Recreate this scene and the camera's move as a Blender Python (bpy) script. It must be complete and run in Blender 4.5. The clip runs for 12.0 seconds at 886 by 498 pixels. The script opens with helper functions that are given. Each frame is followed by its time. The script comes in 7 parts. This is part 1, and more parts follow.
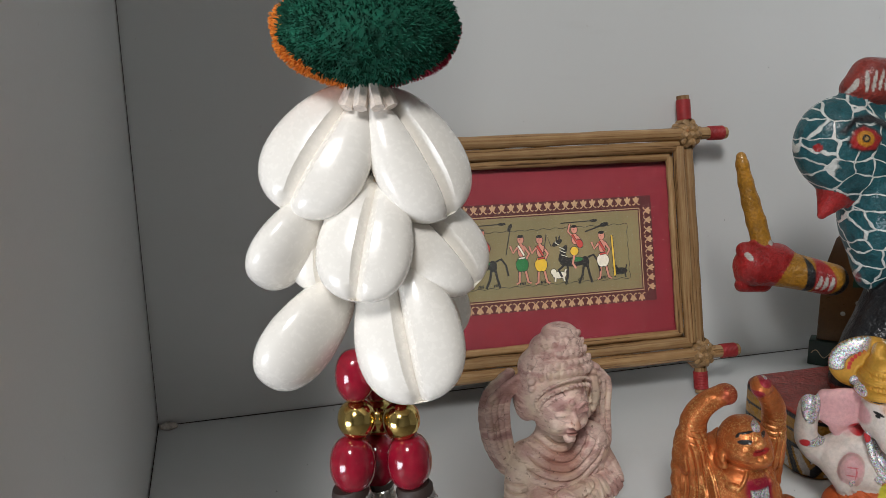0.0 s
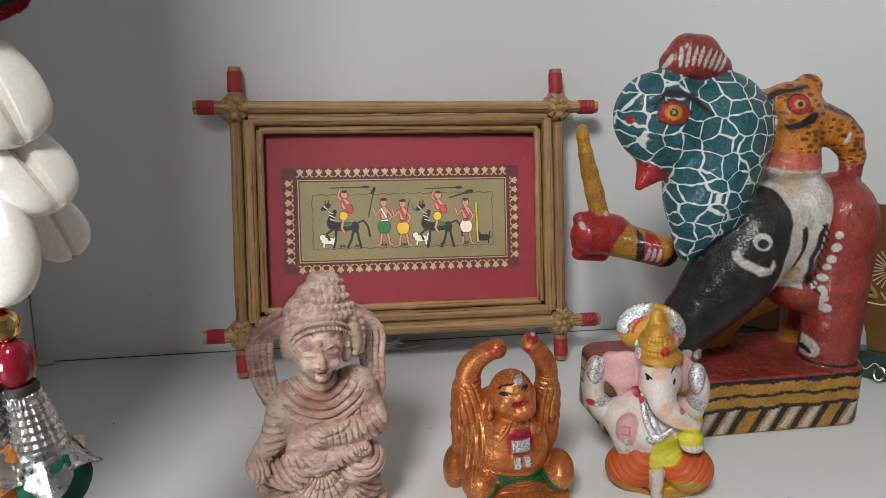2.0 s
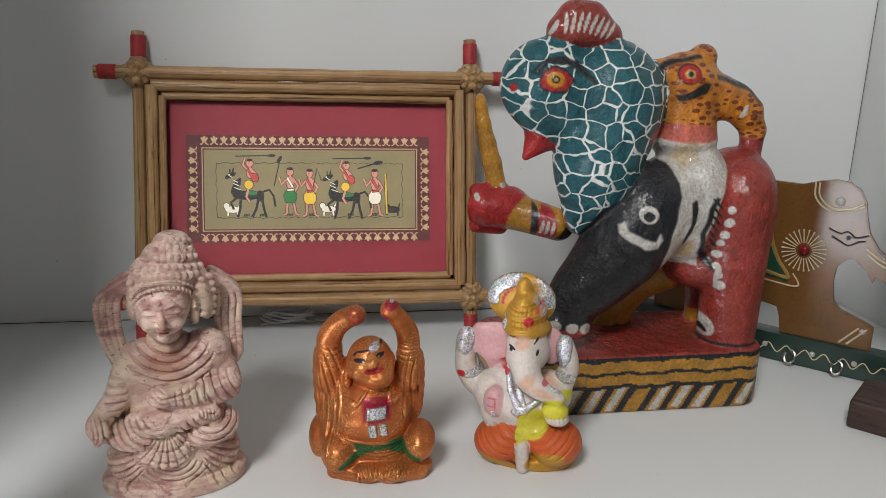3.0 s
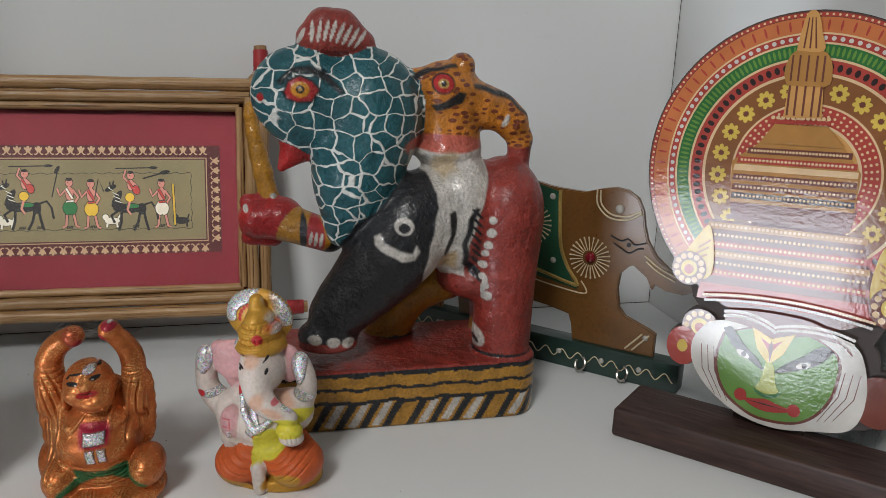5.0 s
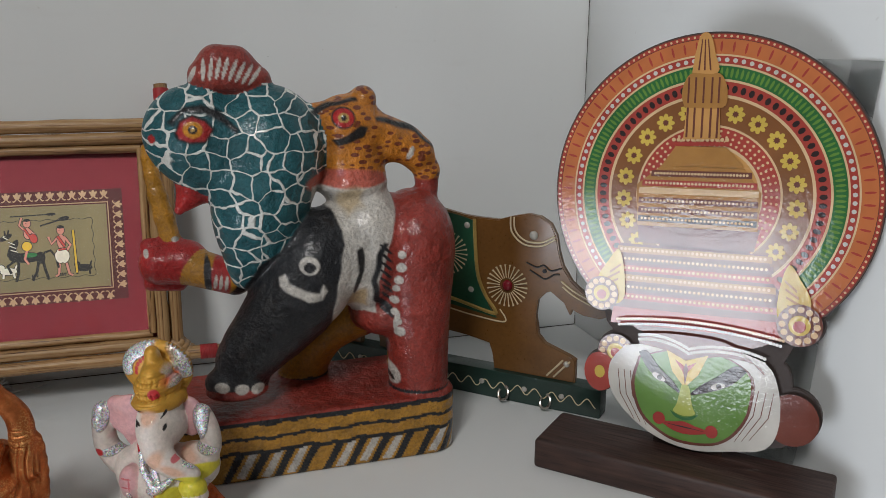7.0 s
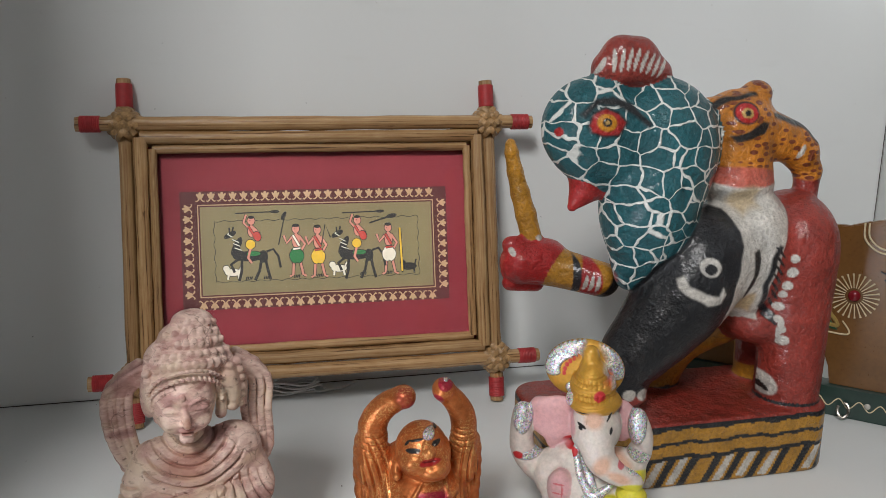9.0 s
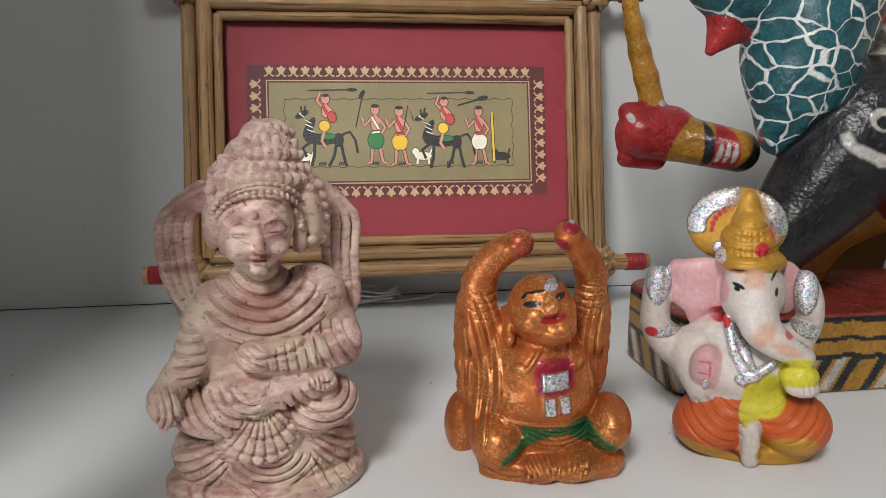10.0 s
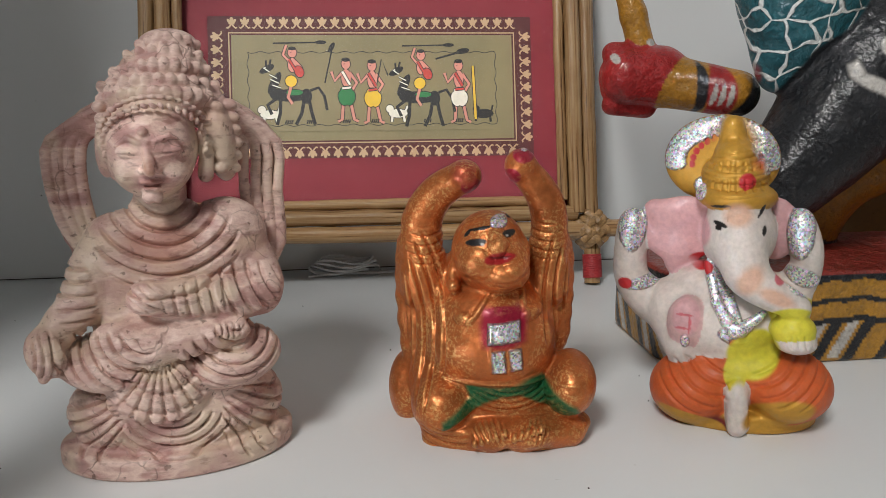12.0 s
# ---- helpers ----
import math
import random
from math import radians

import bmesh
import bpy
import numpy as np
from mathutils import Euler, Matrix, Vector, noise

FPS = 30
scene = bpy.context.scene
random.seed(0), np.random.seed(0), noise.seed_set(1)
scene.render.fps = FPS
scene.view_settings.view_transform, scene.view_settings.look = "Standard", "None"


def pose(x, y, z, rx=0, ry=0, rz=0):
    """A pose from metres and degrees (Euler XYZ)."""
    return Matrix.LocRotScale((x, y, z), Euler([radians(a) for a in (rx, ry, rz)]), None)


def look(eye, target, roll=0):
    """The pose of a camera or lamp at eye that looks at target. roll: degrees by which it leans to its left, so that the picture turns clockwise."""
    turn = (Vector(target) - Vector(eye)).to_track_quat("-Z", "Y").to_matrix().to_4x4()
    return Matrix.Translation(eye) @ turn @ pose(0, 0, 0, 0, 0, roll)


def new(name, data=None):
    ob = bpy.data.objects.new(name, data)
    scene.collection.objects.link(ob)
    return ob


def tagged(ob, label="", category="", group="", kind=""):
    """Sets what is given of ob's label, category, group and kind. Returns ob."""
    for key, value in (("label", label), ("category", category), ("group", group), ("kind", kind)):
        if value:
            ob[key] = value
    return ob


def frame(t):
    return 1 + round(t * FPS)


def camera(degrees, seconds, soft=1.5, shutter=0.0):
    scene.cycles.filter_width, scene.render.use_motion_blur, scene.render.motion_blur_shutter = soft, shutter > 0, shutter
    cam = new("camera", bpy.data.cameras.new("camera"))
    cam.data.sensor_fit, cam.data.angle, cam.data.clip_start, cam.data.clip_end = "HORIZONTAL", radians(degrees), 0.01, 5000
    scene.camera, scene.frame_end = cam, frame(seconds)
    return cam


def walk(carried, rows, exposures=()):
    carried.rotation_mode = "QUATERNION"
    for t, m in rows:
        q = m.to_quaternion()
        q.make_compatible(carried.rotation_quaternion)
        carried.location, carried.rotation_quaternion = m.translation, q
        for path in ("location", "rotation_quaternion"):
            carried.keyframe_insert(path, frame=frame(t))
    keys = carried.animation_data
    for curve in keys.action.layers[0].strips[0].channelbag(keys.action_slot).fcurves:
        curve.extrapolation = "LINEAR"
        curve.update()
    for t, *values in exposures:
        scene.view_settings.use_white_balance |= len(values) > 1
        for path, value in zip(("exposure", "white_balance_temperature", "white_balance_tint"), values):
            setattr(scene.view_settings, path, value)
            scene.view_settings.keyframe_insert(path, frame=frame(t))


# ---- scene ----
cam = camera(55.3, 12.0, soft=0.75)
PATH = [
    (0, look((-0.1088, -0.464, 0.2056), (0.2904, 1.0392, -0.1704), -0.8)),
    (0.5, look((-0.0896, -0.484, 0.2136), (0.28, 1.0272, -0.1608), -0.9)),
    (1, look((-0.0736, -0.4936, 0.2168), (0.2664, 1.0232, -0.1624), -0.3)),
    (1.5, look((-0.0424, -0.5032, 0.212), (0.276, 1.0144, -0.1816), 0.1)),
    (2, look((-0.0088, -0.5104, 0.2), (0.3, 1.004, -0.212), 0.9)),
    (2.5, look((0.0248, -0.5144, 0.1896), (0.3208, 0.9984, -0.2376), 1.6)),
    (4.3, look((0.1192, -0.5248, 0.1896), (0.3656, 0.9952, -0.2464), 1.3)),
    (4.5, look((0.1272, -0.5248, 0.1928), (0.4096, 0.9888, -0.244), 1.5)),
    (5, look((0.1424, -0.5264, 0.1968), (0.5296, 0.9648, -0.2336), 2.2)),
    (5.5, look((0.1552, -0.5288, 0.1976), (0.604, 0.9488, -0.2208), 2.1)),
    (6, look((0.1648, -0.5304, 0.196), (0.656, 0.9352, -0.2184), 1.8)),
    (6.5, look((0.1696, -0.528, 0.1968), (0.6752, 0.9352, -0.2072), 1.3)),
    (6.7, look((0.1688, -0.5256, 0.1984), (0.6704, 0.94, -0.1992), 0.9)),
    (8.5, look((0.0592, -0.4872, 0.208), (0.4728, 1.0152, -0.1552), 0.3)),
    (9, look((0.0256, -0.468, 0.1888), (0.3976, 1.0456, -0.172), 0.7)),
    (9.5, look((0.0072, -0.4424, 0.1552), (0.3128, 1.0856, -0.2048), 0.7)),
    (10, look((0.016, -0.4232, 0.1216), (0.2896, 1.1128, -0.2336), 0.5)),
    (10.5, look((0.0296, -0.4088, 0.1032), (0.2848, 1.1296, -0.2536), 0.4)),
    (11, look((0.04, -0.4016, 0.0984), (0.2792, 1.1424, -0.2488), 0.2)),
    (11.5, look((0.0432, -0.4016, 0.0976), (0.2672, 1.1448, -0.2456), -0)),
    (12, look((0.0464, -0.4016, 0.096), (0.2528, 1.148, -0.2432), -0.2)),
]
EXPOSURES = [
    (0.0, -0.36),
    (1.0, -0.22),
    (2.5, -0.03),
    (4.5, -0.27),
    (6.5, -0.50),
    (8.5, -0.12),
    (10.0, -0.02),
    (12.0, -0.08),
]
walk(cam, PATH, EXPOSURES)
# ---- end of walk ----

# ---- world and light ----
world = bpy.data.worlds.new("world")
scene.world = world
world.use_nodes = True
wn = world.node_tree
sky = wn.nodes.new("ShaderNodeTexSky")
sky.sky_type = "NISHITA"
sky.sun_disc = False
sky.sun_elevation = radians(40)
sky.sun_rotation = radians(200)
wn.links.new(sky.outputs["Color"], wn.nodes["Background"].inputs["Color"])
wn.nodes["Background"].inputs["Strength"].default_value = 0.08


def area_lamp(name, m, width, height, power, colour):
    data = bpy.data.lights.new(name, "AREA")
    data.shape, data.size, data.size_y, data.energy, data.color = "RECTANGLE", width, height, power, colour
    ob = new(name, data)
    ob.matrix_world = m
    return ob


# unseen low daylight beside the shelf, assumed a wide window; makes the mask's glare
WIN = dict(y0=-1.9, y1=-0.8, z0=-0.70, z1=-0.10, x=-1.8)
area_lamp("assumed_window_light", look((-1.79, -1.35, -0.40), (0.0, -1.35, -0.40)), 1.08, 0.58, 36.0, (0.90, 0.96, 1.05))
# unseen lamp assumed over the viewer's shoulder: short shadows running back and to the right
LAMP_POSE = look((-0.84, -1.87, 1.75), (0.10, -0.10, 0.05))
area_lamp("assumed_pendant_light", LAMP_POSE, 0.50, 0.50, 41.0, (1.0, 0.99, 0.98))


# ---- material helpers ----
def nodes(name):
    mat = bpy.data.materials.new(name)
    mat.use_nodes = True
    nt = mat.node_tree
    return mat, nt, nt.nodes["Principled BSDF"]


def coords(nt, scale=1.0):
    tc = nt.nodes.new("ShaderNodeTexCoord")
    mp = nt.nodes.new("ShaderNodeMapping")
    mp.inputs["Scale"].default_value = (scale, scale, scale) if not isinstance(scale, tuple) else scale
    nt.links.new(tc.outputs["Object"], mp.inputs["Vector"])
    return mp.outputs["Vector"]


def noise_tex(nt, vec, scale, detail=4.0, rough=0.55):
    n = nt.nodes.new("ShaderNodeTexNoise")
    n.inputs["Scale"].default_value, n.inputs["Detail"].default_value, n.inputs["Roughness"].default_value = scale, detail, rough
    nt.links.new(vec, n.inputs["Vector"])
    return n.outputs["Fac"]


def ramp(nt, fac, stops):
    r = nt.nodes.new("ShaderNodeValToRGB")
    while len(r.color_ramp.elements) < len(stops):
        r.color_ramp.elements.new(0.5)
    for el, (pos, col) in zip(r.color_ramp.elements, stops):
        el.position = pos
        el.color = (*col, 1) if len(col) == 3 else col
    nt.links.new(fac, r.inputs["Fac"])
    return r.outputs["Color"]


def mix(nt, fac, a, b, kind="MIX"):
    m = nt.nodes.new("ShaderNodeMix")
    m.data_type, m.blend_type = "RGBA", kind
    for sock, val in ((m.inputs[0], fac), (m.inputs[6], a), (m.inputs[7], b)):
        if isinstance(val, (int, float)):
            sock.default_value = val
        elif isinstance(val, tuple):
            sock.default_value = (*val, 1)
        else:
            nt.links.new(val, sock)
    return m.outputs[2]


def maths(nt, op, a, b=0.0, clamp=False):
    m = nt.nodes.new("ShaderNodeMath")
    m.operation, m.use_clamp = op, clamp
    for sock, val in ((m.inputs[0], a), (m.inputs[1], b)):
        if isinstance(val, (int, float)):
            sock.default_value = val
        else:
            nt.links.new(val, sock)
    return m.outputs[0]


def bump(nt, bsdf, height, strength, distance):
    b = nt.nodes.new("ShaderNodeBump")
    b.inputs["Strength"].default_value, b.inputs["Distance"].default_value = strength, distance
    nt.links.new(height, b.inputs["Height"])
    nt.links.new(b.outputs["Normal"], bsdf.inputs["Normal"])


def surface(name, colour, rough=0.5, metal=0.0, spread=0.12, scale=60.0, relief=0.0001, coat=0.0, fine=600.0, grain=1.0):
    """A painted or plain surface with variation at two scales."""
    mat, nt, b = nodes(name)
    vec = coords(nt, grain if isinstance(grain, tuple) else 1.0)
    big = noise_tex(nt, vec, scale, 3)
    small = noise_tex(nt, vec, fine, 4)
    both = maths(nt, "ADD", maths(nt, "MULTIPLY", big, 0.6), maths(nt, "MULTIPLY", small, 0.4))
    lo = tuple(c * (1 - spread) for c in colour)
    hi = tuple(min(1, c * (1 + spread)) for c in colour)
    nt.links.new(ramp(nt, both, [(0.35, lo), (0.65, hi)]), b.inputs["Base Color"])
    rr = ramp(nt, small, [(0.3, (max(0.03, rough - 0.08),) * 3), (0.7, (min(1, rough + 0.08),) * 3)])
    nt.links.new(rr, b.inputs["Roughness"])
    b.inputs["Metallic"].default_value = metal
    b.inputs["Coat Weight"].default_value = coat
    b.inputs["Coat Roughness"].default_value = 0.15
    if relief:
        bump(nt, b, both, 0.6, relief)
    return mat


def laminate(name):
    mat, nt, b = nodes(name)
    vec = coords(nt)
    cloud = noise_tex(nt, vec, 5, 4)
    fine = noise_tex(nt, vec, 900, 3)
    smear = noise_tex(nt, coords(nt, (6, 6, 25)), 4, 5)
    col = mix(nt, maths(nt, "MULTIPLY", cloud, 0.35), (0.765, 0.78, 0.775), (0.69, 0.705, 0.70))
    dirt = ramp(nt, smear, [(0.60, (0, 0, 0)), (0.80, (1, 1, 1))])
    col = mix(nt, maths(nt, "MULTIPLY", dirt, 0.10), col, (0.52, 0.50, 0.47))
    speck = ramp(nt, noise_tex(nt, vec, 240, 2), [(0.75, (0, 0, 0)), (0.79, (1, 1, 1))])
    col = mix(nt, maths(nt, "MULTIPLY", speck, 0.22), col, (0.40, 0.37, 0.33))
    nt.links.new(col, b.inputs["Base Color"])
    nt.links.new(ramp(nt, fine, [(0.3, (0.33,) * 3), (0.7, (0.46,) * 3)]), b.inputs["Roughness"])
    b.inputs["Specular IOR Level"].default_value = 0.4
    bump(nt, b, fine, 0.25, 0.00008)
    return mat


def cane_material(name):
    mat, nt, b = nodes(name)
    vec = coords(nt)
    info = nt.nodes.new("ShaderNodeObjectInfo")
    add = nt.nodes.new("ShaderNodeVectorMath")
    add.operation = "ADD"
    nt.links.new(vec, add.inputs[0])
    nt.links.new(info.outputs["Random"], add.inputs[1])
    mp = nt.nodes.new("ShaderNodeMapping")
    mp.inputs["Scale"].default_value = (850, 850, 13)
    nt.links.new(add.outputs[0], mp.inputs["Vector"])
    grain = noise_tex(nt, mp.outputs["Vector"], 1.0, 6, 0.65)
    blotch = noise_tex(nt, add.outputs[0], 90, 3)
    col = ramp(nt, grain, [(0.25, (0.13, 0.06, 0.025)), (0.42, (0.36, 0.20, 0.085)), (0.62, (0.56, 0.37, 0.18)), (0.8, (0.66, 0.48, 0.27))])
    col = mix(nt, ramp(nt, blotch, [(0.3, (0.5, 0.5, 0.5)), (0.8, (0, 0, 0))]), col, (0.30, 0.16, 0.07))
    split = ramp(nt, grain, [(0.36, (1, 1, 1)), (0.41, (0, 0, 0))])
    col = mix(nt, maths(nt, "MULTIPLY", split, 0.75), col, (0.06, 0.03, 0.015))
    tone = maths(nt, "ADD", maths(nt, "MULTIPLY", info.outputs["Random"], 0.35), 0.75)
    col = mix(nt, 1.0, col, tone, "MULTIPLY")
    nt.links.new(col, b.inputs["Base Color"])
    b.inputs["Roughness"].default_value = 0.26
    bump(nt, b, grain, 0.7, 0.0005)
    return mat


def dark_wood(name):
    mat, nt, b = nodes(name)
    vec = coords(nt, (14, 160, 160))
    grain = noise_tex(nt, vec, 2.2, 8, 0.6)
    pore = noise_tex(nt, coords(nt, (60, 900, 900)), 1.0, 4)
    col = ramp(nt, grain, [(0.3, (0.022, 0.011, 0.009)), (0.55, (0.055, 0.027, 0.021)), (0.75, (0.095, 0.048, 0.036))])
    col = mix(nt, ramp(nt, pore, [(0.30, (0.8,) * 3), (0.42, (0, 0, 0))]), col, (0.010, 0.006, 0.005))
    nt.links.new(col, b.inputs["Base Color"])
    nt.links.new(ramp(nt, pore, [(0.3, (0.62,) * 3), (0.7, (0.42,) * 3)]), b.inputs["Roughness"])
    bump(nt, b, mix(nt, 0.5, grain, pore), 0.5, 0.0003)
    return mat


def painted(name, rough, grain_bump, coat=0.0, sparkle=False, wear=0.15, subsurface=0.0, scuff=0.0, gilt=0.0, lumps=190):
    """Hand-painted surface: colours come from the brushed-on 'paint' layer, with net, spot and glitter patterns."""
    mat, nt, b = nodes(name)
    vec = coords(nt)
    at = nt.nodes.new("ShaderNodeAttribute")
    at.attribute_name = "paint"
    fin = nt.nodes.new("ShaderNodeAttribute")
    fin.attribute_name = "finish"
    sep = nt.nodes.new("ShaderNodeSeparateColor")
    nt.links.new(fin.outputs["Color"], sep.inputs["Color"])
    big = noise_tex(nt, vec, 70, 4)
    fine = noise_tex(nt, vec, 700, 5)
    col = mix(nt, 1.0, at.outputs["Color"], ramp(nt, big, [(0.25, (1 - wear * 2,) * 3), (0.7, (1.08, 1.06, 1.04))]), "MULTIPLY")
    col = mix(nt, 1.0, col, ramp(nt, fine, [(0.25, (1 - wear * 1.6,) * 3), (0.65, (1.05,) * 3)]), "MULTIPLY")
    if scuff:
        st = noise_tex(nt, coords(nt, (120, 120, 55)), 1.0, 6, 0.7)
        col = mix(nt, maths(nt, "MULTIPLY", ramp(nt, st, [(0.55, (0, 0, 0)), (0.72, (1, 1, 1))]), scuff), col, (0.30, 0.28, 0.26))
    if gilt:
        gl = noise_tex(nt, vec, 1300, 3, 0.7)
        patchy = noise_tex(nt, vec, 110, 3)
        g = maths(nt, "MULTIPLY", ramp(nt, gl, [(0.50, (0, 0, 0)), (0.58, (1, 1, 1))]), ramp(nt, patchy, [(0.42, (0.03,) * 3), (0.60, (1, 1, 1))]))
        geo = nt.nodes.new("ShaderNodeNewGeometry")
        worn = ramp(nt, geo.outputs["Pointiness"], [(0.505, (0, 0, 0)), (0.57, (1, 1, 1))])
        g = maths(nt, "ADD", maths(nt, "MULTIPLY", g, 0.75), maths(nt, "MULTIPLY", worn, 0.6), True)
        g = maths(nt, "MULTIPLY", maths(nt, "MULTIPLY", g, sep.outputs["Red"]), gilt)
        col = mix(nt, g, col, (0.95, 0.64, 0.24))
    # white net of scales
    warp = nt.nodes.new("ShaderNodeTexNoise")
    warp.inputs["Scale"].default_value = 90
    nt.links.new(vec, warp.inputs["Vector"])
    wv = nt.nodes.new("ShaderNodeVectorMath")
    wv.operation = "MULTIPLY_ADD"
    wv.inputs[1].default_value = (0.006, 0.006, 0.006)
    nt.links.new(warp.outputs["Color"], wv.inputs[0])
    nt.links.new(vec, wv.inputs[2])
    flat = nt.nodes.new("ShaderNodeMapping")
    flat.inputs["Scale"].default_value = (1.0, 0.35, 1.15)
    nt.links.new(wv.outputs[0], flat.inputs["Vector"])
    net = nt.nodes.new("ShaderNodeTexVoronoi")
    net.feature = "DISTANCE_TO_EDGE"
    net.inputs["Scale"].default_value = 106
    net.inputs["Randomness"].default_value = 0.75
    nt.links.new(flat.outputs["Vector"], net.inputs["Vector"])
    width = maths(nt, "ADD", maths(nt, "MULTIPLY", noise_tex(nt, vec, 160, 3), 0.13), -0.008)
    line = maths(nt, "MULTIPLY", maths(nt, "SUBTRACT", width, net.outputs["Distance"]), 40.0, True)
    col = mix(nt, maths(nt, "MULTIPLY", line, sep.outputs["Green"]), col, (0.74, 0.75, 0.71))
    # short brown spots
    spv = nt.nodes.new("ShaderNodeMapping")
    spv.inputs["Scale"].default_value = (1.0, 0.5, 2.0)
    spv.inputs["Rotation"].default_value = (0, 0.5, 0)
    nt.links.new(vec, spv.inputs["Vector"])
    spot = nt.nodes.new("ShaderNodeTexVoronoi")
    spot.inputs["Scale"].default_value = 190
    nt.links.new(spv.outputs["Vector"], spot.inputs["Vector"])
    dot = maths(nt, "MULTIPLY", maths(nt, "SUBTRACT", 0.43, spot.outputs["Distance"]), 12.0, True)
    col = mix(nt, maths(nt, "MULTIPLY", dot, sep.outputs["Blue"]), col, (0.16, 0.035, 0.012))
    if sparkle:
        # flake glints put into the colour as random brightness per cell
        fk = nt.nodes.new("ShaderNodeTexVoronoi")
        fk.inputs["Scale"].default_value = 2000
        nt.links.new(vec, fk.inputs["Vector"])
        hsv = nt.nodes.new("ShaderNodeHueSaturation")
        hsv.inputs["Saturation"].default_value = 0.3
        nt.links.new(fk.outputs["Color"], hsv.inputs["Color"])
        flake = mix(nt, 1.0, hsv.outputs["Color"], hsv.outputs["Color"], "MULTIPLY")
        col = mix(nt, maths(nt, "MULTIPLY", fin.outputs["Alpha"], 0.6), col, mix(nt, 1.0, flake, (1.6, 1.6, 1.6), "MULTIPLY"))
    nt.links.new(col, b.inputs["Base Color"])
    nt.links.new(sep.outputs["Red"], b.inputs["Metallic"])
    b.inputs["Specular IOR Level"].default_value = 0.3
    rr = ramp(nt, fine, [(0.3, (max(0.05, rough - 0.1),) * 3), (0.7, (rough + 0.1,) * 3)])
    nt.links.new(rr, b.inputs["Roughness"])
    b.inputs["Coat Weight"].default_value = coat
    b.inputs["Coat Roughness"].default_value = 0.08
    if subsurface:
        b.inputs["Subsurface Weight"].default_value = subsurface
        b.inputs["Subsurface Scale"].default_value = 0.004
    lump = maths(nt, "ADD", maths(nt, "MULTIPLY", noise_tex(nt, vec, lumps, 4), 1.0), maths(nt, "MULTIPLY", fine, 0.25))
    lump = maths(nt, "ADD", lump, maths(nt, "MULTIPLY", maths(nt, "MULTIPLY", line, sep.outputs["Green"]), 0.25))
    if sparkle:
        fl = nt.nodes.new("ShaderNodeTexVoronoi")
        fl.inputs["Scale"].default_value = 1500
        nt.links.new(vec, fl.inputs["Vector"])
        fs = nt.nodes.new("ShaderNodeSeparateColor")
        nt.links.new(fl.outputs["Color"], fs.inputs["Color"])
        lump = maths(nt, "ADD", lump, maths(nt, "MULTIPLY", fs.outputs["Red"], maths(nt, "ADD", maths(nt, "MULTIPLY", fin.outputs["Alpha"], 9.0), sparkle)))
    bump(nt, b, lump, 0.75, grain_bump)
    varnish = nt.nodes.new("ShaderNodeBump")
    varnish.inputs["Strength"].default_value, varnish.inputs["Distance"].default_value = 0.75, min(grain_bump, 0.0011)
    nt.links.new(lump, varnish.inputs["Height"])
    nt.links.new(varnish.outputs["Normal"], b.inputs["Coat Normal"])
    return mat


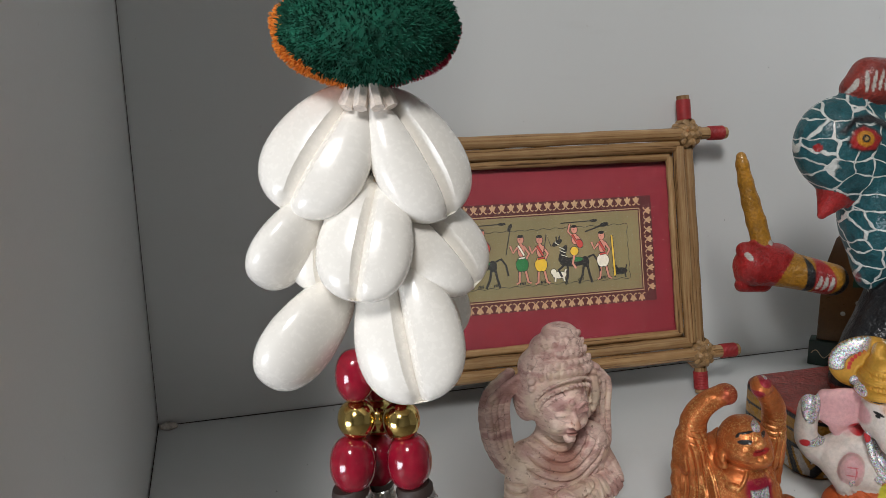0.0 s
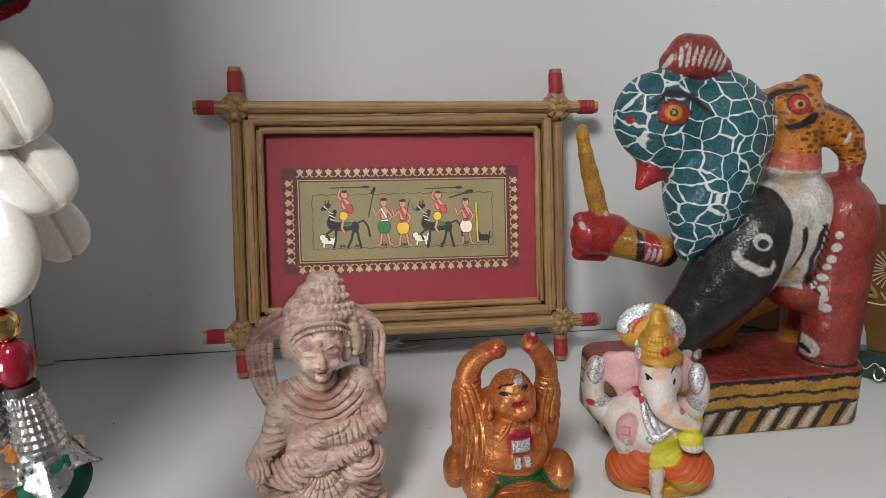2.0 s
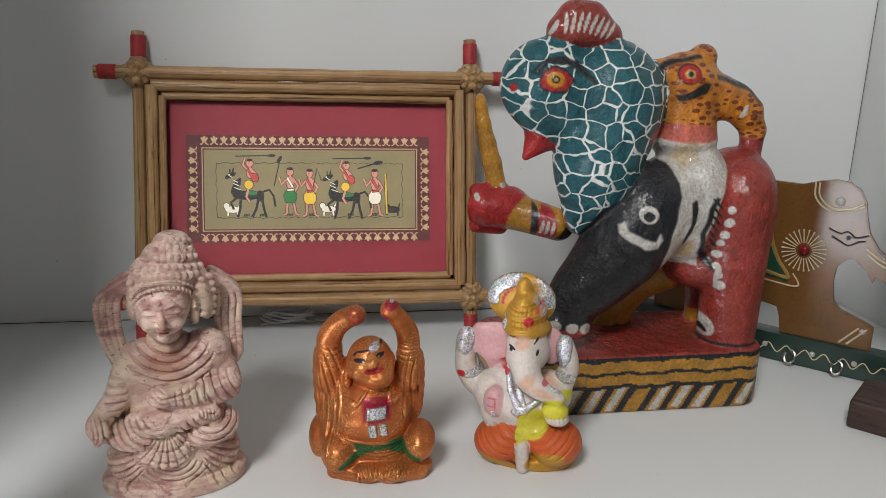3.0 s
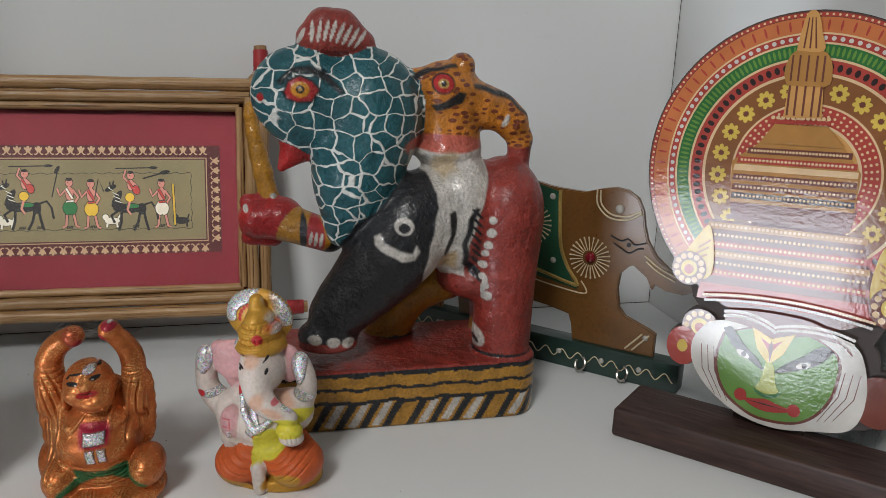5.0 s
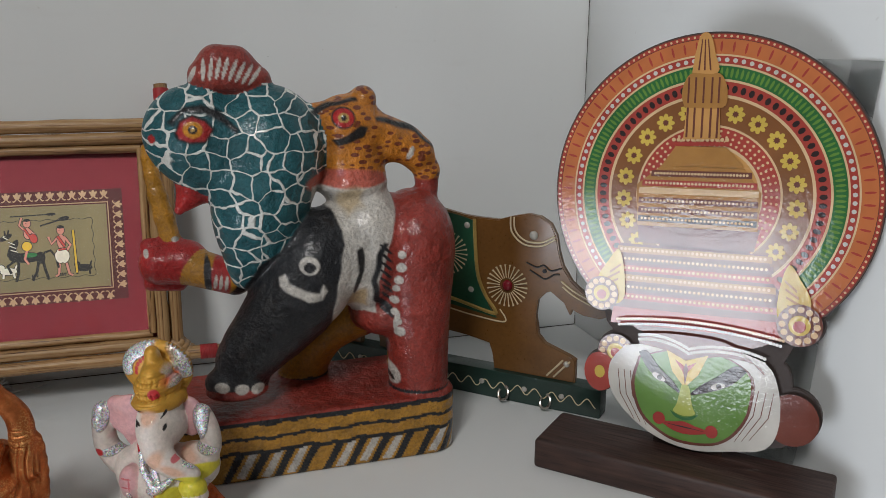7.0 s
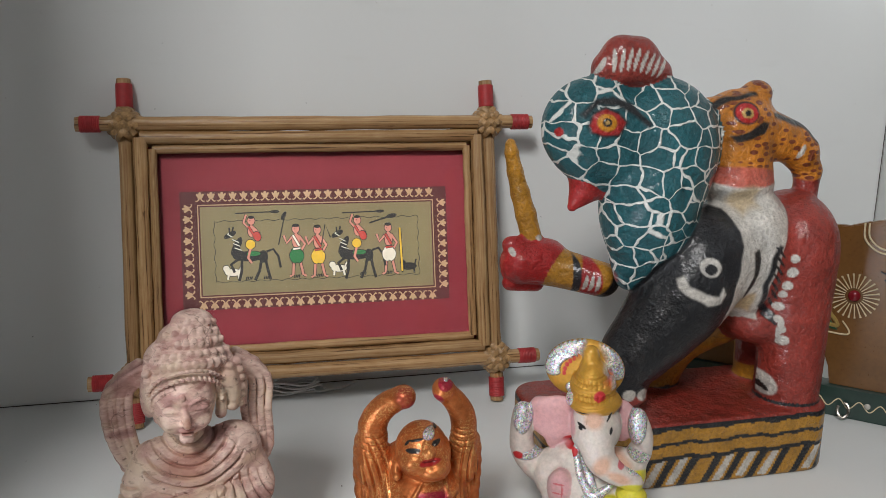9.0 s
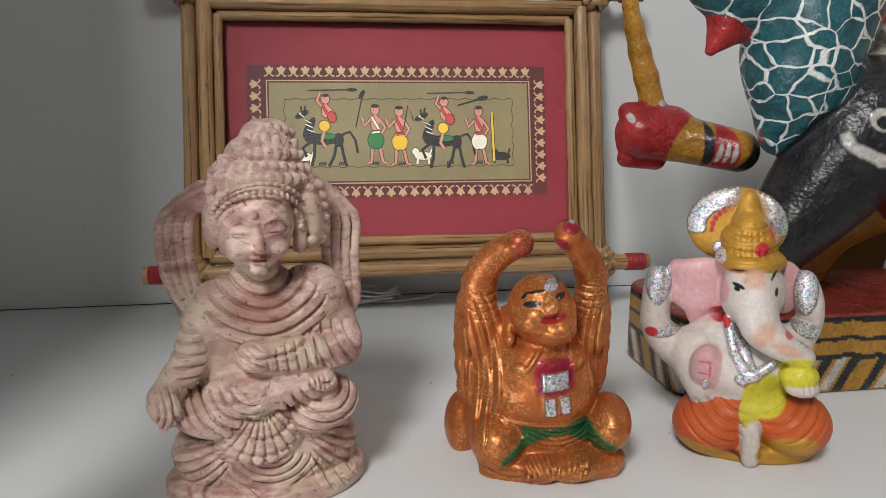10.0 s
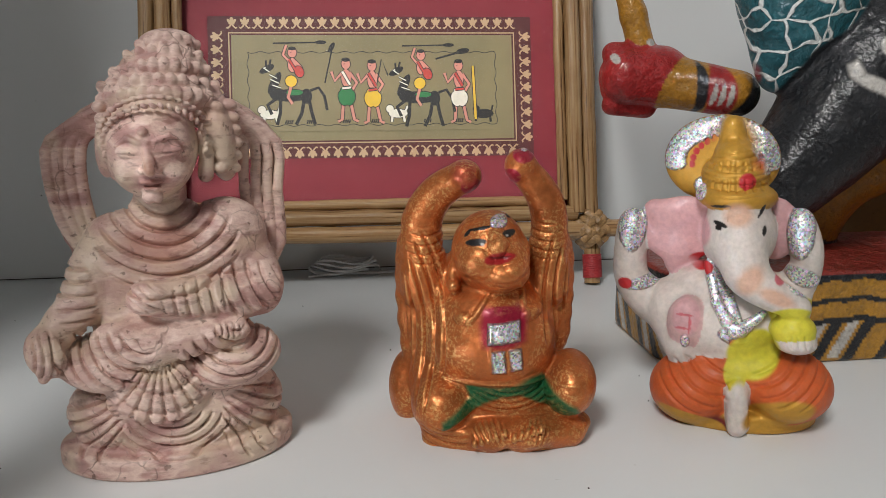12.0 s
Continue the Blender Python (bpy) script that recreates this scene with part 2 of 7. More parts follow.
def stone_material(name):
    mat, nt, b = nodes(name)
    vec = coords(nt)
    band = noise_tex(nt, coords(nt, (30, 30, 75)), 1.4, 6, 0.6)
    cloud = noise_tex(nt, vec, 75, 5)
    fine = noise_tex(nt, vec, 900, 4)
    col = ramp(nt, band, [(0.32, (0.28, 0.155, 0.145)), (0.42, (0.42, 0.245, 0.225)), (0.49, (0.62, 0.46, 0.41)), (0.56, (0.44, 0.275, 0.25)), (0.68, (0.56, 0.40, 0.32))])
    col = mix(nt, ramp(nt, cloud, [(0.50, (0, 0, 0)), (0.66, (0.8,) * 3)]), col, (0.58, 0.47, 0.37))
    streak = ramp(nt, noise_tex(nt, coords(nt, (160, 160, 420)), 1.2, 5), [(0.34, (1, 1, 1)), (0.44, (0, 0, 0))])
    col = mix(nt, maths(nt, "MULTIPLY", streak, 0.45), col, (0.17, 0.08, 0.06))
    warp = nt.nodes.new("ShaderNodeVectorMath")
    warp.operation = "MULTIPLY_ADD"
    wn_ = nt.nodes.new("ShaderNodeTexNoise")
    wn_.inputs["Scale"].default_value = 130
    nt.links.new(vec, wn_.inputs["Vector"])
    warp.inputs[1].default_value = (0.012, 0.012, 0.012)
    nt.links.new(wn_.outputs["Color"], warp.inputs[0])
    nt.links.new(vec, warp.inputs[2])
    vo = nt.nodes.new("ShaderNodeTexVoronoi")
    vo.feature = "DISTANCE_TO_EDGE"
    vo.inputs["Scale"].default_value = 75
    nt.links.new(warp.outputs[0], vo.inputs["Vector"])
    crack = ramp(nt, vo.outputs["Distance"], [(0.006, (1, 1, 1)), (0.022, (0, 0, 0))])
    crack = maths(nt, "MULTIPLY", crack, ramp(nt, cloud, [(0.40, (1, 1, 1)), (0.52, (0, 0, 0))]))
    col = mix(nt, maths(nt, "MULTIPLY", crack, 0.5), col, (0.09, 0.045, 0.035))
    pit = ramp(nt, noise_tex(nt, vec, 420, 2), [(0.66, (0, 0, 0)), (0.72, (1, 1, 1))])
    col = mix(nt, maths(nt, "MULTIPLY", pit, 0.6), col, (0.10, 0.05, 0.035))
    at = nt.nodes.new("ShaderNodeAttribute")
    at.attribute_name = "paint"
    col = mix(nt, 1.0, col, at.outputs["Color"], "MULTIPLY")
    nt.links.new(col, b.inputs["Base Color"])
    nt.links.new(ramp(nt, cloud, [(0.3, (0.58,) * 3), (0.7, (0.36,) * 3)]), b.inputs["Roughness"])
    b.inputs["Specular IOR Level"].default_value = 0.45
    h = maths(nt, "SUBTRACT", maths(nt, "ADD", maths(nt, "MULTIPLY", fine, 0.5), noise_tex(nt, vec, 240, 5)), maths(nt, "MULTIPLY", maths(nt, "ADD", maths(nt, "MULTIPLY", crack, 0.4), pit), 0.8))
    bump(nt, b, h, 0.5, 0.0006)
    return mat


def print_material(name, colour, rough=0.08, relief=0.00011):
    """Varnished paper print, slightly crinkled."""
    colour = tuple(c * 0.82 for c in colour)
    mat, nt, b = nodes(name)
    vec = coords(nt)
    fine = noise_tex(nt, vec, 560, 3)
    blot = noise_tex(nt, vec, 60, 3)
    nt.links.new(ramp(nt, blot, [(0.3, tuple(c * 0.86 for c in colour)), (0.7, tuple(min(1, c * 1.12) for c in colour))]), b.inputs["Base Color"])
    b.inputs["Roughness"].default_value = rough
    b.inputs["Specular IOR Level"].default_value = 0.5
    bump(nt, b, maths(nt, "ADD", fine, maths(nt, "MULTIPLY", blot, 1.5)), 0.5, relief)
    return mat


# ---- mesh helpers ----
def part(name, bm, material, parent=None, label="", smooth=True):
    me = bpy.data.meshes.new(name)
    bm.normal_update()
    bm.to_mesh(me)
    bm.free()
    for m in (material if isinstance(material, (list, tuple)) else [material]):
        me.materials.append(m)
    if smooth:
        me.shade_smooth()
        me.set_sharp_from_angle(angle=radians(38))
    ob = new(name, me)
    if parent is not None:
        ob.parent = parent
    if label:
        ob["label"] = label
    return ob


def empty(name, m=None, **tags):
    ob = new(name)
    ob.empty_display_size = 0.02
    if m is not None:
        ob.matrix_world = m
    return tagged(ob, **tags)


def box(x0, y0, z0, x1, y1, z1, bevel=0.0, segments=2, bm=None):
    own = bmesh.new()
    bmesh.ops.create_cube(own, size=1)
    for v in own.verts:
        v.co = Vector(((x0 + x1) / 2 + v.co.x * (x1 - x0), (y0 + y1) / 2 + v.co.y * (y1 - y0), (z0 + z1) / 2 + v.co.z * (z1 - z0)))
    if bevel:
        bmesh.ops.bevel(own, geom=own.edges[:] + own.verts[:], offset=bevel, segments=segments, affect="EDGES", profile=0.6)
    return merged(own, bm)


def merged(own, bm):
    if bm is None:
        return own
    me = bpy.data.meshes.new("tmp")
    own.to_mesh(me)
    own.free()
    bm.from_mesh(me)
    bpy.data.meshes.remove(me)
    return bm


def tube(points, radii, sides=12, bm=None, flat=1.0, closed_ends=True):
    """A swept tube along points; flat squeezes it across its second axis."""
    bm = bm or bmesh.new()
    pts = [Vector(p) for p in points]
    rings = []
    for i, p in enumerate(pts):
        way = (pts[min(i + 1, len(pts) - 1)] - pts[max(i - 1, 0)]).normalized()
        side = way.cross(Vector((0, 1, 0.001)))
        if side.length < 1e-3:
            side = way.cross(Vector((1, 0, 0)))
        side.normalize()
        up = side.cross(way)
        r = radii[i] if isinstance(radii, (list, tuple)) else radii
        rings.append([bm.verts.new(p + side * (r * math.cos(a)) + up * (r * flat * math.sin(a))) for a in [2 * math.pi * k / sides for k in range(sides)]])
    for a, b in zip(rings, rings[1:]):
        for k in range(sides):
            bm.faces.new((a[k], a[(k + 1) % sides], b[(k + 1) % sides], b[k]))
    if closed_ends:
        bm.faces.new(rings[0][::-1])
        bm.faces.new(rings[-1])
    return bm


def lathe(profile, sides=20, bm=None, at=(0, 0, 0)):
    """Turns (radius, height) pairs about the z axis."""
    bm = bm or bmesh.new()
    rings = [[bm.verts.new((at[0] + r * math.cos(2 * math.pi * k / sides), at[1] + r * math.sin(2 * math.pi * k / sides), at[2] + z)) for k in range(sides)] for r, z in profile]
    for a, b in zip(rings, rings[1:]):
        for k in range(sides):
            bm.faces.new((a[k], a[(k + 1) % sides], b[(k + 1) % sides], b[k]))
    bm.faces.new(rings[0][::-1])
    bm.faces.new(rings[-1])
    return bm


def plate(outline, y0, y1, bm=None, bevel=0.0):
    """Extrudes an outline of (x, z) from y0 (front) to y1."""
    own = bmesh.new()
    front = own.faces.new([own.verts.new((x, y0, z)) for x, z in outline])
    own.normal_update()
    if front.normal.y > 0:
        front.normal_flip()
    rim = own.edges[:]
    out = bmesh.ops.extrude_face_region(own, geom=[front])
    for v in out["geom"]:
        if isinstance(v, bmesh.types.BMVert):
            v.co.y = y1
    bmesh.ops.recalc_face_normals(own, faces=own.faces[:])
    if bevel:
        bmesh.ops.bevel(own, geom=[e for e in own.edges if len(e.link_faces) == 2 and abs(e.verts[0].co.y - e.verts[1].co.y) < 1e-6], offset=bevel, segments=2, affect="EDGES")
    return merged(own, bm)


def oval(cx, cz, rx, rz, n=24, turn=0.0):
    c, s = math.cos(radians(turn)), math.sin(radians(turn))
    return [(cx + rx * math.cos(a) * c - rz * math.sin(a) * s, cz + rx * math.cos(a) * s + rz * math.sin(a) * c) for a in [2 * math.pi * k / n for k in range(n)]]


def flat(bm, outline, y):
    """A thin painted patch facing -y."""
    f = bm.faces.new([bm.verts.new((x, y, z)) for x, z in outline])
    f.normal_update()
    if f.normal.y > 0:
        f.normal_flip()
    return bm


def stroke(bm, points, width, y):
    """A painted line through (x, z) points."""
    n = len(points)
    left, right = [], []
    for i, p in enumerate(points):
        a, b = Vector(points[max(i - 1, 0)]), Vector(points[min(i + 1, n - 1)])
        d = (b - a).normalized() if (b - a).length > 0 else Vector((1, 0))
        nx, nz = -d.y * width / 2, d.x * width / 2
        left.append(bm.verts.new((p[0] + nx, y, p[1] + nz)))
        right.append(bm.verts.new((p[0] - nx, y, p[1] - nz)))
    for i in range(n - 1):
        f = bm.faces.new((left[i], right[i], right[i + 1], left[i + 1]))
        f.normal_update()
        if f.normal.y > 0:
            f.normal_flip()
    return bm


def annulus(bm, cx, cz, r0, r1, y, n=96, a0=0.0, a1=360.0):
    full = abs(a1 - a0) >= 359.9
    k = n if full else n + 1
    ang = [radians(a0 + (a1 - a0) * i / n) for i in range(k)]
    ins = [bm.verts.new((cx + r0 * math.cos(a), y, cz + r0 * math.sin(a))) for a in ang]
    out = [bm.verts.new((cx + r1 * math.cos(a), y, cz + r1 * math.sin(a))) for a in ang]
    for i in range(k if full else k - 1):
        j = (i + 1) % k
        f = bm.faces.new((ins[i], ins[j], out[j], out[i]))
        f.normal_update()
        if f.normal.y > 0:
            f.normal_flip()
    return bm


# ---- carving in clay: soft unions of simple masses, then relief and paint on the skin ----
class Sculpt:
    def __init__(self, lo, hi, step):
        self.lo, self.step = np.array(lo, float), step
        self.n = [int((h - l) / step) + 2 for l, h in zip(lo, hi)]
        self.axes = [self.lo[i] + step * np.arange(self.n[i]) for i in range(3)]
        self.d = np.full(self.n, 20.0, np.float32)
        self.c = np.zeros(self.n, np.int16)
        self.palette, self.ops, self.brushed = [], [], False

    def colour_id(self, c):
        if c not in self.palette:
            self.palette.append(c)
        return self.palette.index(c)

    def _put(self, lo, hi, fun, colour, k):
        pad = k + 3 * self.step
        sl = []
        for i in range(3):
            a = int(np.floor((lo[i] - pad - self.lo[i]) / self.step))
            b = int(np.ceil((hi[i] + pad - self.lo[i]) / self.step)) + 1
            sl.append(slice(max(0, a), max(1, min(self.n[i], b))))
        sl = tuple(sl)
        x, y, z = np.meshgrid(*[self.axes[i][sl[i]] for i in range(3)], indexing="ij", sparse=True)
        new_d = fun(x, y, z).astype(np.float32)
        old = self.d[sl]
        h = np.maximum(k - np.abs(old - new_d), 0) / k
        self.c[sl] = np.where(new_d < old, self.colour_id(colour), self.c[sl])
        self.d[sl] = np.minimum(old, new_d) - h * h * k * 0.25

    def ball(self, x, y, z, rx, ry, rz, colour, k=2.0, turn=0.0):
        c, s = math.cos(radians(turn)), math.sin(radians(turn))
        m = max(rx, rz)

        def fun(px, py, pz):
            ax, ay, az = px - x, py - y, pz - z
            bx, bz = ax * c + az * s, az * c - ax * s
            k0 = np.sqrt((bx / rx) ** 2 + (ay / ry) ** 2 + (bz / rz) ** 2)
            k1 = np.sqrt((bx / rx ** 2) ** 2 + (ay / ry ** 2) ** 2 + (bz / rz ** 2) ** 2) + 1e-6
            return k0 * (k0 - 1) / k1

        self._put((x - m, y - ry, z - m), (x + m, y + ry, z + m), fun, colour, k)

    def limb(self, pts, colour, k=2.0):
        for (x0, y0, z0, r0), (x1, y1, z1, r1) in zip(pts, pts[1:]):
            dx, dy, dz = x1 - x0, y1 - y0, z1 - z0
            ll = dx * dx + dy * dy + dz * dz + 1e-6

            def fun(px, py, pz):
                t = np.clip(((px - x0) * dx + (py - y0) * dy + (pz - z0) * dz) / ll, 0, 1)
                return np.sqrt((px - x0 - t * dx) ** 2 + (py - y0 - t * dy) ** 2 + (pz - z0 - t * dz) ** 2) - (r0 + t * (r1 - r0))

            r = max(r0, r1)
            self._put([min(a, b) - r for a, b in ((x0, x1), (y0, y1), (z0, z1))], [max(a, b) + r for a, b in ((x0, x1), (y0, y1), (z0, z1))], fun, colour, k)

    def slab(self, x, y, rx, ry, z0, z1, colour, k=1.5):
        def fun(px, py, pz):
            side = (np.sqrt(((px - x) / rx) ** 2 + ((py - y) / ry) ** 2) - 1) * min(rx, ry) + 1.2
            top = np.abs(pz - (z0 + z1) / 2) - (z1 - z0) / 2 + 1.2
            return np.minimum(np.maximum(side, top), 0) + np.sqrt(np.maximum(side, 0) ** 2 + np.maximum(top, 0) ** 2) - 1.2

        self._put((x - rx, y - ry, z0), (x + rx, y + ry, z1), fun, colour, k)

    def block(self, x0, y0, x1, y1, z0, z1, corner, colour, k=1.5):
        def fun(px, py, pz):
            qx = np.abs(px - (x0 + x1) / 2) - (x1 - x0) / 2 + corner
            qy = np.abs(py - (y0 + y1) / 2) - (y1 - y0) / 2 + corner
            side = np.sqrt(np.maximum(qx, 0) ** 2 + np.maximum(qy, 0) ** 2) + np.minimum(np.maximum(qx, qy), 0) - corner + 2.0
            top = np.abs(pz - (z0 + z1) / 2) - (z1 - z0) / 2 + 2.0
            return np.minimum(np.maximum(side, top), 0) + np.sqrt(np.maximum(side, 0) ** 2 + np.maximum(top, 0) ** 2) - 2.0

        self._put((x0, y0, z0), (x1, y1, z1), fun, colour, k)

    def dab(self, *a):
        self.ops.append(("dab", a))

    def folds(self, *a):
        self.ops.append(("folds", a))

    def fan(self, *a):
        self.ops.append(("fan", a))

    def panel(self, *a):
        self.ops.append(("panel", a))

    def skin(self):
        d, n = self.d, self.n
        inside = d < 0
        for ax in range(3):
            for end in (0, -1):
                idx = [slice(None)] * 3
                idx[ax] = end
                inside[tuple(idx)] = False
                d[tuple(idx)] = np.maximum(d[tuple(idx)], 0.01)
        some = np.zeros([k - 1 for k in n], bool)
        every = np.ones([k - 1 for k in n], bool)
        offs = [(i, j, k) for i in (0, 1) for j in (0, 1) for k in (0, 1)]
        for i, j, k in offs:
            s = inside[i:n[0] - 1 + i, j:n[1] - 1 + j, k:n[2] - 1 + k]
            some |= s
            every &= s
        cells = np.argwhere(some & ~every)
        index = np.full([k - 1 for k in n], -1, np.int64)
        index[tuple(cells.T)] = np.arange(len(cells))
        val = {o: d[cells[:, 0] + o[0], cells[:, 1] + o[1], cells[:, 2] + o[2]] for o in offs}
        acc, cnt = np.zeros((len(cells), 3)), np.zeros(len(cells))
        for a in offs:
            for ax in range(3):
                if a[ax]:
                    continue
                b = tuple(1 if q == ax else a[q] for q in range(3))
                va, vb = val[a], val[b]
                cross = (va < 0) != (vb < 0)
                t = np.where(cross, va / np.where(cross, va - vb, 1), 0)
                p = np.tile(np.array(a, float), (len(cells), 1))
                p[:, ax] += t
                acc += p * cross[:, None]
                cnt += cross
        verts = (cells + acc / np.maximum(cnt, 1)[:, None]) * self.step + self.lo
        colour = self.c[cells[:, 0], cells[:, 1], cells[:, 2]]
        faces = []
        for ax in range(3):
            b, c = (ax + 1) % 3, (ax + 2) % 3
            lo_s, hi_s = [slice(1, -1)] * 3, [slice(1, -1)] * 3
            lo_s[ax], hi_s[ax] = slice(0, -1), slice(1, None)
            change = inside[tuple(lo_s)] != inside[tuple(hi_s)]
            e = np.argwhere(change)
            e[:, b] += 1
            e[:, c] += 1
            first = inside[tuple(e.T)]
            eb, ec = np.eye(3, dtype=int)[b], np.eye(3, dtype=int)[c]
            quad = np.stack([index[tuple((e - eb - ec).T)], index[tuple((e - ec).T)], index[tuple(e.T)], index[tuple((e - eb).T)]], 1)
            quad[~first] = quad[~first][:, ::-1]
            faces.append(quad)
        faces = np.concatenate(faces)
        return verts, faces[(faces >= 0).all(1)], colour

    @staticmethod
    def normals(v, f):
        fn = np.cross(v[f[:, 2]] - v[f[:, 0]], v[f[:, 3]] - v[f[:, 1]])
        out = np.zeros_like(v)
        for k in range(4):
            np.add.at(out, f[:, k], fn)
        return out / (np.linalg.norm(out, axis=1)[:, None] + 1e-9)

    def build(self, name, material, m, foot=None):
        v, f, ci = self.skin()
        for _ in range(2):
            s, w = np.zeros_like(v), np.zeros(len(v))
            for a, b in ((0, 1), (1, 2), (2, 3), (3, 0)):
                np.add.at(s, f[:, a], v[f[:, b]])
                np.add.at(s, f[:, b], v[f[:, a]])
                np.add.at(w, f[:, a], 1)
                np.add.at(w, f[:, b], 1)
            v = v * 0.5 + 0.5 * s / np.maximum(w, 1)[:, None]
        nrm = self.normals(v, f)
        pal = np.array([c for c in self.palette])
        paint = pal[ci].copy()
        if foot:
            foot(v, nrm, ci, self.palette, paint)
        front = nrm[:, 1] < 0.25
        lift = np.zeros(len(v))
        for kind, a in self.ops:
            if kind == "dab":
                x, z, rx, rz, col, up, turn = a
                c, s = math.cos(radians(turn)), math.sin(radians(turn))
                ax, az = v[:, 0] - x, v[:, 2] - z
                r = np.sqrt(((ax * c + az * s) / rx) ** 2 + ((az * c - ax * s) / rz) ** 2)
                if col is not None:
                    alpha = (front * np.clip((1.08 - r) / (0.5 if self.brushed and not up else 0.14), 0, 1))[:, None]
                    paint = paint * (1 - alpha) + np.array(col) * alpha
                if up:
                    lift += np.where(front & (r < 1.25), up * np.clip(1.25 - r, 0, 1) ** 0.7, 0)
            elif kind == "panel":
                pts, col, up, soft = a
                q = v[:, (0, 2)] + 0.3 * soft * np.stack([np.sin(v[:, 2] * 0.5), np.cos(v[:, 0] * 0.43)], 1)
                near, inside = np.full(len(v), 1e9), np.zeros(len(v), bool)
                for (x0, z0), (x1, z1) in zip(pts, pts[1:] + pts[:1]):
                    t = np.clip(((q[:, 0] - x0) * (x1 - x0) + (q[:, 1] - z0) * (z1 - z0)) / ((x1 - x0) ** 2 + (z1 - z0) ** 2 + 1e-9), 0, 1)
                    near = np.minimum(near, np.hypot(q[:, 0] - x0 - t * (x1 - x0), q[:, 1] - z0 - t * (z1 - z0)))
                    over = (z0 > q[:, 1]) != (z1 > q[:, 1])
                    inside ^= over & (q[:, 0] < (x1 - x0) * (q[:, 1] - z0) / (z1 - z0 + 1e-9) + x0)
                alpha = front * np.clip(0.5 + np.where(inside, near, -near) / soft, 0, 1)
                paint = paint * (1 - alpha[:, None]) + np.array(col) * alpha[:, None]
                lift += alpha * up
            else:
                x, z, rx, rz, cx, cz, q, amp = a
                r = ((v[:, 0] - x) / rx) ** 2 + ((v[:, 2] - z) / rz) ** 2
                fade = np.clip((1 - r) * 3, 0, 1) * front
                ax, az = v[:, 0] - cx, v[:, 2] - cz
                ph = np.sqrt(ax ** 2 + az ** 2) / q if kind == "folds" else np.arctan2(ax, -az) * q / (2 * math.pi) * 1.6
                wave = np.abs((ph % 1.0) - 0.5) * 2
                lift += fade * amp * (0.35 - np.clip((wave - 0.58) * 3.0, 0, 1))
        v = v + nrm * lift[:, None]
        v[:, 2] = np.maximum(v[:, 2], 0.02)
        me = bpy.data.meshes.new(name)
        me.from_pydata((v / 1000).tolist(), [], f.tolist())
        rgba = np.ones((len(v), 4), np.float32)
        rgba[:, :3] = paint[:, :3]
        me.color_attributes.new("paint", "FLOAT_COLOR", "POINT").data.foreach_set("color", rgba.ravel())
        fin = np.zeros((len(v), 4), np.float32)
        fin[:, :4] = paint[:, 3:7]
        me.color_attributes.new("finish", "FLOAT_COLOR", "POINT").data.foreach_set("color", fin.ravel())
        me.materials.append(material)
        me.shade_smooth()
        ob = new(name, me)
        ob.matrix_world = m
        return ob


# ---- materials ----
LAMINATE = laminate("white_laminate")
# unseen room surfaces; tones set for how much light they bounce
ROOM_WALL = surface("room_wall_paint", (0.38, 0.365, 0.345), 0.8, scale=3, fine=90, relief=0.0004)
ROOM_FLOOR = surface("room_floor_tile", (0.22, 0.19, 0.16), 0.4, scale=4, fine=80)
ROOM_CEIL = surface("room_ceiling_paint", (0.40, 0.39, 0.37), 0.85, scale=3, fine=90)
NEAR_BLACK = surface("near_black", (0.02, 0.02, 0.022), 0.45)
CANE = cane_material("bamboo_cane")
RAFFIA = surface("split_cane", (0.34, 0.20, 0.085), 0.45, spread=0.5, scale=300, fine=1500, relief=0.0004)
RED_TAPE = surface("red_thread", (0.36, 0.022, 0.025), 0.55, spread=0.25, scale=200, fine=2500, relief=0.0003)
STICK_END = surface("cut_cane_end", (0.58, 0.42, 0.24), 0.7, spread=0.25, scale=300)
MAT_RED = surface("red_mount_card", (0.185, 0.011, 0.020), 0.7, spread=0.06, scale=40, fine=1500, relief=0.00003)
BROWN_PRINT = surface("brown_print", (0.070, 0.010, 0.010), 0.6, spread=0.1, relief=0.0)
GOLD_PRINT = surface("gold_print", (0.44, 0.30, 0.17), 0.5, 0.1, spread=0.1, relief=0.0)
GOLD_PANEL = surface("gold_paper", (0.21, 0.172, 0.085), 0.5, 0.1, spread=0.14, scale=30, fine=900, relief=0.00003)
INK = surface("black_ink", (0.018, 0.017, 0.018), 0.6, relief=0.0)
INK_PINK = surface("pink_ink", (0.56, 0.22, 0.17), 0.6, relief=0.0)
INK_GREEN = surface("green_ink", (0.02, 0.17, 0.05), 0.6, relief=0.0)
INK_YELLOW = surface("yellow_ink", (0.66, 0.42, 0.03), 0.6, relief=0.0)
INK_RED = surface("red_ink", (0.48, 0.05, 0.04), 0.6, relief=0.0)
INK_WHITE = surface("white_ink", (0.70, 0.67, 0.58), 0.6, relief=0.0)
WIRE_WHITE = surface("white_wire", (0.72, 0.72, 0.72), 0.35)
STONE_MAT = stone_material("pink_soapstone")
PLASTER_GOLD = painted("bronze_painted_plaster", 0.38, 0.0006, 0.08, sparkle=0.9, wear=0.16, gilt=0.95)
PLASTER = painted("painted_plaster", 0.5, 0.0004, 0.12, sparkle=0.08, wear=0.10, subsurface=0.08)
PAINTED_WOOD = painted("varnished_painted_wood", 0.45, 0.0042, 0.45, wear=0.22, scuff=0.08, lumps=140)
WOOD_DARK = dark_wood("dark_rosewood")

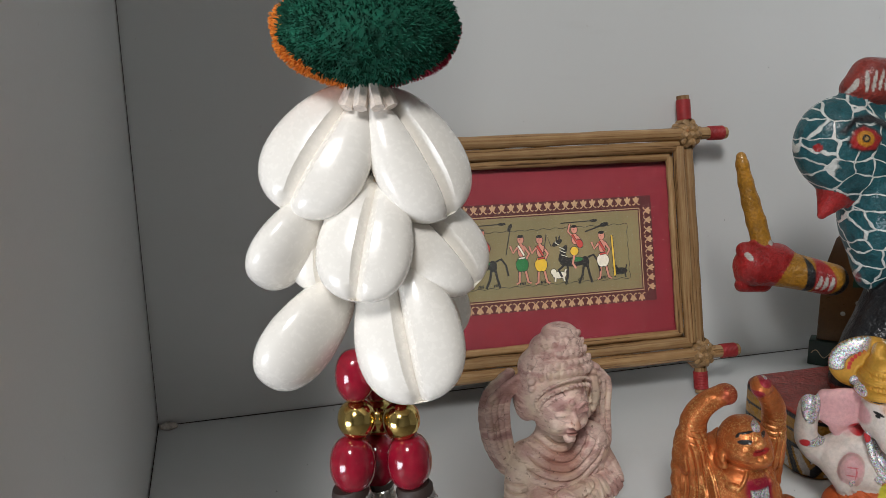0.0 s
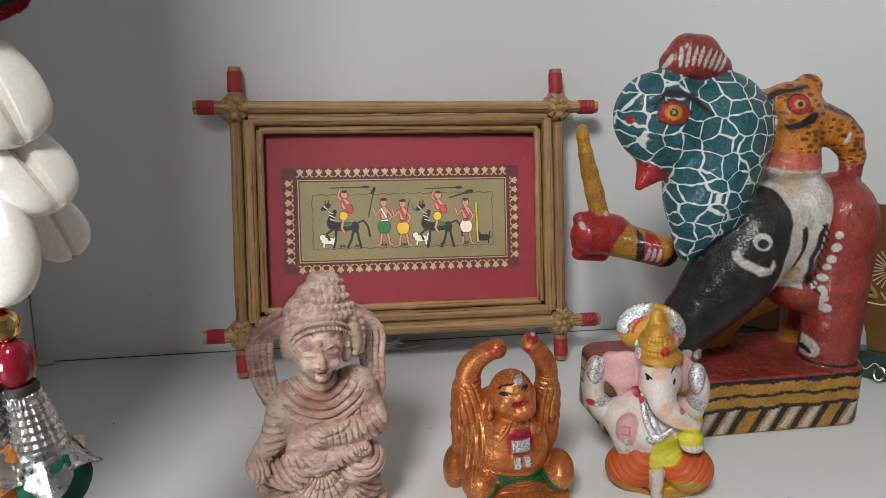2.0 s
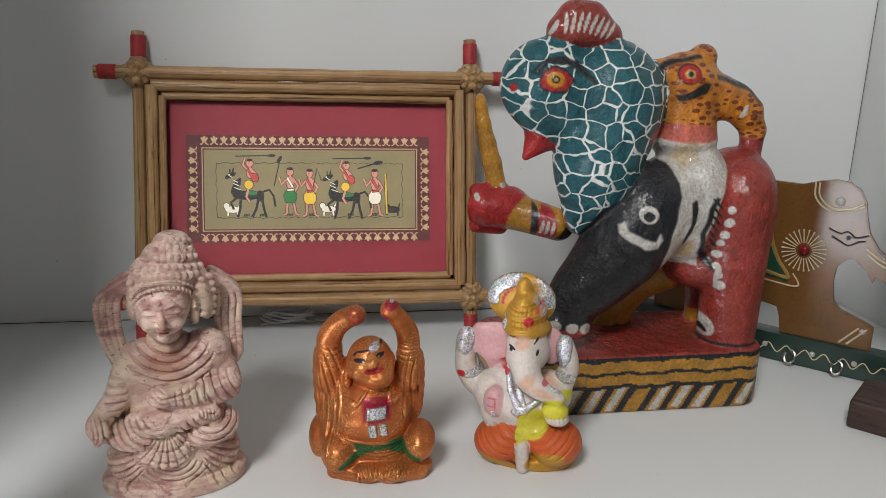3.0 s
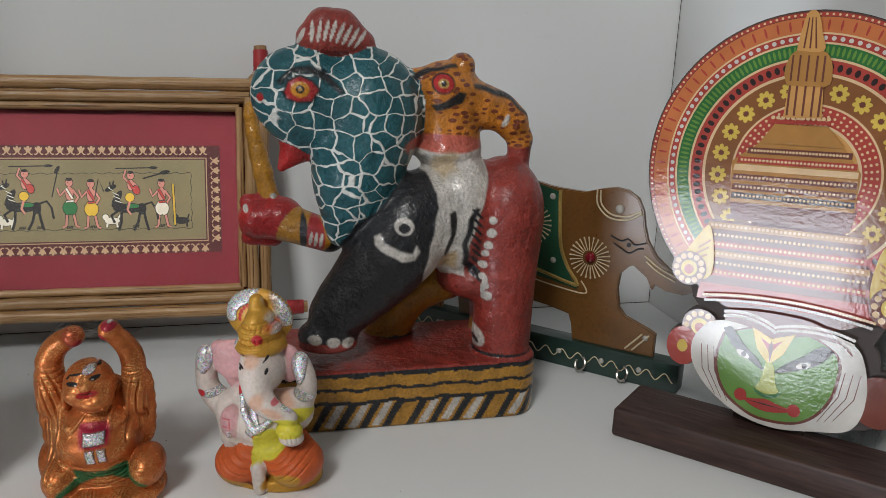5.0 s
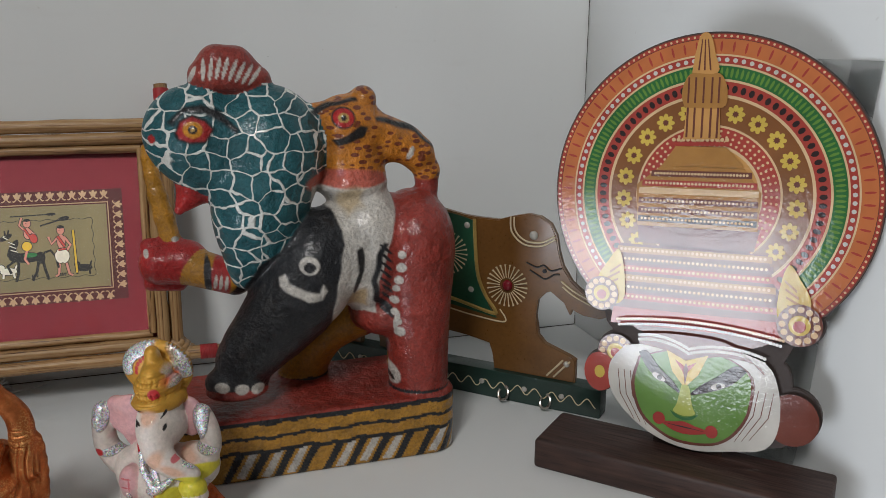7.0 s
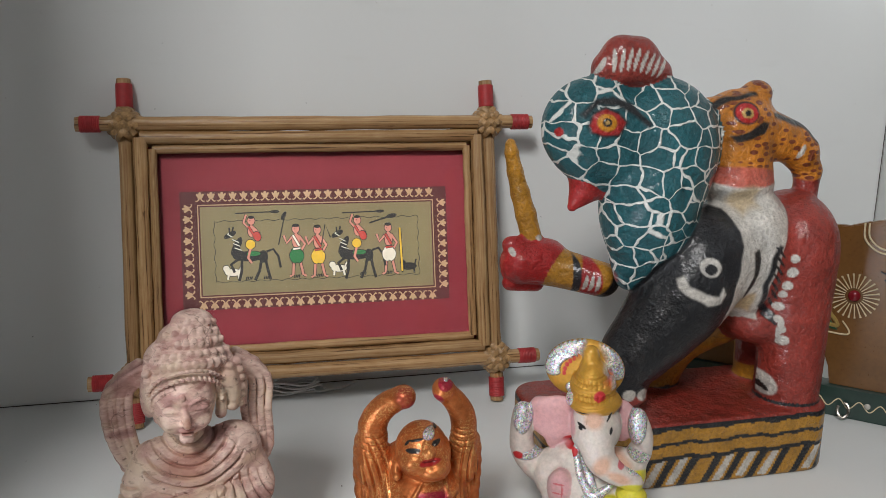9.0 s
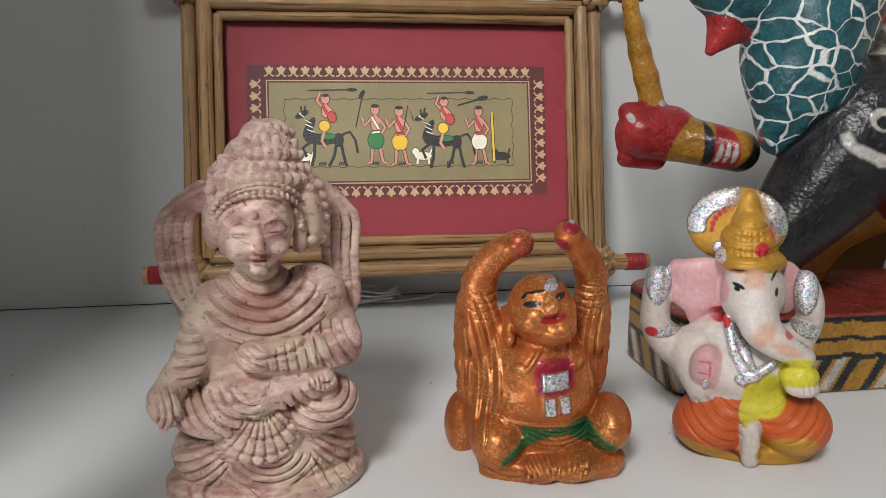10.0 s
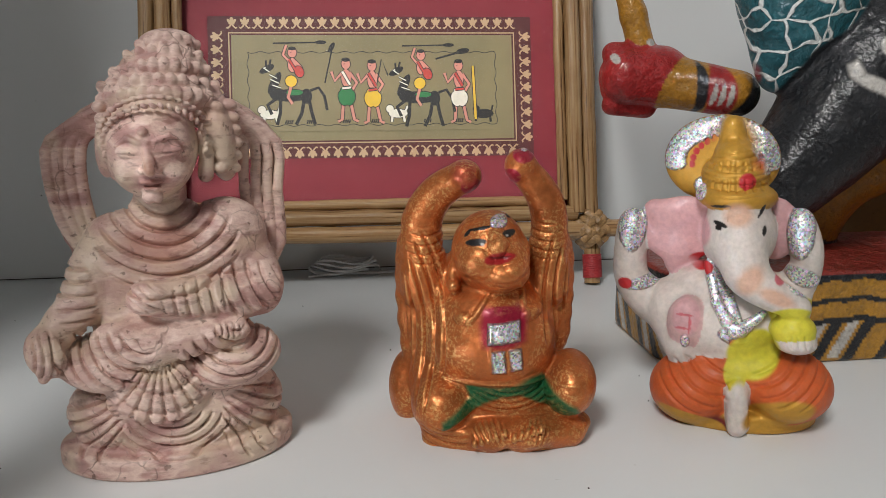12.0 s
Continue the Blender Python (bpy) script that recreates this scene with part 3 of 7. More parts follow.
glass, nt_g, b_g = nodes("picture_glass")
b_g.inputs["Base Color"].default_value = (1, 1, 1, 1)
b_g.inputs["Transmission Weight"].default_value = 1.0
b_g.inputs["Roughness"].default_value = 0.02
b_g.inputs["IOR"].default_value = 1.22
film, nt_f, b_f = nodes("clear_plastic_film")
b_f.inputs["Base Color"].default_value = (0.93, 0.95, 0.95, 1)
b_f.inputs["Transmission Weight"].default_value = 1.0
b_f.inputs["Roughness"].default_value = 0.18
b_f.inputs["IOR"].default_value = 1.25
bump(nt_f, b_f, noise_tex(nt_f, coords(nt_f), 40, 3), 0.6, 0.001)

# ---- the shelf compartment ----
XL, XR, YF, TOP = -0.152, 0.435, -0.285, 0.60
T = 0.018


def structure(name, bm, mat, label, category):
    return tagged(part(name, bm, mat), label, category, kind="structure")


structure("shelf_floor", box(XL, YF, -T, XR, 0, 0, 0.0008), LAMINATE, "white laminate shelf board, slightly dusty", "shelf")
structure("wall_back", box(XL - T, 0.0005, -T, XR + 0.006, T, TOP + T), LAMINATE, "off-white laminate back panel of the shelf", "wall")
structure("wall_left", box(XL - T, YF - 0.026, -T, XL - 0.0004, 0, TOP + T, 0.0008), LAMINATE, "white laminate side panel of the shelf", "wall")
structure("wall_right", box(XR + 0.0004, YF, -T, XR + 0.0060, 0, TOP + T, 0.0008), LAMINATE, "white laminate side panel of the shelf", "wall")
structure("ceiling", box(XL, YF, TOP, XR, 0, TOP + T, 0.0008), LAMINATE, "white laminate board above the shelf", "ceiling")
# dark box added to fill the dark area past the right side
structure("dark_side_box", box(XR + 0.0064, YF - 0.035, -0.9, XR + 0.45, 0.02, 2.29, 0.001), NEAR_BLACK, "dark box past the right side of the white shelf unit", "panel")
structure("unit_front", box(XL - 1.0, YF + 0.03, -0.9, XL - T - 0.001, 0.02, 2.29), LAMINATE, "white cabinet front beside the compartment", "wall")
structure("unit_below", box(XL - T, YF + 0.03, -0.9, XR + 0.006, 0.02, -T - 0.001), LAMINATE, "white cabinet front under the compartment", "wall")
structure("unit_above", box(XL - T, YF + 0.03, TOP + T + 0.001, XR + 0.006, 0.02, 2.29), LAMINATE, "white cabinet front over the compartment", "wall")

# ---- the unseen room behind the viewer, assumed; it bounces light to the shelf ----
structure("room_floor", box(-1.95, -3.45, -1.0, 2.4, 0.1, -0.9), ROOM_FLOOR, "unseen beige room floor, assumed", "floor")
structure("room_ceiling", box(-1.95, -3.45, 2.3, 2.4, 0.1, 2.4), ROOM_CEIL, "unseen white room ceiling, assumed", "ceiling")
structure("room_wall_front", box(-1.95, -3.45, -0.9, 2.4, -3.35, 2.3), ROOM_WALL, "unseen beige room wall, assumed", "wall")
structure("room_wall_right", box(2.3, -3.35, -0.9, 2.4, 0.1, 2.3), ROOM_WALL, "unseen beige room wall, assumed", "wall")
structure("room_wall_back", box(-1.8, 0.021, -0.9, 2.3, 0.1, 2.3), ROOM_WALL, "unseen beige room wall, assumed", "wall")
# opening cut for the assumed window, sized to the glare on the mask
bm = box(-1.95, -3.35, -0.9, -1.8, WIN["y0"], 2.3)
box(-1.95, WIN["y1"], -0.9, -1.8, 0.1, 2.3, bm=bm)
box(-1.95, WIN["y0"], -0.9, -1.8, WIN["y1"], WIN["z0"], bm=bm)
box(-1.95, WIN["y0"], WIN["z1"], -1.8, WIN["y1"], 2.3, bm=bm)
structure("room_wall_window", bm, ROOM_WALL, "unseen beige room wall with an assumed low wide window opening", "wall")
# housing added round the assumed lamp; never in view
pendant = empty("assumed_pendant_lamp", None, label="unseen square white pendant lamp, assumed as source of the short shadows", category="lamp")
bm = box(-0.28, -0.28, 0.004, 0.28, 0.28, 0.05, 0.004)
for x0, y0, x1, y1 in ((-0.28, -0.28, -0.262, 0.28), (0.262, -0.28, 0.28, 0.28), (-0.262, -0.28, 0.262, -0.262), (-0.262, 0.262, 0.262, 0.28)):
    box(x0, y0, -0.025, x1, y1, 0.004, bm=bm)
part("shade", bm, ROOM_CEIL, pendant, "unseen square white lamp shade, assumed").matrix_local = LAMP_POSE
part("rod", tube([(-0.865, -1.92, 1.78), (-0.865, -1.92, 2.3)], 0.008, 10), NEAR_BLACK, pendant)


# ---- bamboo picture frame, leaning on the back panel ----
def cane_rod(a, b, r, parent, name="cane_rod", seed=0):
    """A slightly crooked cane rod; a and b are (x, y, z)."""
    rnd = random.Random(seed)
    a, b = Vector(a), Vector(b)
    ln = (b - a).length
    n = 18
    pts, rad = [], []
    for i in range(n + 1):
        pts.append((rnd.uniform(-1, 1) * 0.00025, rnd.uniform(-0.5, 0.5) * 0.00025, ln * i / n))
        rad.append(r * (1 + rnd.uniform(-0.06, 0.06)))
    ob = part(name, tube(pts, rad, 14), CANE, parent)
    ob.matrix_local = Matrix.Translation(a) @ (b - a).to_track_quat("Z", "Y").to_matrix().to_4x4() @ pose(0, 0, 0, 0, 0, rnd.uniform(0, 360))
    return ob


frame_ob = empty("picture_frame", Matrix.Translation((0.0657, -0.0445, 0)) @ pose(0, 0, 0, 0, 0, -1.3) @ pose(0, 0, 0, -13.2) @ Matrix.Translation((-0.0657, 0, 0)),
                 label="bamboo cane frame with red thread tips around a gold folk print", category="picture frame")
U0, U1, V0, V1 = -0.0298, 0.1612, 0.0248, 0.1552      # centre lines of the outer rods
R0 = 0.0037
for i, (v, xa, xb) in enumerate(((V1, -0.0530, 0.1860), (V0, -0.0515, 0.1850))):
    cane_rod((xa, -0.004, v), (xb, -0.004, v), R0, frame_ob, seed=i)
for i, (u, za, zb) in enumerate(((U0, 0.0006, 0.1785), (U1, 0.0006, 0.1785))):
    cane_rod((u, -0.0005, za), (u, -0.0005, zb), R0, frame_ob, seed=7 + i)
for i, (off, r, dep) in enumerate(((0.0072, 0.0034, -0.0035), (0.0130, 0.0022, -0.0024))):
    cane_rod((U0 + off, dep, V1 - off), (U1 - off, dep, V1 - off), r, frame_ob, seed=20 + i)
    cane_rod((U0 + off, dep, V0 + off), (U1 - off, dep, V0 + off), r, frame_ob, seed=30 + i)
    cane_rod((U0 + off, dep - 0.0007, V0 + off), (U0 + off, dep - 0.0007, V1 - off), r, frame_ob, seed=40 + i)
    cane_rod((U1 - off, dep - 0.0007, V0 + off), (U1 - off, dep - 0.0007, V1 - off), r, frame_ob, seed=50 + i)


def thread_wrap(a, b, parent):
    """Red thread wound round a rod tip, as a ridged sleeve."""
    a, b = Vector(a), Vector(b)
    n = 22
    pts = [a.lerp(b, i / n) for i in range(n + 1)]
    rad = [R0 * (1.12 + 0.05 * (i % 2)) for i in range(n + 1)]
    part("thread_wrap", tube(pts, rad, 16), RED_TAPE, parent, "red thread wrapping")


for v, xa, xb in ((V1, -0.0530, 0.1860), (V0, -0.0515, 0.1850)):
    thread_wrap((xa + 0.0022, -0.004, v), (xa + 0.0118, -0.004, v), frame_ob)
    thread_wrap((xb - 0.0118, -0.004, v), (xb - 0.0022, -0.004, v), frame_ob)
for u, za, zb in ((U0, 0.0006, 0.1785), (U1, 0.0006, 0.1785)):
    thread_wrap((u, -0.0005, zb - 0.0145), (u, -0.0005, zb - 0.0025), frame_ob)
    thread_wrap((u, -0.0005, 0.003), (u, -0.0005, 0.0135), frame_ob)


def cane_knot(u, v, parent):
    """Split cane crossing over the joint both ways, three strands each way."""
    knot = empty("cane_knot", None, label="woven split-cane knot")
    knot.parent = parent
    for way in (1, -1):
        for k in (-1, 0, 1):
            pts = []
            for i in range(15):
                t = i / 14 * 2 - 1
                s = t * 0.0088
                off = k * 0.0031
                x = u + (s + off) * 0.7071
                z = v + way * (s - off) * 0.7071
                lift = math.sqrt(max(0.0, 1 - t * t))
                over = math.cos((s / 0.0031 + k + (0.5 if way > 0 else 1.5)) * math.pi)
                pts.append((x, 0.0015 - 0.0098 * lift ** 0.55 - 0.0007 * over, z))
            part("cane_strand", tube(pts, 0.0015, 6, flat=0.30), RAFFIA, knot)


for u in (U0, U1):
    for v in (V0, V1):
        cane_knot(u, v, frame_ob)

MX0, MX1, MZ0, MZ1 = -0.0166, 0.1480, 0.0382, 0.1408
part("mount_card", box(MX0 - 0.003, 0.0012, MZ0 - 0.003, MX1 + 0.003, 0.0032, MZ1 + 0.003), MAT_RED, frame_ob, "raspberry red mount card")
part("back_board", box(MX0 - 0.006, 0.0034, MZ0 - 0.006, MX1 + 0.006, 0.0052, MZ1 + 0.006), RAFFIA, frame_ob)
PX0, PX1, PZ0, PZ1 = -0.0048, 0.1365, 0.0585, 0.1205
part("print_border", flat(bmesh.new(), [(PX0, PZ0), (PX1, PZ0), (PX1, PZ1), (PX0, PZ1)], 0.0009), BROWN_PRINT, frame_ob, "dark brown printed border")
K = 0.000177                                            # metres per sketch unit of the print


def pu(x):
    return PX0 + (x - 70) * K


def pv(y):
    return PZ1 - (y - 57) * K * 0.987


def rect(x0, y0, x1, y1):
    return [(pu(x0), pv(y1)), (pu(x1), pv(y1)), (pu(x1), pv(y0)), (pu(x0), pv(y0))]


part("gold_line", flat(bmesh.new(), rect(119, 97, 826, 375), 0.00085), GOLD_PRINT, frame_ob)
part("brown_line", flat(bmesh.new(), rect(122, 100, 823, 372), 0.0008), BROWN_PRINT, frame_ob)
part("gold_panel", flat(bmesh.new(), rect(126, 104, 819, 368), 0.00075), GOLD_PANEL, frame_ob, "gold paper panel")
part("inner_panel", plate(rect(140, 128, 803, 345), 0.0004, 0.0007, bevel=0.0001), GOLD_PANEL, frame_ob)
bm = bmesh.new()


def motif(bm, cx, cz, turn, s=1.6):
    """Small gold lily: three petals, a bar and two curled feet."""
    c, sn = math.cos(radians(turn)), math.sin(radians(turn))

    def at(pts):
        return [(cx + (x * c - z * sn) * s, cz + (x * sn + z * c) * s) for x, z in pts]
    mm = 0.001
    flat(bm, at(oval(0, 1.25 * mm, 0.52 * mm, 0.85 * mm, 10)), 0.0008)
    flat(bm, at(oval(-0.75 * mm, 0.95 * mm, 0.38 * mm, 0.72 * mm, 10, 35)), 0.0008)
    flat(bm, at(oval(0.75 * mm, 0.95 * mm, 0.38 * mm, 0.72 * mm, 10, -35)), 0.0008)
    flat(bm, at(oval(0, 0.25 * mm, 0.85 * mm, 0.32 * mm, 10)), 0.0008)
    stroke(bm, at([(0, 0.3 * mm), (-0.5 * mm, -0.5 * mm), (-1.05 * mm, -1.0 * mm), (-1.45 * mm, -0.75 * mm)]), 0.42 * mm * s, 0.0008)
    stroke(bm, at([(0, 0.3 * mm), (0.5 * mm, -0.5 * mm), (1.05 * mm, -1.0 * mm), (1.45 * mm, -0.75 * mm)]), 0.42 * mm * s, 0.0008)


NX, NZ = 23, 9
for i in range(NX):
    x = pu(128) + (pu(815) - pu(128)) * i / (NX - 1)
    motif(bm, x, pv(78), 0)
    motif(bm, x, pv(393), 180)
for i in range(NZ):
    z = pv(108) + (pv(365) - pv(108)) * i / (NZ - 1)
    motif(bm, pu(95), z, 90)
    motif(bm, pu(848), z, -90)
part("border_ornament", bm, GOLD_PRINT, frame_ob, "row of small gold lily motifs", smooth=False)
bm = bmesh.new()
wav = []
for k, (x0, y0, x1, y1) in enumerate(((165, 148, 775, 148), (775, 148, 775, 330), (775, 330, 165, 330), (165, 330, 165, 148))):
    n = 120 if y0 == y1 else 36
    for i in range(n):
        t = i / n
        w = 2.2 * math.sin(t * n * 0.78)
        wav.append((pu(x0 + (x1 - x0) * t + (w if x0 == x1 else 0)), pv(y0 + (y1 - y0) * t + (w if y0 == y1 else 0))))
wav.append(wav[0])
stroke(bm, wav, 0.0003, 0.00034)
part("wavy_line", bm, INK, frame_ob, "thin wavy black line", smooth=False)


def shape(name, mat, patches=(), lines=(), y=0.00030, grow=1.18, foot=326):
    """Patches and lines of one colour, drawn larger about the ground line."""
    patches = [(cx, foot + (cy - foot) * grow, rx * grow, ry * grow, turn) for cx, cy, rx, ry, turn in patches]
    lines = [(w * grow, [(a, foot + (b - foot) * grow) for a, b in pts]) for w, pts in lines]
    bm = bmesh.new()
    for i, (cx, cy, rx, ry, turn) in enumerate(patches):
        flat(bm, oval(pu(cx), pv(cy), rx * K, ry * K, 14, turn), y - 0.000004 * i)
    for i, (w, pts) in enumerate(lines):
        stroke(bm, [(pu(a), pv(b)) for a, b in pts], w * K, y - 0.000004 * (i + len(patches)))
    part(name, bm, mat, frame_ob, smooth=False)
    if mat in (INK_PINK, INK_GREEN, INK_YELLOW, INK_RED, INK_WHITE):
        bm = bmesh.new()
        for i, (cx, cy, rx, ry, turn) in enumerate(patches):
            flat(bm, oval(pu(cx), pv(cy), (rx + 2.0) * K, (ry + 2.0) * K, 14, turn), y + 0.000012)
        for i, (w, pts) in enumerate(lines):
            stroke(bm, [(pu(a), pv(b)) for a, b in pts], (w + 3.6) * K, y + 0.000012)
        part("ink_outline", bm, INK, frame_ob, smooth=False)


def steed(x, y):
    shape("painted_horse", INK, [(x + 52, y + 60, 42, 13, 0), (x + 16, y + 34, 9, 26, -28), (x - 2, y + 4, 17, 7, 28), (x + 92, y + 62, 12, 16, 0), (x + 26, y + 58, 14, 13, 0)],
          [(7, [(x + 20, y + 66), (x - 2, y + 80), (x + 8, y + 100)]), (7, [(x + 30, y + 68), (x + 28, y + 98), (x + 20, y + 122)]),
           (7, [(x + 86, y + 72), (x + 80, y + 98), (x + 66, y + 122)]), (7, [(x + 98, y + 68), (x + 104, y + 96), (x + 112, y + 122)]),
           (6, [(x + 102, y + 50), (x + 122, y + 44), (x + 136, y + 62), (x + 142, y + 92)]), (4, [(x + 4, y - 2), (x + 8, y - 16)]), (4, [(x - 3, y), (x - 4, y - 14)])])
    shape("painted_bridle", INK_WHITE, [(x - 6, y + 1, 1.6, 1.6, 0)], [(2, [(x + 4, y + 16), (x + 22, y + 24)]), (2, [(x + 6, y + 26), (x + 26, y + 34)]), (2, [(x + 10, y + 38), (x + 30, y + 44)]), (2, [(x - 10, y + 2), (x + 4, y + 10)])], 0.00026)
    shape("painted_saddle", INK_GREEN, [(x + 64, y + 54, 17, 6, 0)], [], 0.00025)
    shape("painted_rider_shape", INK_PINK, [(x + 60, y - 30, 9, 10, 0), (x + 60, y - 4, 9, 15, 0)],
          [(5, [(x + 52, y - 12), (x + 38, y - 26), (x + 46, y - 46)]), (5, [(x + 67, y - 12), (x + 82, y + 2), (x + 72, y + 16)]), (6, [(x + 56, y + 40), (x + 48, y + 64), (x + 58, y + 78)])], 0.00024)
    shape("painted_cloth", INK_YELLOW, [(x + 56, y + 30, 12, 12, 35)], [], 0.00022)
    shape("painted_sash", INK_RED, [(x + 76, y + 10, 9, 12, 20)], [(4, [(x + 52, y - 16), (x + 68, y + 8)])], 0.00021)
    shape("painted_hair", INK, [(x + 60, y - 39, 8, 4, 0), (x + 57, y - 31, 1.2, 1.2, 0)], [], 0.00020)
    shape("painted_lance", INK, [], [(3, [(x + 14, y - 50), (x + 130, y - 52)])], 0.00019)
    shape("painted_lance_head", INK, [(x + 130, y - 52, 12, 4, 0)], [], 0.00018)


steed(212, 206)
steed(528, 212)


def walker(x, y, dress, cloth):
    shape("painted_walker_shape", INK_PINK, [(x, y - 58, 9, 11, 0), (x, y - 28, 10, 19, 0)],
          [(6, [(x - 9, y - 40), (x - 28, y - 22), (x - 36, y - 42)]), (6, [(x + 9, y - 40), (x + 26, y - 18), (x + 14, y - 2)]),
           (6, [(x - 8, y + 20), (x - 12, y + 60), (x - 22, y + 64)]), (6, [(x + 9, y + 20), (x + 18, y + 60), (x + 28, y + 64)])])
    shape("painted_cloth", dress, [(x, y - 2, 12, 8, 0), (x - 8, y + 14, 10, 16, 14), (x + 9, y + 14, 10, 16, -14)], [], 0.00026)
    shape("painted_sash", cloth, [], [(5, [(x - 9, y - 42), (x + 9, y - 14)]), (4, [(x - 10, y - 6), (x + 12, y - 8)])], 0.00024)
    shape("painted_hair", INK, [(x, y - 67, 9, 4.5, 0), (x - 4, y - 58, 1.2, 1.2, 0)], [], 0.00022)


walker(402, 258, INK_GREEN, INK_WHITE)
walker(466, 262, INK_YELLOW, INK_RED)
walker(682, 262, INK_WHITE, INK_RED)
shape("painted_spear", INK, [(368, 165, 12, 5, 60)], [(3, [(350, 240), (372, 158)])], 0.00020)
shape("painted_bow", INK, [], [(3, [(505, 225), (490, 190), (478, 240)])], 0.00020)
shape("painted_staff", INK_YELLOW, [], [(5, [(718, 205), (722, 320)])], 0.00020)
shape("painted_axe", INK, [(694, 173, 14, 6, 10)], [(4, [(625, 190), (700, 172)])], 0.00020)
shape("painted_dog", INK, [(742, 308, 22, 10, 0), (724, 298, 8, 8, 0)], [(5, [(724, 310), (722, 324)]), (5, [(758, 310), (760, 326)]), (4, [(762, 302), (766, 290)])])
shape("painted_dog", INK_WHITE, [(528, 306, 20, 9, 0), (508, 296, 8, 8, 0)], [(5, [(514, 310), (512, 324)]), (5, [(542, 310), (544, 324)]), (4, [(546, 302), (552, 290)])])
shape("painted_dog", INK_WHITE, [(215, 306, 20, 9, 0), (196, 296, 8, 8, 0)], [(5, [(202, 310), (200, 324)]), (5, [(230, 310), (232, 324)]), (4, [(234, 302), (240, 290)])])
shape("painted_grass", INK, [], [(3, [(a + d, 326), (a + d + 3, 318)]) for a in (260, 312, 400, 470, 600, 680) for d in (-8, -3, 2, 7)])
pane = part("glass_pane", box(MX0 - 0.001, -0.0012, MZ0 - 0.001, MX1 + 0.001, 0.0002 - 0.0006, MZ1 + 0.001), glass, frame_ob, "clear picture glass")
pane.visible_shadow = False


# ---- elephant key rack ----
RACK_D = Vector((0.711, -0.703, 0)).normalized()
rack_pose = Matrix.Translation((0.3144 + 0.0028, -0.0809 + 0.0028, 0)) @ pose(0, 0, 0, 0, 0, math.degrees(math.atan2(RACK_D.y, RACK_D.x)))
BROWN_BOARD = surface("brown_lacquered_board", (0.15, 0.066, 0.016), 0.35, spread=0.2, scale=50, coat=0.3)
GREEN_PAINT = surface("green_lacquer", (0.012, 0.075, 0.04), 0.35, spread=0.2, coat=0.3)
RAIL_GREEN = surface("dark_green_rail", (0.010, 0.032, 0.024), 0.4, spread=0.25, coat=0.3)
CREAM_LINE = surface("cream_relief_paint", (0.62, 0.52, 0.34), 0.4, spread=0.15)
GOLD_CORD = surface("gold_relief_paint", (0.42, 0.29, 0.09), 0.35, 0.3, spread=0.2)
JEWEL = surface("clear_stud", (0.55, 0.53, 0.48), 0.12, 0.35)
RUBY = surface("red_stud", (0.18, 0.008, 0.015), 0.15)
HOOK = surface("nickel_hook", (0.40, 0.37, 0.33), 0.3, 1.0)
rack = empty("elephant_key_rack", rack_pose, label="brown elephant-shaped wooden key rack on a dark green rail", category="key rack")
mm = 0.001
ele = [(-80, 16.5), (-80, 60), (-74, 84), (-60, 99), (-38, 107), (-12, 107.5), (6, 104.5), (14, 104), (27, 104), (36, 107), (44, 108.8), (51, 108), (57, 104.5), (60.5, 98), (62, 90), (64.5, 82), (70, 74), (78, 68), (88, 66.5),
       (96, 70), (99, 66), (95, 59), (86, 55.5), (77, 56), (71, 58.5), (69.5, 55), (66, 61.5), (58, 67), (55.5, 66), (51, 61), (50, 52), (52, 41), (56, 36.8), (70, 32), (74, 30), (74, 16.5),
       (26, 16.5), (24.5, 26), (22.5, 31.5), (8, 34), (-16, 36), (-22, 26), (-23, 16.5), (-50, 16.5), (-51, 28), (-56, 33), (-62, 28), (-63, 16.5)]
part("elephant_board", plate([(x * mm, z * mm) for x, z in ele], -0.0042, 0.0, bevel=0.0006), BROWN_BOARD, rack, "brown lacquered elephant silhouette")
part("rail", box(-0.084, -0.0075, 0.0, 0.090, 0.0045, 0.0168, 0.0010), RAIL_GREEN, rack, "dark green rail with a wavy white line")
part("saddle_cloth", plate([(x * mm, z * mm) for x, z in ((-60, 98), (-38, 106), (-12, 106.6), (6, 103.6), (12.5, 102), (14, 84), (17, 66), (22, 54), (27, 47.5), (10, 50), (-20, 54), (-45, 56), (-62, 54))], -0.0048, -0.0043), GREEN_PAINT, rack, "green painted saddle cloth")


def cord(pts, r, mat, name="relief_line", y=-0.0048, parent=rack):
    part(name, tube([(x * mm, y, z * mm) for x, z in pts], r * mm, 6), mat, parent)


def smooth_pts(pts, n=8):
    out = []
    P = [Vector(p) for p in pts]
    P = [P[0]] + P + [P[-1]]
    for i in range(1, len(P) - 2):
        for k in range(n):
            t = k / n
            a, b, c, d = P[i - 1], P[i], P[i + 1], P[i + 2]
            out.append(tuple(0.5 * ((2 * b) + (c - a) * t + (2 * a - 5 * b + 4 * c - d) * t * t + (3 * b - a - 3 * c + d) * t ** 3)))
    out.append(tuple(P[-2]))
    return out


cord(smooth_pts([(12.5, 103), (13, 92), (15, 72), (20, 60), (26, 52), (24, 50), (0, 55), (-20, 58), (-50, 60)]), 1.1, GOLD_CORD, "gold_cord")
cord(smooth_pts([(29, 53), (32, 46), (12, 47), (-10, 50), (-40, 52)]), 0.45, CREAM_LINE)
cord(smooth_pts([(34, 106.5), (35, 98), (42, 92), (52, 92), (60, 96.5)]), 0.5, CREAM_LINE)
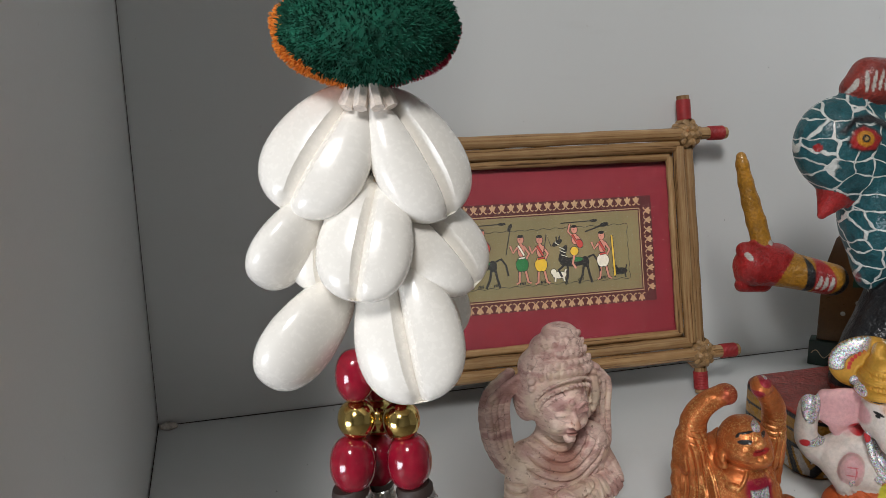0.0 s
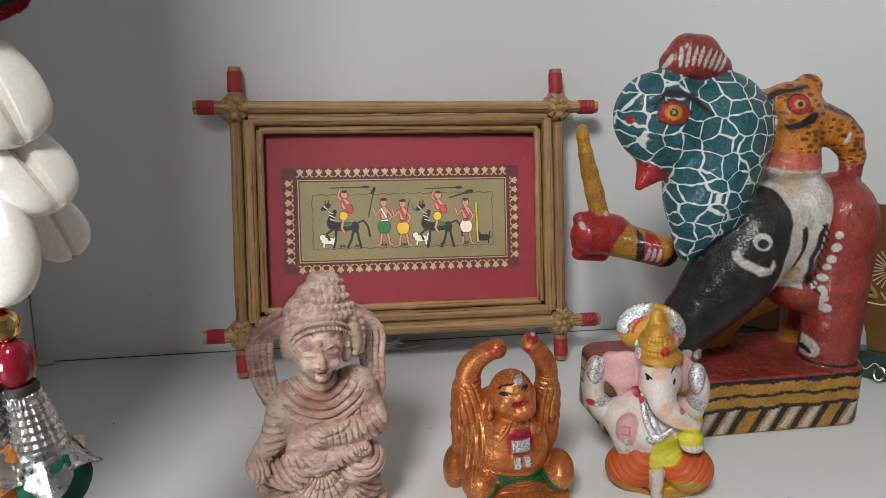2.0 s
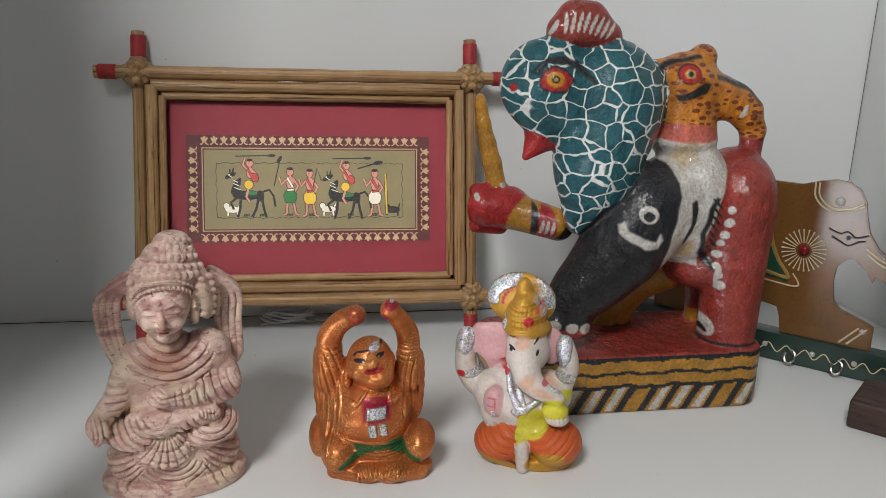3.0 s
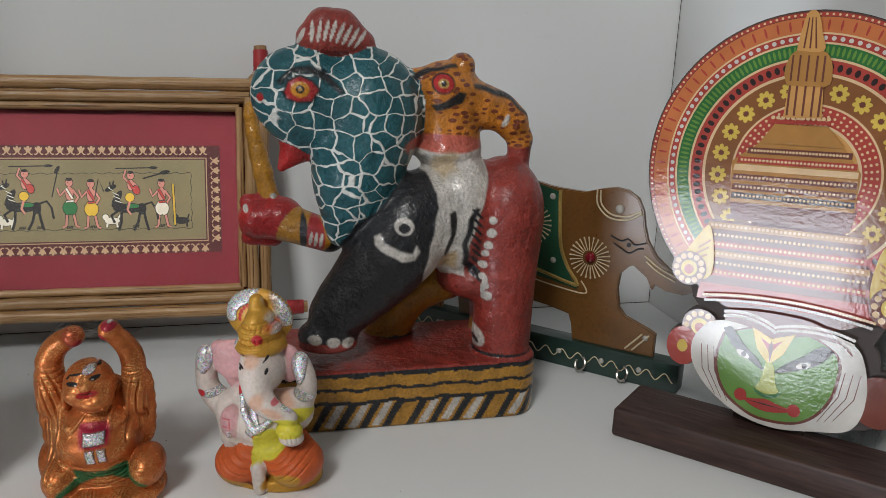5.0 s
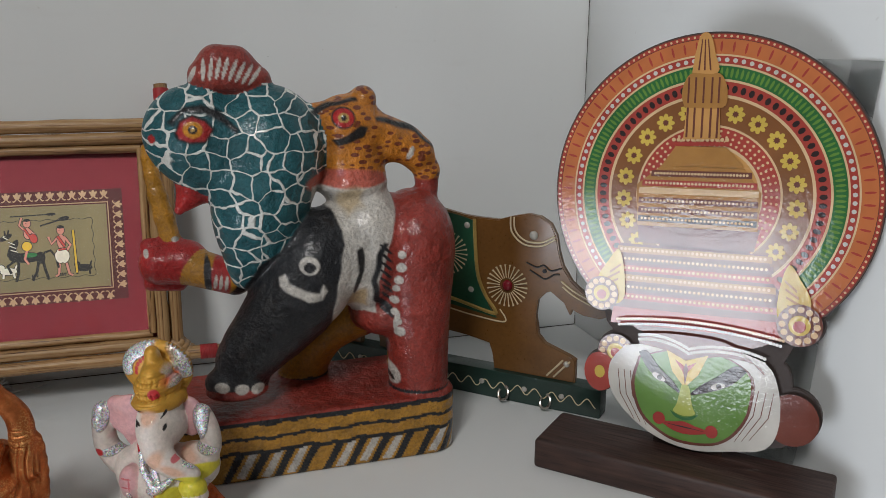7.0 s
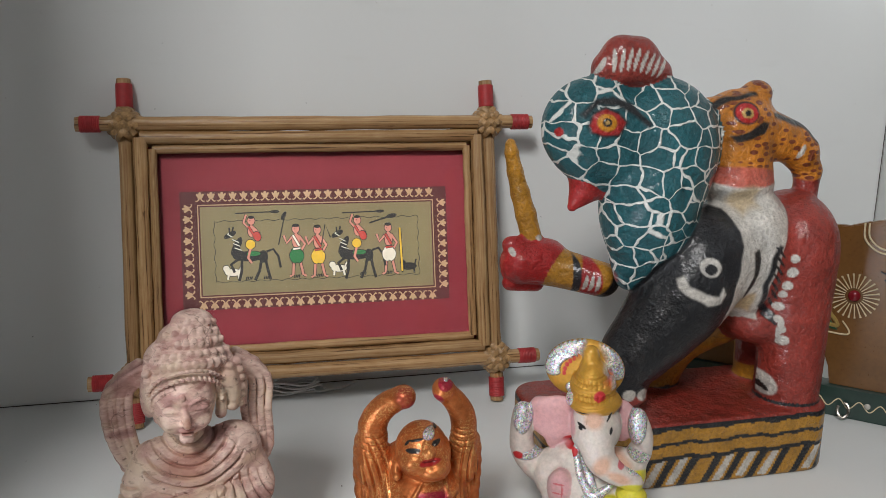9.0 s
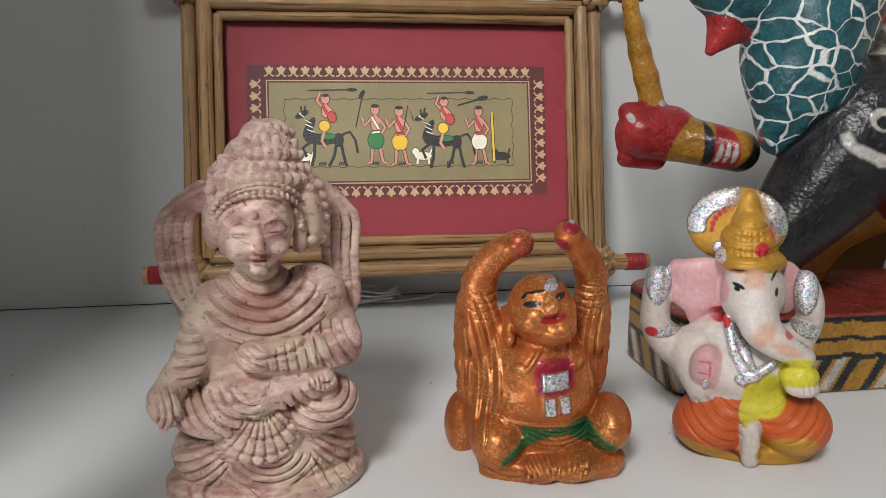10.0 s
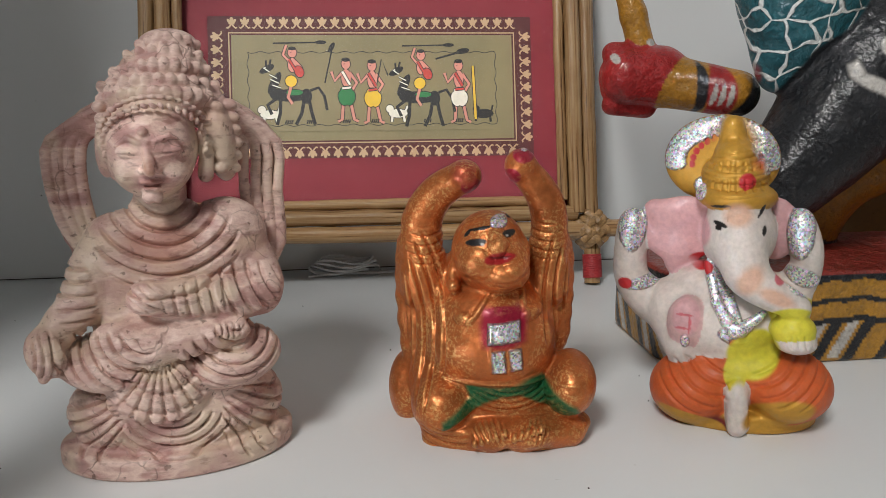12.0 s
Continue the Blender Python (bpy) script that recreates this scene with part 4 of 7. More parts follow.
cord(smooth_pts([(36, 106.5), (37, 99), (43, 94), (52, 94), (59.5, 98)]), 0.5, CREAM_LINE)
cord(smooth_pts([(64, 74), (72, 69), (82, 65)]), 0.5, CREAM_LINE)
cord(smooth_pts([(65, 71), (72, 66.5), (82, 62.5)]), 0.5, CREAM_LINE)
for x in (58, 62):
    cord([(x, 18.5), (x + 9, 29)], 0.55, CREAM_LINE)
for dz, pts in ((0, [(44, 82), (50, 80), (54, 81.5), (58, 79), (64, 81)]), (1, [(46, 78), (50, 76), (55, 74), (60, 77), (63, 77.5)])):
    cord(smooth_pts(pts), 0.45, INK)
part("eye_dot", tube([(0.0545, -0.0051, 0.0783), (0.0545, -0.0045, 0.0783)], 0.0012, 8), INK, rack)


def sunburst(cx, cz, r, name="flower_relief"):
    bm = bmesh.new()
    for k in range(26):
        a = 2 * math.pi * k / 26
        c, s = math.cos(a), math.sin(a)
        tube([((cx + r * 0.36 * c) * mm, -0.0050, (cz + r * 0.36 * s) * mm), ((cx + r * 0.88 * c) * mm, -0.0050, (cz + r * 0.88 * s) * mm), ((cx + r * c) * mm, -0.0051, (cz + r * s) * mm)], [0.00028, 0.00036, 0.0006], 5, bm)
    part(name, bm, CREAM_LINE, rack, "radiating cream flower in raised paint")


def stud(cx, cz, r, mat, y=-0.0044, parent=rack):
    bm = bmesh.new()
    bmesh.ops.create_icosphere(bm, subdivisions=2, radius=r * mm)
    for v in bm.verts:
        v.co = Vector((cx * mm + v.co.x, y + v.co.y * 0.7, cz * mm + v.co.z))
    part("stud", bm, mat, parent)


sunburst(33, 67.3, 12)
stud(33, 67.3, 3.2, RUBY, -0.0046)
sunburst(-4, 82, 12.5)
stud(-4, 82, 2.4, JEWEL, -0.005)
for x, z, r in ((47.6, 97.4, 2.6), (8, 99, 2.0), (11, 62, 1.9), (-40, 66, 2), (-66, 36, 1.6), (-58, 44, 1.6), (69, 27, 1.8)):
    stud(x, z, r, JEWEL)
cord([(x * 0.5 - 82, 8.2 + 2.3 * math.sin(x * 0.5 * 0.62)) for x in range(0, 340)], 0.32, CREAM_LINE, "wavy_line", -0.0077)
for x in (-62, -20, -3, 20, 46, 68):
    stud(x, 9, 1.7, JEWEL, -0.0077)
for i, x in enumerate((-56, -12, 35, 60)):
    bm = tube([((x + 4.0 * math.sin(a) * 0.7) * mm, -0.0095 - 0.004 * (1 - math.cos(a)) * 0.5, (9.5 - 3.4 * (1 - math.cos(a))) * mm) for a in [k / 14 * 5.2 for k in range(15)]], 0.0008, 8)
    part("key_hook", bm, HOOK, rack, "small nickel screw hook")


# ---- mask cut-out on a dark wooden stand ----
BENCH_D = Vector((0.6756, -0.7373, 0)).normalized()
bench_turn = math.degrees(math.atan2(BENCH_D.y, BENCH_D.x))
bench_pose = Matrix.Translation((0.3200, -0.1836, 0)) @ pose(0, 0, 0, 0, 0, bench_turn)
mask = empty("mask_cutout", bench_pose, label="varnished cut-out print of a green-faced mask on dark wood", category="ornament")
part("wooden_base", box(0, 0, 0, 0.1300, 0.036, 0.0148, 0.0022, 3), WOOD_DARK, mask, "dark grained hardwood base")
panel = empty("panel", None)
panel.parent = mask
panel.matrix_local = Matrix.Translation((-0.0004, 0.0235, 0.0126)) @ pose(0, 0, 0, -3, -2, 0) @ Matrix.Scale(0.985, 4)
part("support_peg", box(0.050, 0.0262, 0.0140, 0.082, 0.0282, 0.026, 0.0006), WOOD_DARK, mask)
EDGE = surface("dark_cut_edge", (0.035, 0.022, 0.018), 0.6)
P_RED = print_material("print_red", (0.40, 0.060, 0.045))
P_ORANGE = print_material("print_orange", (0.55, 0.17, 0.06))
P_CREAM = print_material("print_cream", (0.72, 0.50, 0.28))
P_GREEN = print_material("print_green", (0.035, 0.15, 0.045))
P_BROWN = print_material("print_brown", (0.16, 0.055, 0.040))
P_YELLOW = print_material("print_yellow", (0.66, 0.47, 0.09))
P_WHITE = print_material("print_white", (0.62, 0.59, 0.54))
P_AMBER = print_material("print_amber", (0.60, 0.31, 0.10))
P_GOLD = print_material("print_gold", (0.43, 0.21, 0.06))
P_UMBER = print_material("print_umber", (0.24, 0.095, 0.035))
P_ROSE = print_material("print_rose", (0.17, 0.05, 0.036))
P_DARK = print_material("print_dark", (0.035, 0.022, 0.022))
P_LEAF = print_material("print_leaf_green", (0.13, 0.27, 0.05))
P_LIP = print_material("print_lip", (0.38, 0.035, 0.03))
P_LIME = print_material("print_lime", (0.45, 0.50, 0.10))

CX, CZ, RR = 70.5, 121.0, 71.3
bm = plate([(x * mm, z * mm) for x, z in oval(CX, CZ, RR, RR, 96)], 0.0, 0.0040, bevel=0.0005)
plate([(x * mm, z * mm) for x, z in ((24, 70), (117, 72), (110, 55), (106, 46), (104, 30), (36, 30), (34, 50), (27, 58))], 0.0001, 0.0039, bm)
plate([(x * mm, z * mm) for x, z in smooth_pts([(36, 52), (28, 38), (30, 24), (40, 12), (54, 4), (71, 1.0), (88, 4), (104, 9), (112, 14), (112, 40), (104, 52), (70, 58), (36, 52)], 5)[:-1]], 0.0002, 0.0038, bm, bevel=0.0004)
for cx, cz, rx, rz in ((32.5, 44, 9.5, 10), (25, 33, 8.5, 10.5), (113, 26, 12, 13), (24.5, 72, 9, 9.5), (113, 68, 10.5, 10)):
    plate([(x * mm, z * mm) for x, z in oval(cx, cz, rx, rz, 28)], 0.0003, 0.0037, bm, bevel=0.0004)
body = part("panel_board", bm, EDGE, panel, "thin board with dark sawn edge")
LV = [0]


def layer():
    LV[0] += 1
    return -0.00006 - LV[0] * 0.000022


def ring(r0, r1, mat, name, a0=-50.0, a1=230.0):
    y = layer()
    part(name, annulus(bmesh.new(), CX * mm, CZ * mm, r0 * RR * mm, r1 * RR * mm, y, 110, a0, a1), mat, panel, smooth=False)


def beads(r, size, n, mat, name, a0=-48.0, a1=228.0, squash=1.0):
    y = layer()
    bm = bmesh.new()
    for k in range(n):
        a = a0 + (a1 - a0) * (k + 0.5) / n
        c, s = math.cos(radians(a)), math.sin(radians(a))
        flat(bm, oval((CX + r * RR * c) * mm, (CZ + r * RR * s) * mm, size * mm, size * squash * mm, 8, a), y)
    tagged(part(name, bm, mat, panel, smooth=False), kind="stuff")


ring(0.0, 0.992, P_BROWN, "print_disc", 0.0, 360.0)
ring(0.962, 0.985, P_RED, "print_ring")
beads(0.974, 0.55, 130, P_CREAM, "dot_band")
ring(0.868, 0.958, P_ORANGE, "print_ring")
beads(0.913, 2.4, 60, P_RED, "dash_band", squash=0.22)
ring(0.857, 0.868, P_CREAM, "print_ring")
ring(0.812, 0.857, P_RED, "print_ring")
beads(0.835, 1.0, 82, P_WHITE, "dot_band")
ring(0.800, 0.812, P_CREAM, "print_ring")
ring(0.722, 0.800, P_GREEN, "print_ring")
beads(0.761, 2.2, 120, P_LEAF, "dash_band", squash=0.28)
ring(0.708, 0.722, P_CREAM, "print_ring")
ring(0.630, 0.708, P_RED, "print_ring")
beads(0.668, 1.7, 62, P_DARK, "dash_band", squash=0.7)
ring(0.612, 0.630, P_CREAM, "print_ring")
ring(0.445, 0.612, P_UMBER, "print_ring")
ring(0.432, 0.445, P_CREAM, "print_ring")
ring(0.330, 0.432, P_RED, "print_ring")
for r in (0.35, 0.381, 0.412):
    beads(r, 0.62, 46, P_CREAM, "dot_band")
ring(0.312, 0.330, P_CREAM, "print_ring")
ring(0.0, 0.312, P_AMBER, "print_ring", 0.0, 360.0)
yf, yc = layer(), layer()
bmf, bmc = bmesh.new(), bmesh.new()
for k in range(17):
    a = -36 + k * 15.75
    if 80 < a < 100:
        continue
    fx, fz = CX + 0.528 * RR * math.cos(radians(a)), CZ + 0.528 * RR * math.sin(radians(a))
    for p in range(8):
        b = p * 45
        flat(bmf, oval((fx + 2.6 * math.cos(radians(b))) * mm, (fz + 2.6 * math.sin(radians(b))) * mm, 1.5 * mm, 1.05 * mm, 8, b), yf - p * 0.000001)
    flat(bmc, oval(fx * mm, fz * mm, 1.1 * mm, 1.1 * mm, 8), yc)
part("flower_band", bmf, P_YELLOW, panel, "ring of printed yellow flowers", smooth=False)
part("flower_centre_band", bmc, P_BROWN, panel, smooth=False)


def patch(pts, mat, name, curve=0):
    y = layer()
    p = smooth_pts(pts + [pts[0]], curve)[:-1] if curve else pts
    bm = flat(bmesh.new(), [(x * mm, z * mm) for x, z in p], y)
    bmesh.ops.triangulate(bm, faces=bm.faces[:])
    part(name, bm, mat, panel, smooth=False)


def dot_row(xa, za, xb, zb, n, size, mat, sag=0.0):
    y = layer()
    bm = bmesh.new()
    for k in range(n):
        t = k / (n - 1)
        flat(bm, oval((xa + (xb - xa) * t) * mm, (za + (zb - za) * t - sag * 4 * t * (1 - t)) * mm, size * mm, size * mm, 8), y)
    tagged(part("dot_band", bm, mat, panel, smooth=False), kind="stuff")


# crown tower
patch([(41, 98), (92, 98), (94, 108), (40, 107)], P_ROSE, "print_tier")
patch([(30, 66), (105, 68), (98, 97), (32, 97)], P_ROSE, "print_tier")
patch([(29, 58), (108, 60), (105, 68), (30, 66)], P_RED, "print_tier")
for i, z in enumerate((70, 74.5, 79, 83.5, 88, 92.5)):
    mat = (P_RED, P_BROWN, P_GOLD)[i % 3]
    patch([(31, z), (104 - i * 0.8, z + 1.2), (103.8 - i * 0.8, z + 4.2), (31.2, z + 3.2)], mat, "print_band")
    dot_row(33, z + 1.8, 101 - i * 0.8, z + 2.8, 34, 0.72, P_CREAM)
patch([(40, 106), (93, 107), (93.5, 124), (86, 134), (50, 134), (39, 125)], P_GOLD, "print_tier")
for i, (z, mat) in enumerate(((108, P_DARK), (112, P_BROWN), (116.5, P_BROWN), (121, P_CREAM), (124.5, P_RED), (129, P_BROWN))):
    k = 0 if z < 123 else (z - 123) * 0.9
    patch([(40 + k, z), (92.5 - k * 0.6, z + 0.8), (92.5 - k * 0.6, z + 3.6), (40.4 + k, z + 2.8)], mat, "print_band")
    if mat is not P_CREAM:
        dot_row(42 + k, z + 1.5, 90.5 - k * 0.6, z + 2.2, 30, 0.62, P_CREAM)
patch([(50, 134), (86, 134.5), (78, 143), (56, 143)], P_GOLD, "print_tier")
dot_row(55, 144, 78, 144.5, 12, 1.2, P_RED)
dot_row(55, 145.8, 78, 146.3, 12, 0.9, P_CREAM)
patch([(59, 146), (75, 146.5), (74, 161), (60, 161)], P_AMBER, "print_shaft")
patch([(59, 160), (75, 160), (77, 166), (75.5, 172), (72, 175), (62, 175), (58.5, 171), (57.5, 165)], P_GOLD, "print_shaft", 4)
patch([(61.5, 175), (72.5, 175), (71, 183), (68.5, 191), (64.5, 191), (62.5, 183)], P_AMBER, "print_shaft", 4)
for x in (60, 63, 66.5, 70, 73):
    patch([(x, 147), (x + 0.9, 147), (x + 0.9, 160), (x, 160)], P_BROWN, "print_flute")
    patch([(x, 162), (x + 0.8, 162), (x + 0.8, 173), (x, 173)], P_BROWN, "print_flute")
for x in (64, 66.5, 69):
    patch([(x, 176), (x + 0.7, 176), (x * 0.5 + 33.4, 189), (x * 0.5 + 33, 189)], P_BROWN, "print_flute")
for s, x0 in ((1, 26), (-1, 113)):
    patch([(x0, 66), (x0 + 9 * s, 70), (x0 + 9 * s, 84), (x0 + 6 * s, 94), (x0 + 1 * s, 88), (x0 - 4 * s, 78)], P_YELLOW, "print_leaf", 4)
    for k in range(5):
        patch([(x0 + s * (k - 2), 70 + 3 * k), (x0 + s * (5 + k * 0.6), 72 + 3.6 * k), (x0 + s * (5 + k * 0.6), 73 + 3.6 * k), (x0 + s * (k - 2), 71.2 + 3 * k)], P_GOLD, "print_flute")
# ear discs
for cx, cz, r in ((32.5, 44, 8.8), (24.5, 72, 8.3), (113, 68, 9.4)):
    patch(oval(cx, cz, r, r, 24), P_BROWN, "print_disc")
    y1, y2 = layer(), layer()
    b1 = bmesh.new()
    for k in range(12):
        a = k * 30
        flat(b1, oval((cx + r * 0.75 * math.cos(radians(a))) * mm, (cz + r * 0.75 * math.sin(radians(a))) * mm, 1.5 * mm, 1.5 * mm, 8), y1)
    part("dot_band", b1, P_CREAM, panel, smooth=False)
    patch(oval(cx, cz, r * 0.48, r * 0.48, 18), P_YELLOW, "print_disc")
    patch(oval(cx, cz - 0.5, r * 0.28, r * 0.28, 14), P_RED, "print_disc")
patch(oval(25, 33, 7.8, 9.8, 24), P_RED, "print_disc")
patch(oval(25, 33, 2.6, 3.2, 14), P_YELLOW, "print_disc")
patch(oval(113, 25, 11.2, 12, 24), P_ROSE, "print_disc")
# face
patch([(37, 48), (30, 38), (31, 25), (41, 13), (55, 5), (71, 2.2), (88, 5), (103, 9.5), (108, 22), (106, 40), (98, 50), (70, 55)], P_WHITE, "print_beard", 5)
for k in range(3):
    for s, x0 in ((1, 34 + k * 3.0), (-1, 105 - k * 3.2)):
        patch([(x0, 36), (x0 + s * 1.5, 24), (x0 + s * 9, 12 - k), (x0 + s * 9.2, 12.2 - k), (x0 + s * 1.9, 24.1), (x0 + s * 0.35, 36)], P_BROWN, "print_line")
patch([(44, 44), (41, 30), (46, 15), (58, 6.5), (69, 4.6), (82, 7), (91, 15), (96, 28), (94, 44), (70, 52)], P_BROWN, "print_face_edge", 5)
patch([(45.2, 44), (42.5, 30), (47.2, 16), (58.5, 7.8), (69, 6), (81.5, 8.2), (90, 16), (94.6, 28), (92.6, 44), (70, 51)], P_LEAF, "print_face", 5)
patch([(44, 50), (56, 48.5), (66, 44), (80, 49), (96, 48), (100, 44), (86, 55), (66, 57), (46, 55)], P_ROSE, "print_brow_band", 4)
for dz in (0, 2.2):
    dot_row(44, 52 + dz, 67, 48.5 + dz, 22, 0.8, P_WHITE, -2.2)
    dot_row(67, 48.5 + dz, 100, 49 + dz, 26, 0.8, P_WHITE, -2.8)
dot_row(34, 58, 106, 58, 54, 0.75, P_WHITE, -3.2)
dot_row(33, 60.5, 107, 60.5, 54, 0.75, P_CREAM, -3.2)
patch([(57, 49), (66, 45), (76, 49), (72, 39), (66, 32), (60, 39)], P_YELLOW, "print_forehead")
patch([(61, 45), (66, 42), (71, 45), (67.5, 40), (66, 37), (64.5, 40)], P_RED, "print_forehead")
patch([(65, 41), (66.2, 44), (67.3, 41), (66.2, 33)], P_BROWN, "print_mark")
patch([(44, 46), (49, 38), (57, 33), (64, 29), (61, 34), (54, 40), (48, 47)], P_DARK, "print_eye_band", 4)
patch([(93, 44), (87, 37), (79, 32.5), (69, 29), (73, 34), (80, 39.5), (88, 46)], P_DARK, "print_eye_band", 4)
for cx, t in ((54, -25), (81, 22)):
    patch(oval(cx, 35.2, 3.4, 1.5, 14, t), P_WHITE, "print_eye")
    patch(oval(cx + 0.4, 35.2, 1.2, 1.3, 10), P_DARK, "print_pupil")
patch([(64.6, 33), (68, 33), (70, 24), (71.5, 20), (66.5, 18.3), (61.5, 20), (63, 24)], P_LIME, "print_nose", 4)
patch([(60, 20), (63, 18.6), (66.5, 17.6), (70, 18.6), (73, 20), (70.5, 17.3), (66.5, 16.3), (62.5, 17.3)], P_GREEN, "print_nose_shade", 3)
patch([(55, 14.2), (61, 14.6), (66.5, 15.6), (72, 14.2), (79, 12.6), (73, 10.4), (66.5, 9.6), (60.5, 11)], P_LIP, "print_lips", 4)
patch([(57, 13.4), (66.5, 13.3), (77, 12.4), (66.5, 12.6)], P_DARK, "print_mouth_line")
for cx, cz in ((55, 15.2), (79.3, 13)):
    patch(oval(cx, cz, 2.9, 3.1, 16), P_LIP, "print_cheek_dot")

# ---- clear plastic sleeve against the side panel ----
bm = bmesh.new()
nx, nz = 8, 18
grid = []
for i in range(nx + 1):
    row = []
    for k in range(nz + 1):
        y = -0.252 + 0.060 * i / nx
        z = 0.001 + 0.192 * k / nz
        x = XR - 0.0022 - 0.012 * (1 - k / nz) + 0.0012 * math.sin(i * 1.3 + k * 0.5)
        row.append(bm.verts.new((x, y + (0.012 if k < nz else 0.012) * (1 - k / nz), z)))
    grid.append(row)
for i in range(nx):
    for k in range(nz):
        bm.faces.new((grid[i][k], grid[i + 1][k], grid[i + 1][k + 1], grid[i][k + 1]))
bmesh.ops.solidify(bm, geom=bm.faces[:], thickness=0.0003)
sleeve = tagged(part("plastic_sleeve", bm, film), "clear crinkled plastic sleeve leaning on the white side panel", "plastic sleeve")

# ---- hanging tassel ----
COWRIE = surface("cowrie_shell", (0.94, 0.90, 0.83), 0.25, spread=0.015, scale=90, fine=900, relief=0.00006, coat=0.4)
SLIT = surface("cowrie_slit", (0.66, 0.52, 0.36), 0.5, spread=0.2, scale=300)
FUZZ_GREEN = surface("green_wool", (0.004, 0.085, 0.048), 0.95, spread=0.35, scale=300, relief=0.0)
FUZZ_ORANGE = surface("orange_wool", (0.75, 0.24, 0.03), 0.95, spread=0.2, relief=0.0)
FUZZ_CRIMSON = surface("crimson_wool", (0.32, 0.010, 0.035), 0.95, spread=0.25, relief=0.0)
GLASS_RED = surface("red_glass_bead", (0.26, 0.006, 0.022), 0.10, spread=0.25, scale=160, coat=0.6)
GOLD_BEAD = surface("gold_bead", (0.62, 0.46, 0.16), 0.16, 1.0, spread=0.08)
SILVER_CAP = surface("silver_cap", (0.84, 0.83, 0.81), 0.30, 1.0, spread=0.12, scale=400)
RED_WOODBEAD = surface("red_painted_bead", (0.30, 0.02, 0.018), 0.25, spread=0.3, scale=120, coat=0.5)
CREAM_PAINT = surface("cream_paint_patch", (0.72, 0.52, 0.36), 0.35, spread=0.2, scale=250)
CORD = surface("cream_cotton_cord", (0.78, 0.68, 0.60), 0.9, spread=0.2, scale=900, relief=0.0002)
tassel = empty("hanging_tassel", None, label="hanging tassel of cowrie shells, wool pompom, beads and silver caps", category="tassel")
TX, TY = -0.0795, -0.2955


def cowrie_mesh(length, width, height):
    """Domed egg with a toothed slit down the face (-y); axis along z."""
    bm = bmesh.new()
    nu, nv = 40, 36
    rings = []
    for i in range(nu + 1):
        th = math.pi * i / nu
        row = []
        for k in range(nv):
            ph = 2 * math.pi * k / nv
            egg = 1 - 0.20 * math.cos(th)
            z = -math.cos(th) * length / 2
            r = math.sin(th) ** 0.86 * egg if 0 < i < nu else 0
            x = r * math.sin(ph) * width / 2
            y = -r * math.cos(ph) * height / 2
            ca = math.cos(ph)
            if ca > 0:
                y *= 1 - 0.25 * ca
                off = abs(math.sin(ph)) * r
                dip = math.exp(-(off / 0.10) ** 2) * (1 if 0.08 < i / nu < 0.95 else 0.3)
                tooth = 0.35 * math.exp(-((off - 0.16) / 0.09) ** 2) * (0.5 + 0.5 * math.sin(i * 2.4))
                y += height * (0.20 * dip + 0.035 * tooth)
            row.append(bm.verts.new((x, y, z)))
            if r == 0:
                row = [row[0]] * nv
                break
        rings.append(row)
    for i in range(nu):
        for k in range(nv):
            q = []
            for v in (rings[i][k], rings[i][(k + 1) % nv], rings[i + 1][(k + 1) % nv], rings[i + 1][k]):
                if v not in q:
                    q.append(v)
            if len(q) > 2:
                f = bm.faces.new(q)
                c = f.calc_center_median()
                if abs(c.x) < width * 0.02 and c.y < 0 and 3 <= i <= nu - 3:
                    f.material_index = 1
    bmesh.ops.recalc_face_normals(bm, faces=bm.faces[:])
    return bm


def cowrie(ax, az, bx, bz, w, face, wide=0.62):
    """From its tied end a to its free end b (mm), w towards the viewer, slit turned by face degrees."""
    a = Vector((ax, -294 - w * 0.6 + 1, az)) * mm
    b = Vector((bx, -294 - w * 1.4 - 1, bz)) * mm
    axis = (b - a).normalized()
    ln = (b - a).length * 1.02
    ob = part("cowrie_shell", cowrie_mesh(ln, ln * wide, ln * 0.46), [COWRIE, SLIT], tassel, "glossy white cowrie shell")
    z = axis
    y = Vector((0, 1, 0)) - z * z.y
    y.normalize()
    x = y.cross(z)
    m = Matrix((x, y, z)).transposed().to_4x4()
    ob.matrix_local = Matrix.Translation((a + b) / 2) @ m @ pose(0, 0, 0, 0, 0, face)


cowrie(-81, 197, -96.5, 174.5, 3, 30, 0.75)
cowrie(-76.5, 196.6, -64.5, 172.0, 5, -24, 0.71)
cowrie(-87, 177, -103, 159.5, 1, 130, 0.75)
cowrie(-78, 180.5, -85.0, 157.5, 9, 22, 0.71)
cowrie(-74, 176.5, -58.5, 156.5, 4, -30, 0.71)
cowrie(-84.5, 158.5, -102.5, 139.0, 3, 140, 0.69)
cowrie(-75.8, 163.8, -72.2, 134.8, 9, 18, 0.71)
cowrie(-66, 158, -59.5, 141.0, -5, -30, 0.75)
cowrie(-88.5, 178.5, -90, 157.0, 2, 20, 0.69)
cowrie(-84, 196, -78, 172.0, -8, 180, 0.71)
cowrie(-80, 172, -80, 150.0, -8, 180, 0.71)

part("cord", tube([(TX, TY, 0.135), (TX, TY, 0.235), (TX + 0.002, TY, 0.30), (TX + 0.002, TY, TOP + 0.004)], 0.0012, 8), CORD, tassel)
bm = bmesh.new()
for k in range(9):
    a = k * 0.7
    tube([(TX + 0.002 * math.cos(a), TY + 0.002 * math.sin(a) - 0.002, 0.1995), (TX + 0.005 * math.cos(a), TY + 0.005 * math.sin(a) - 0.003, 0.194)], 0.0014, 6, bm)
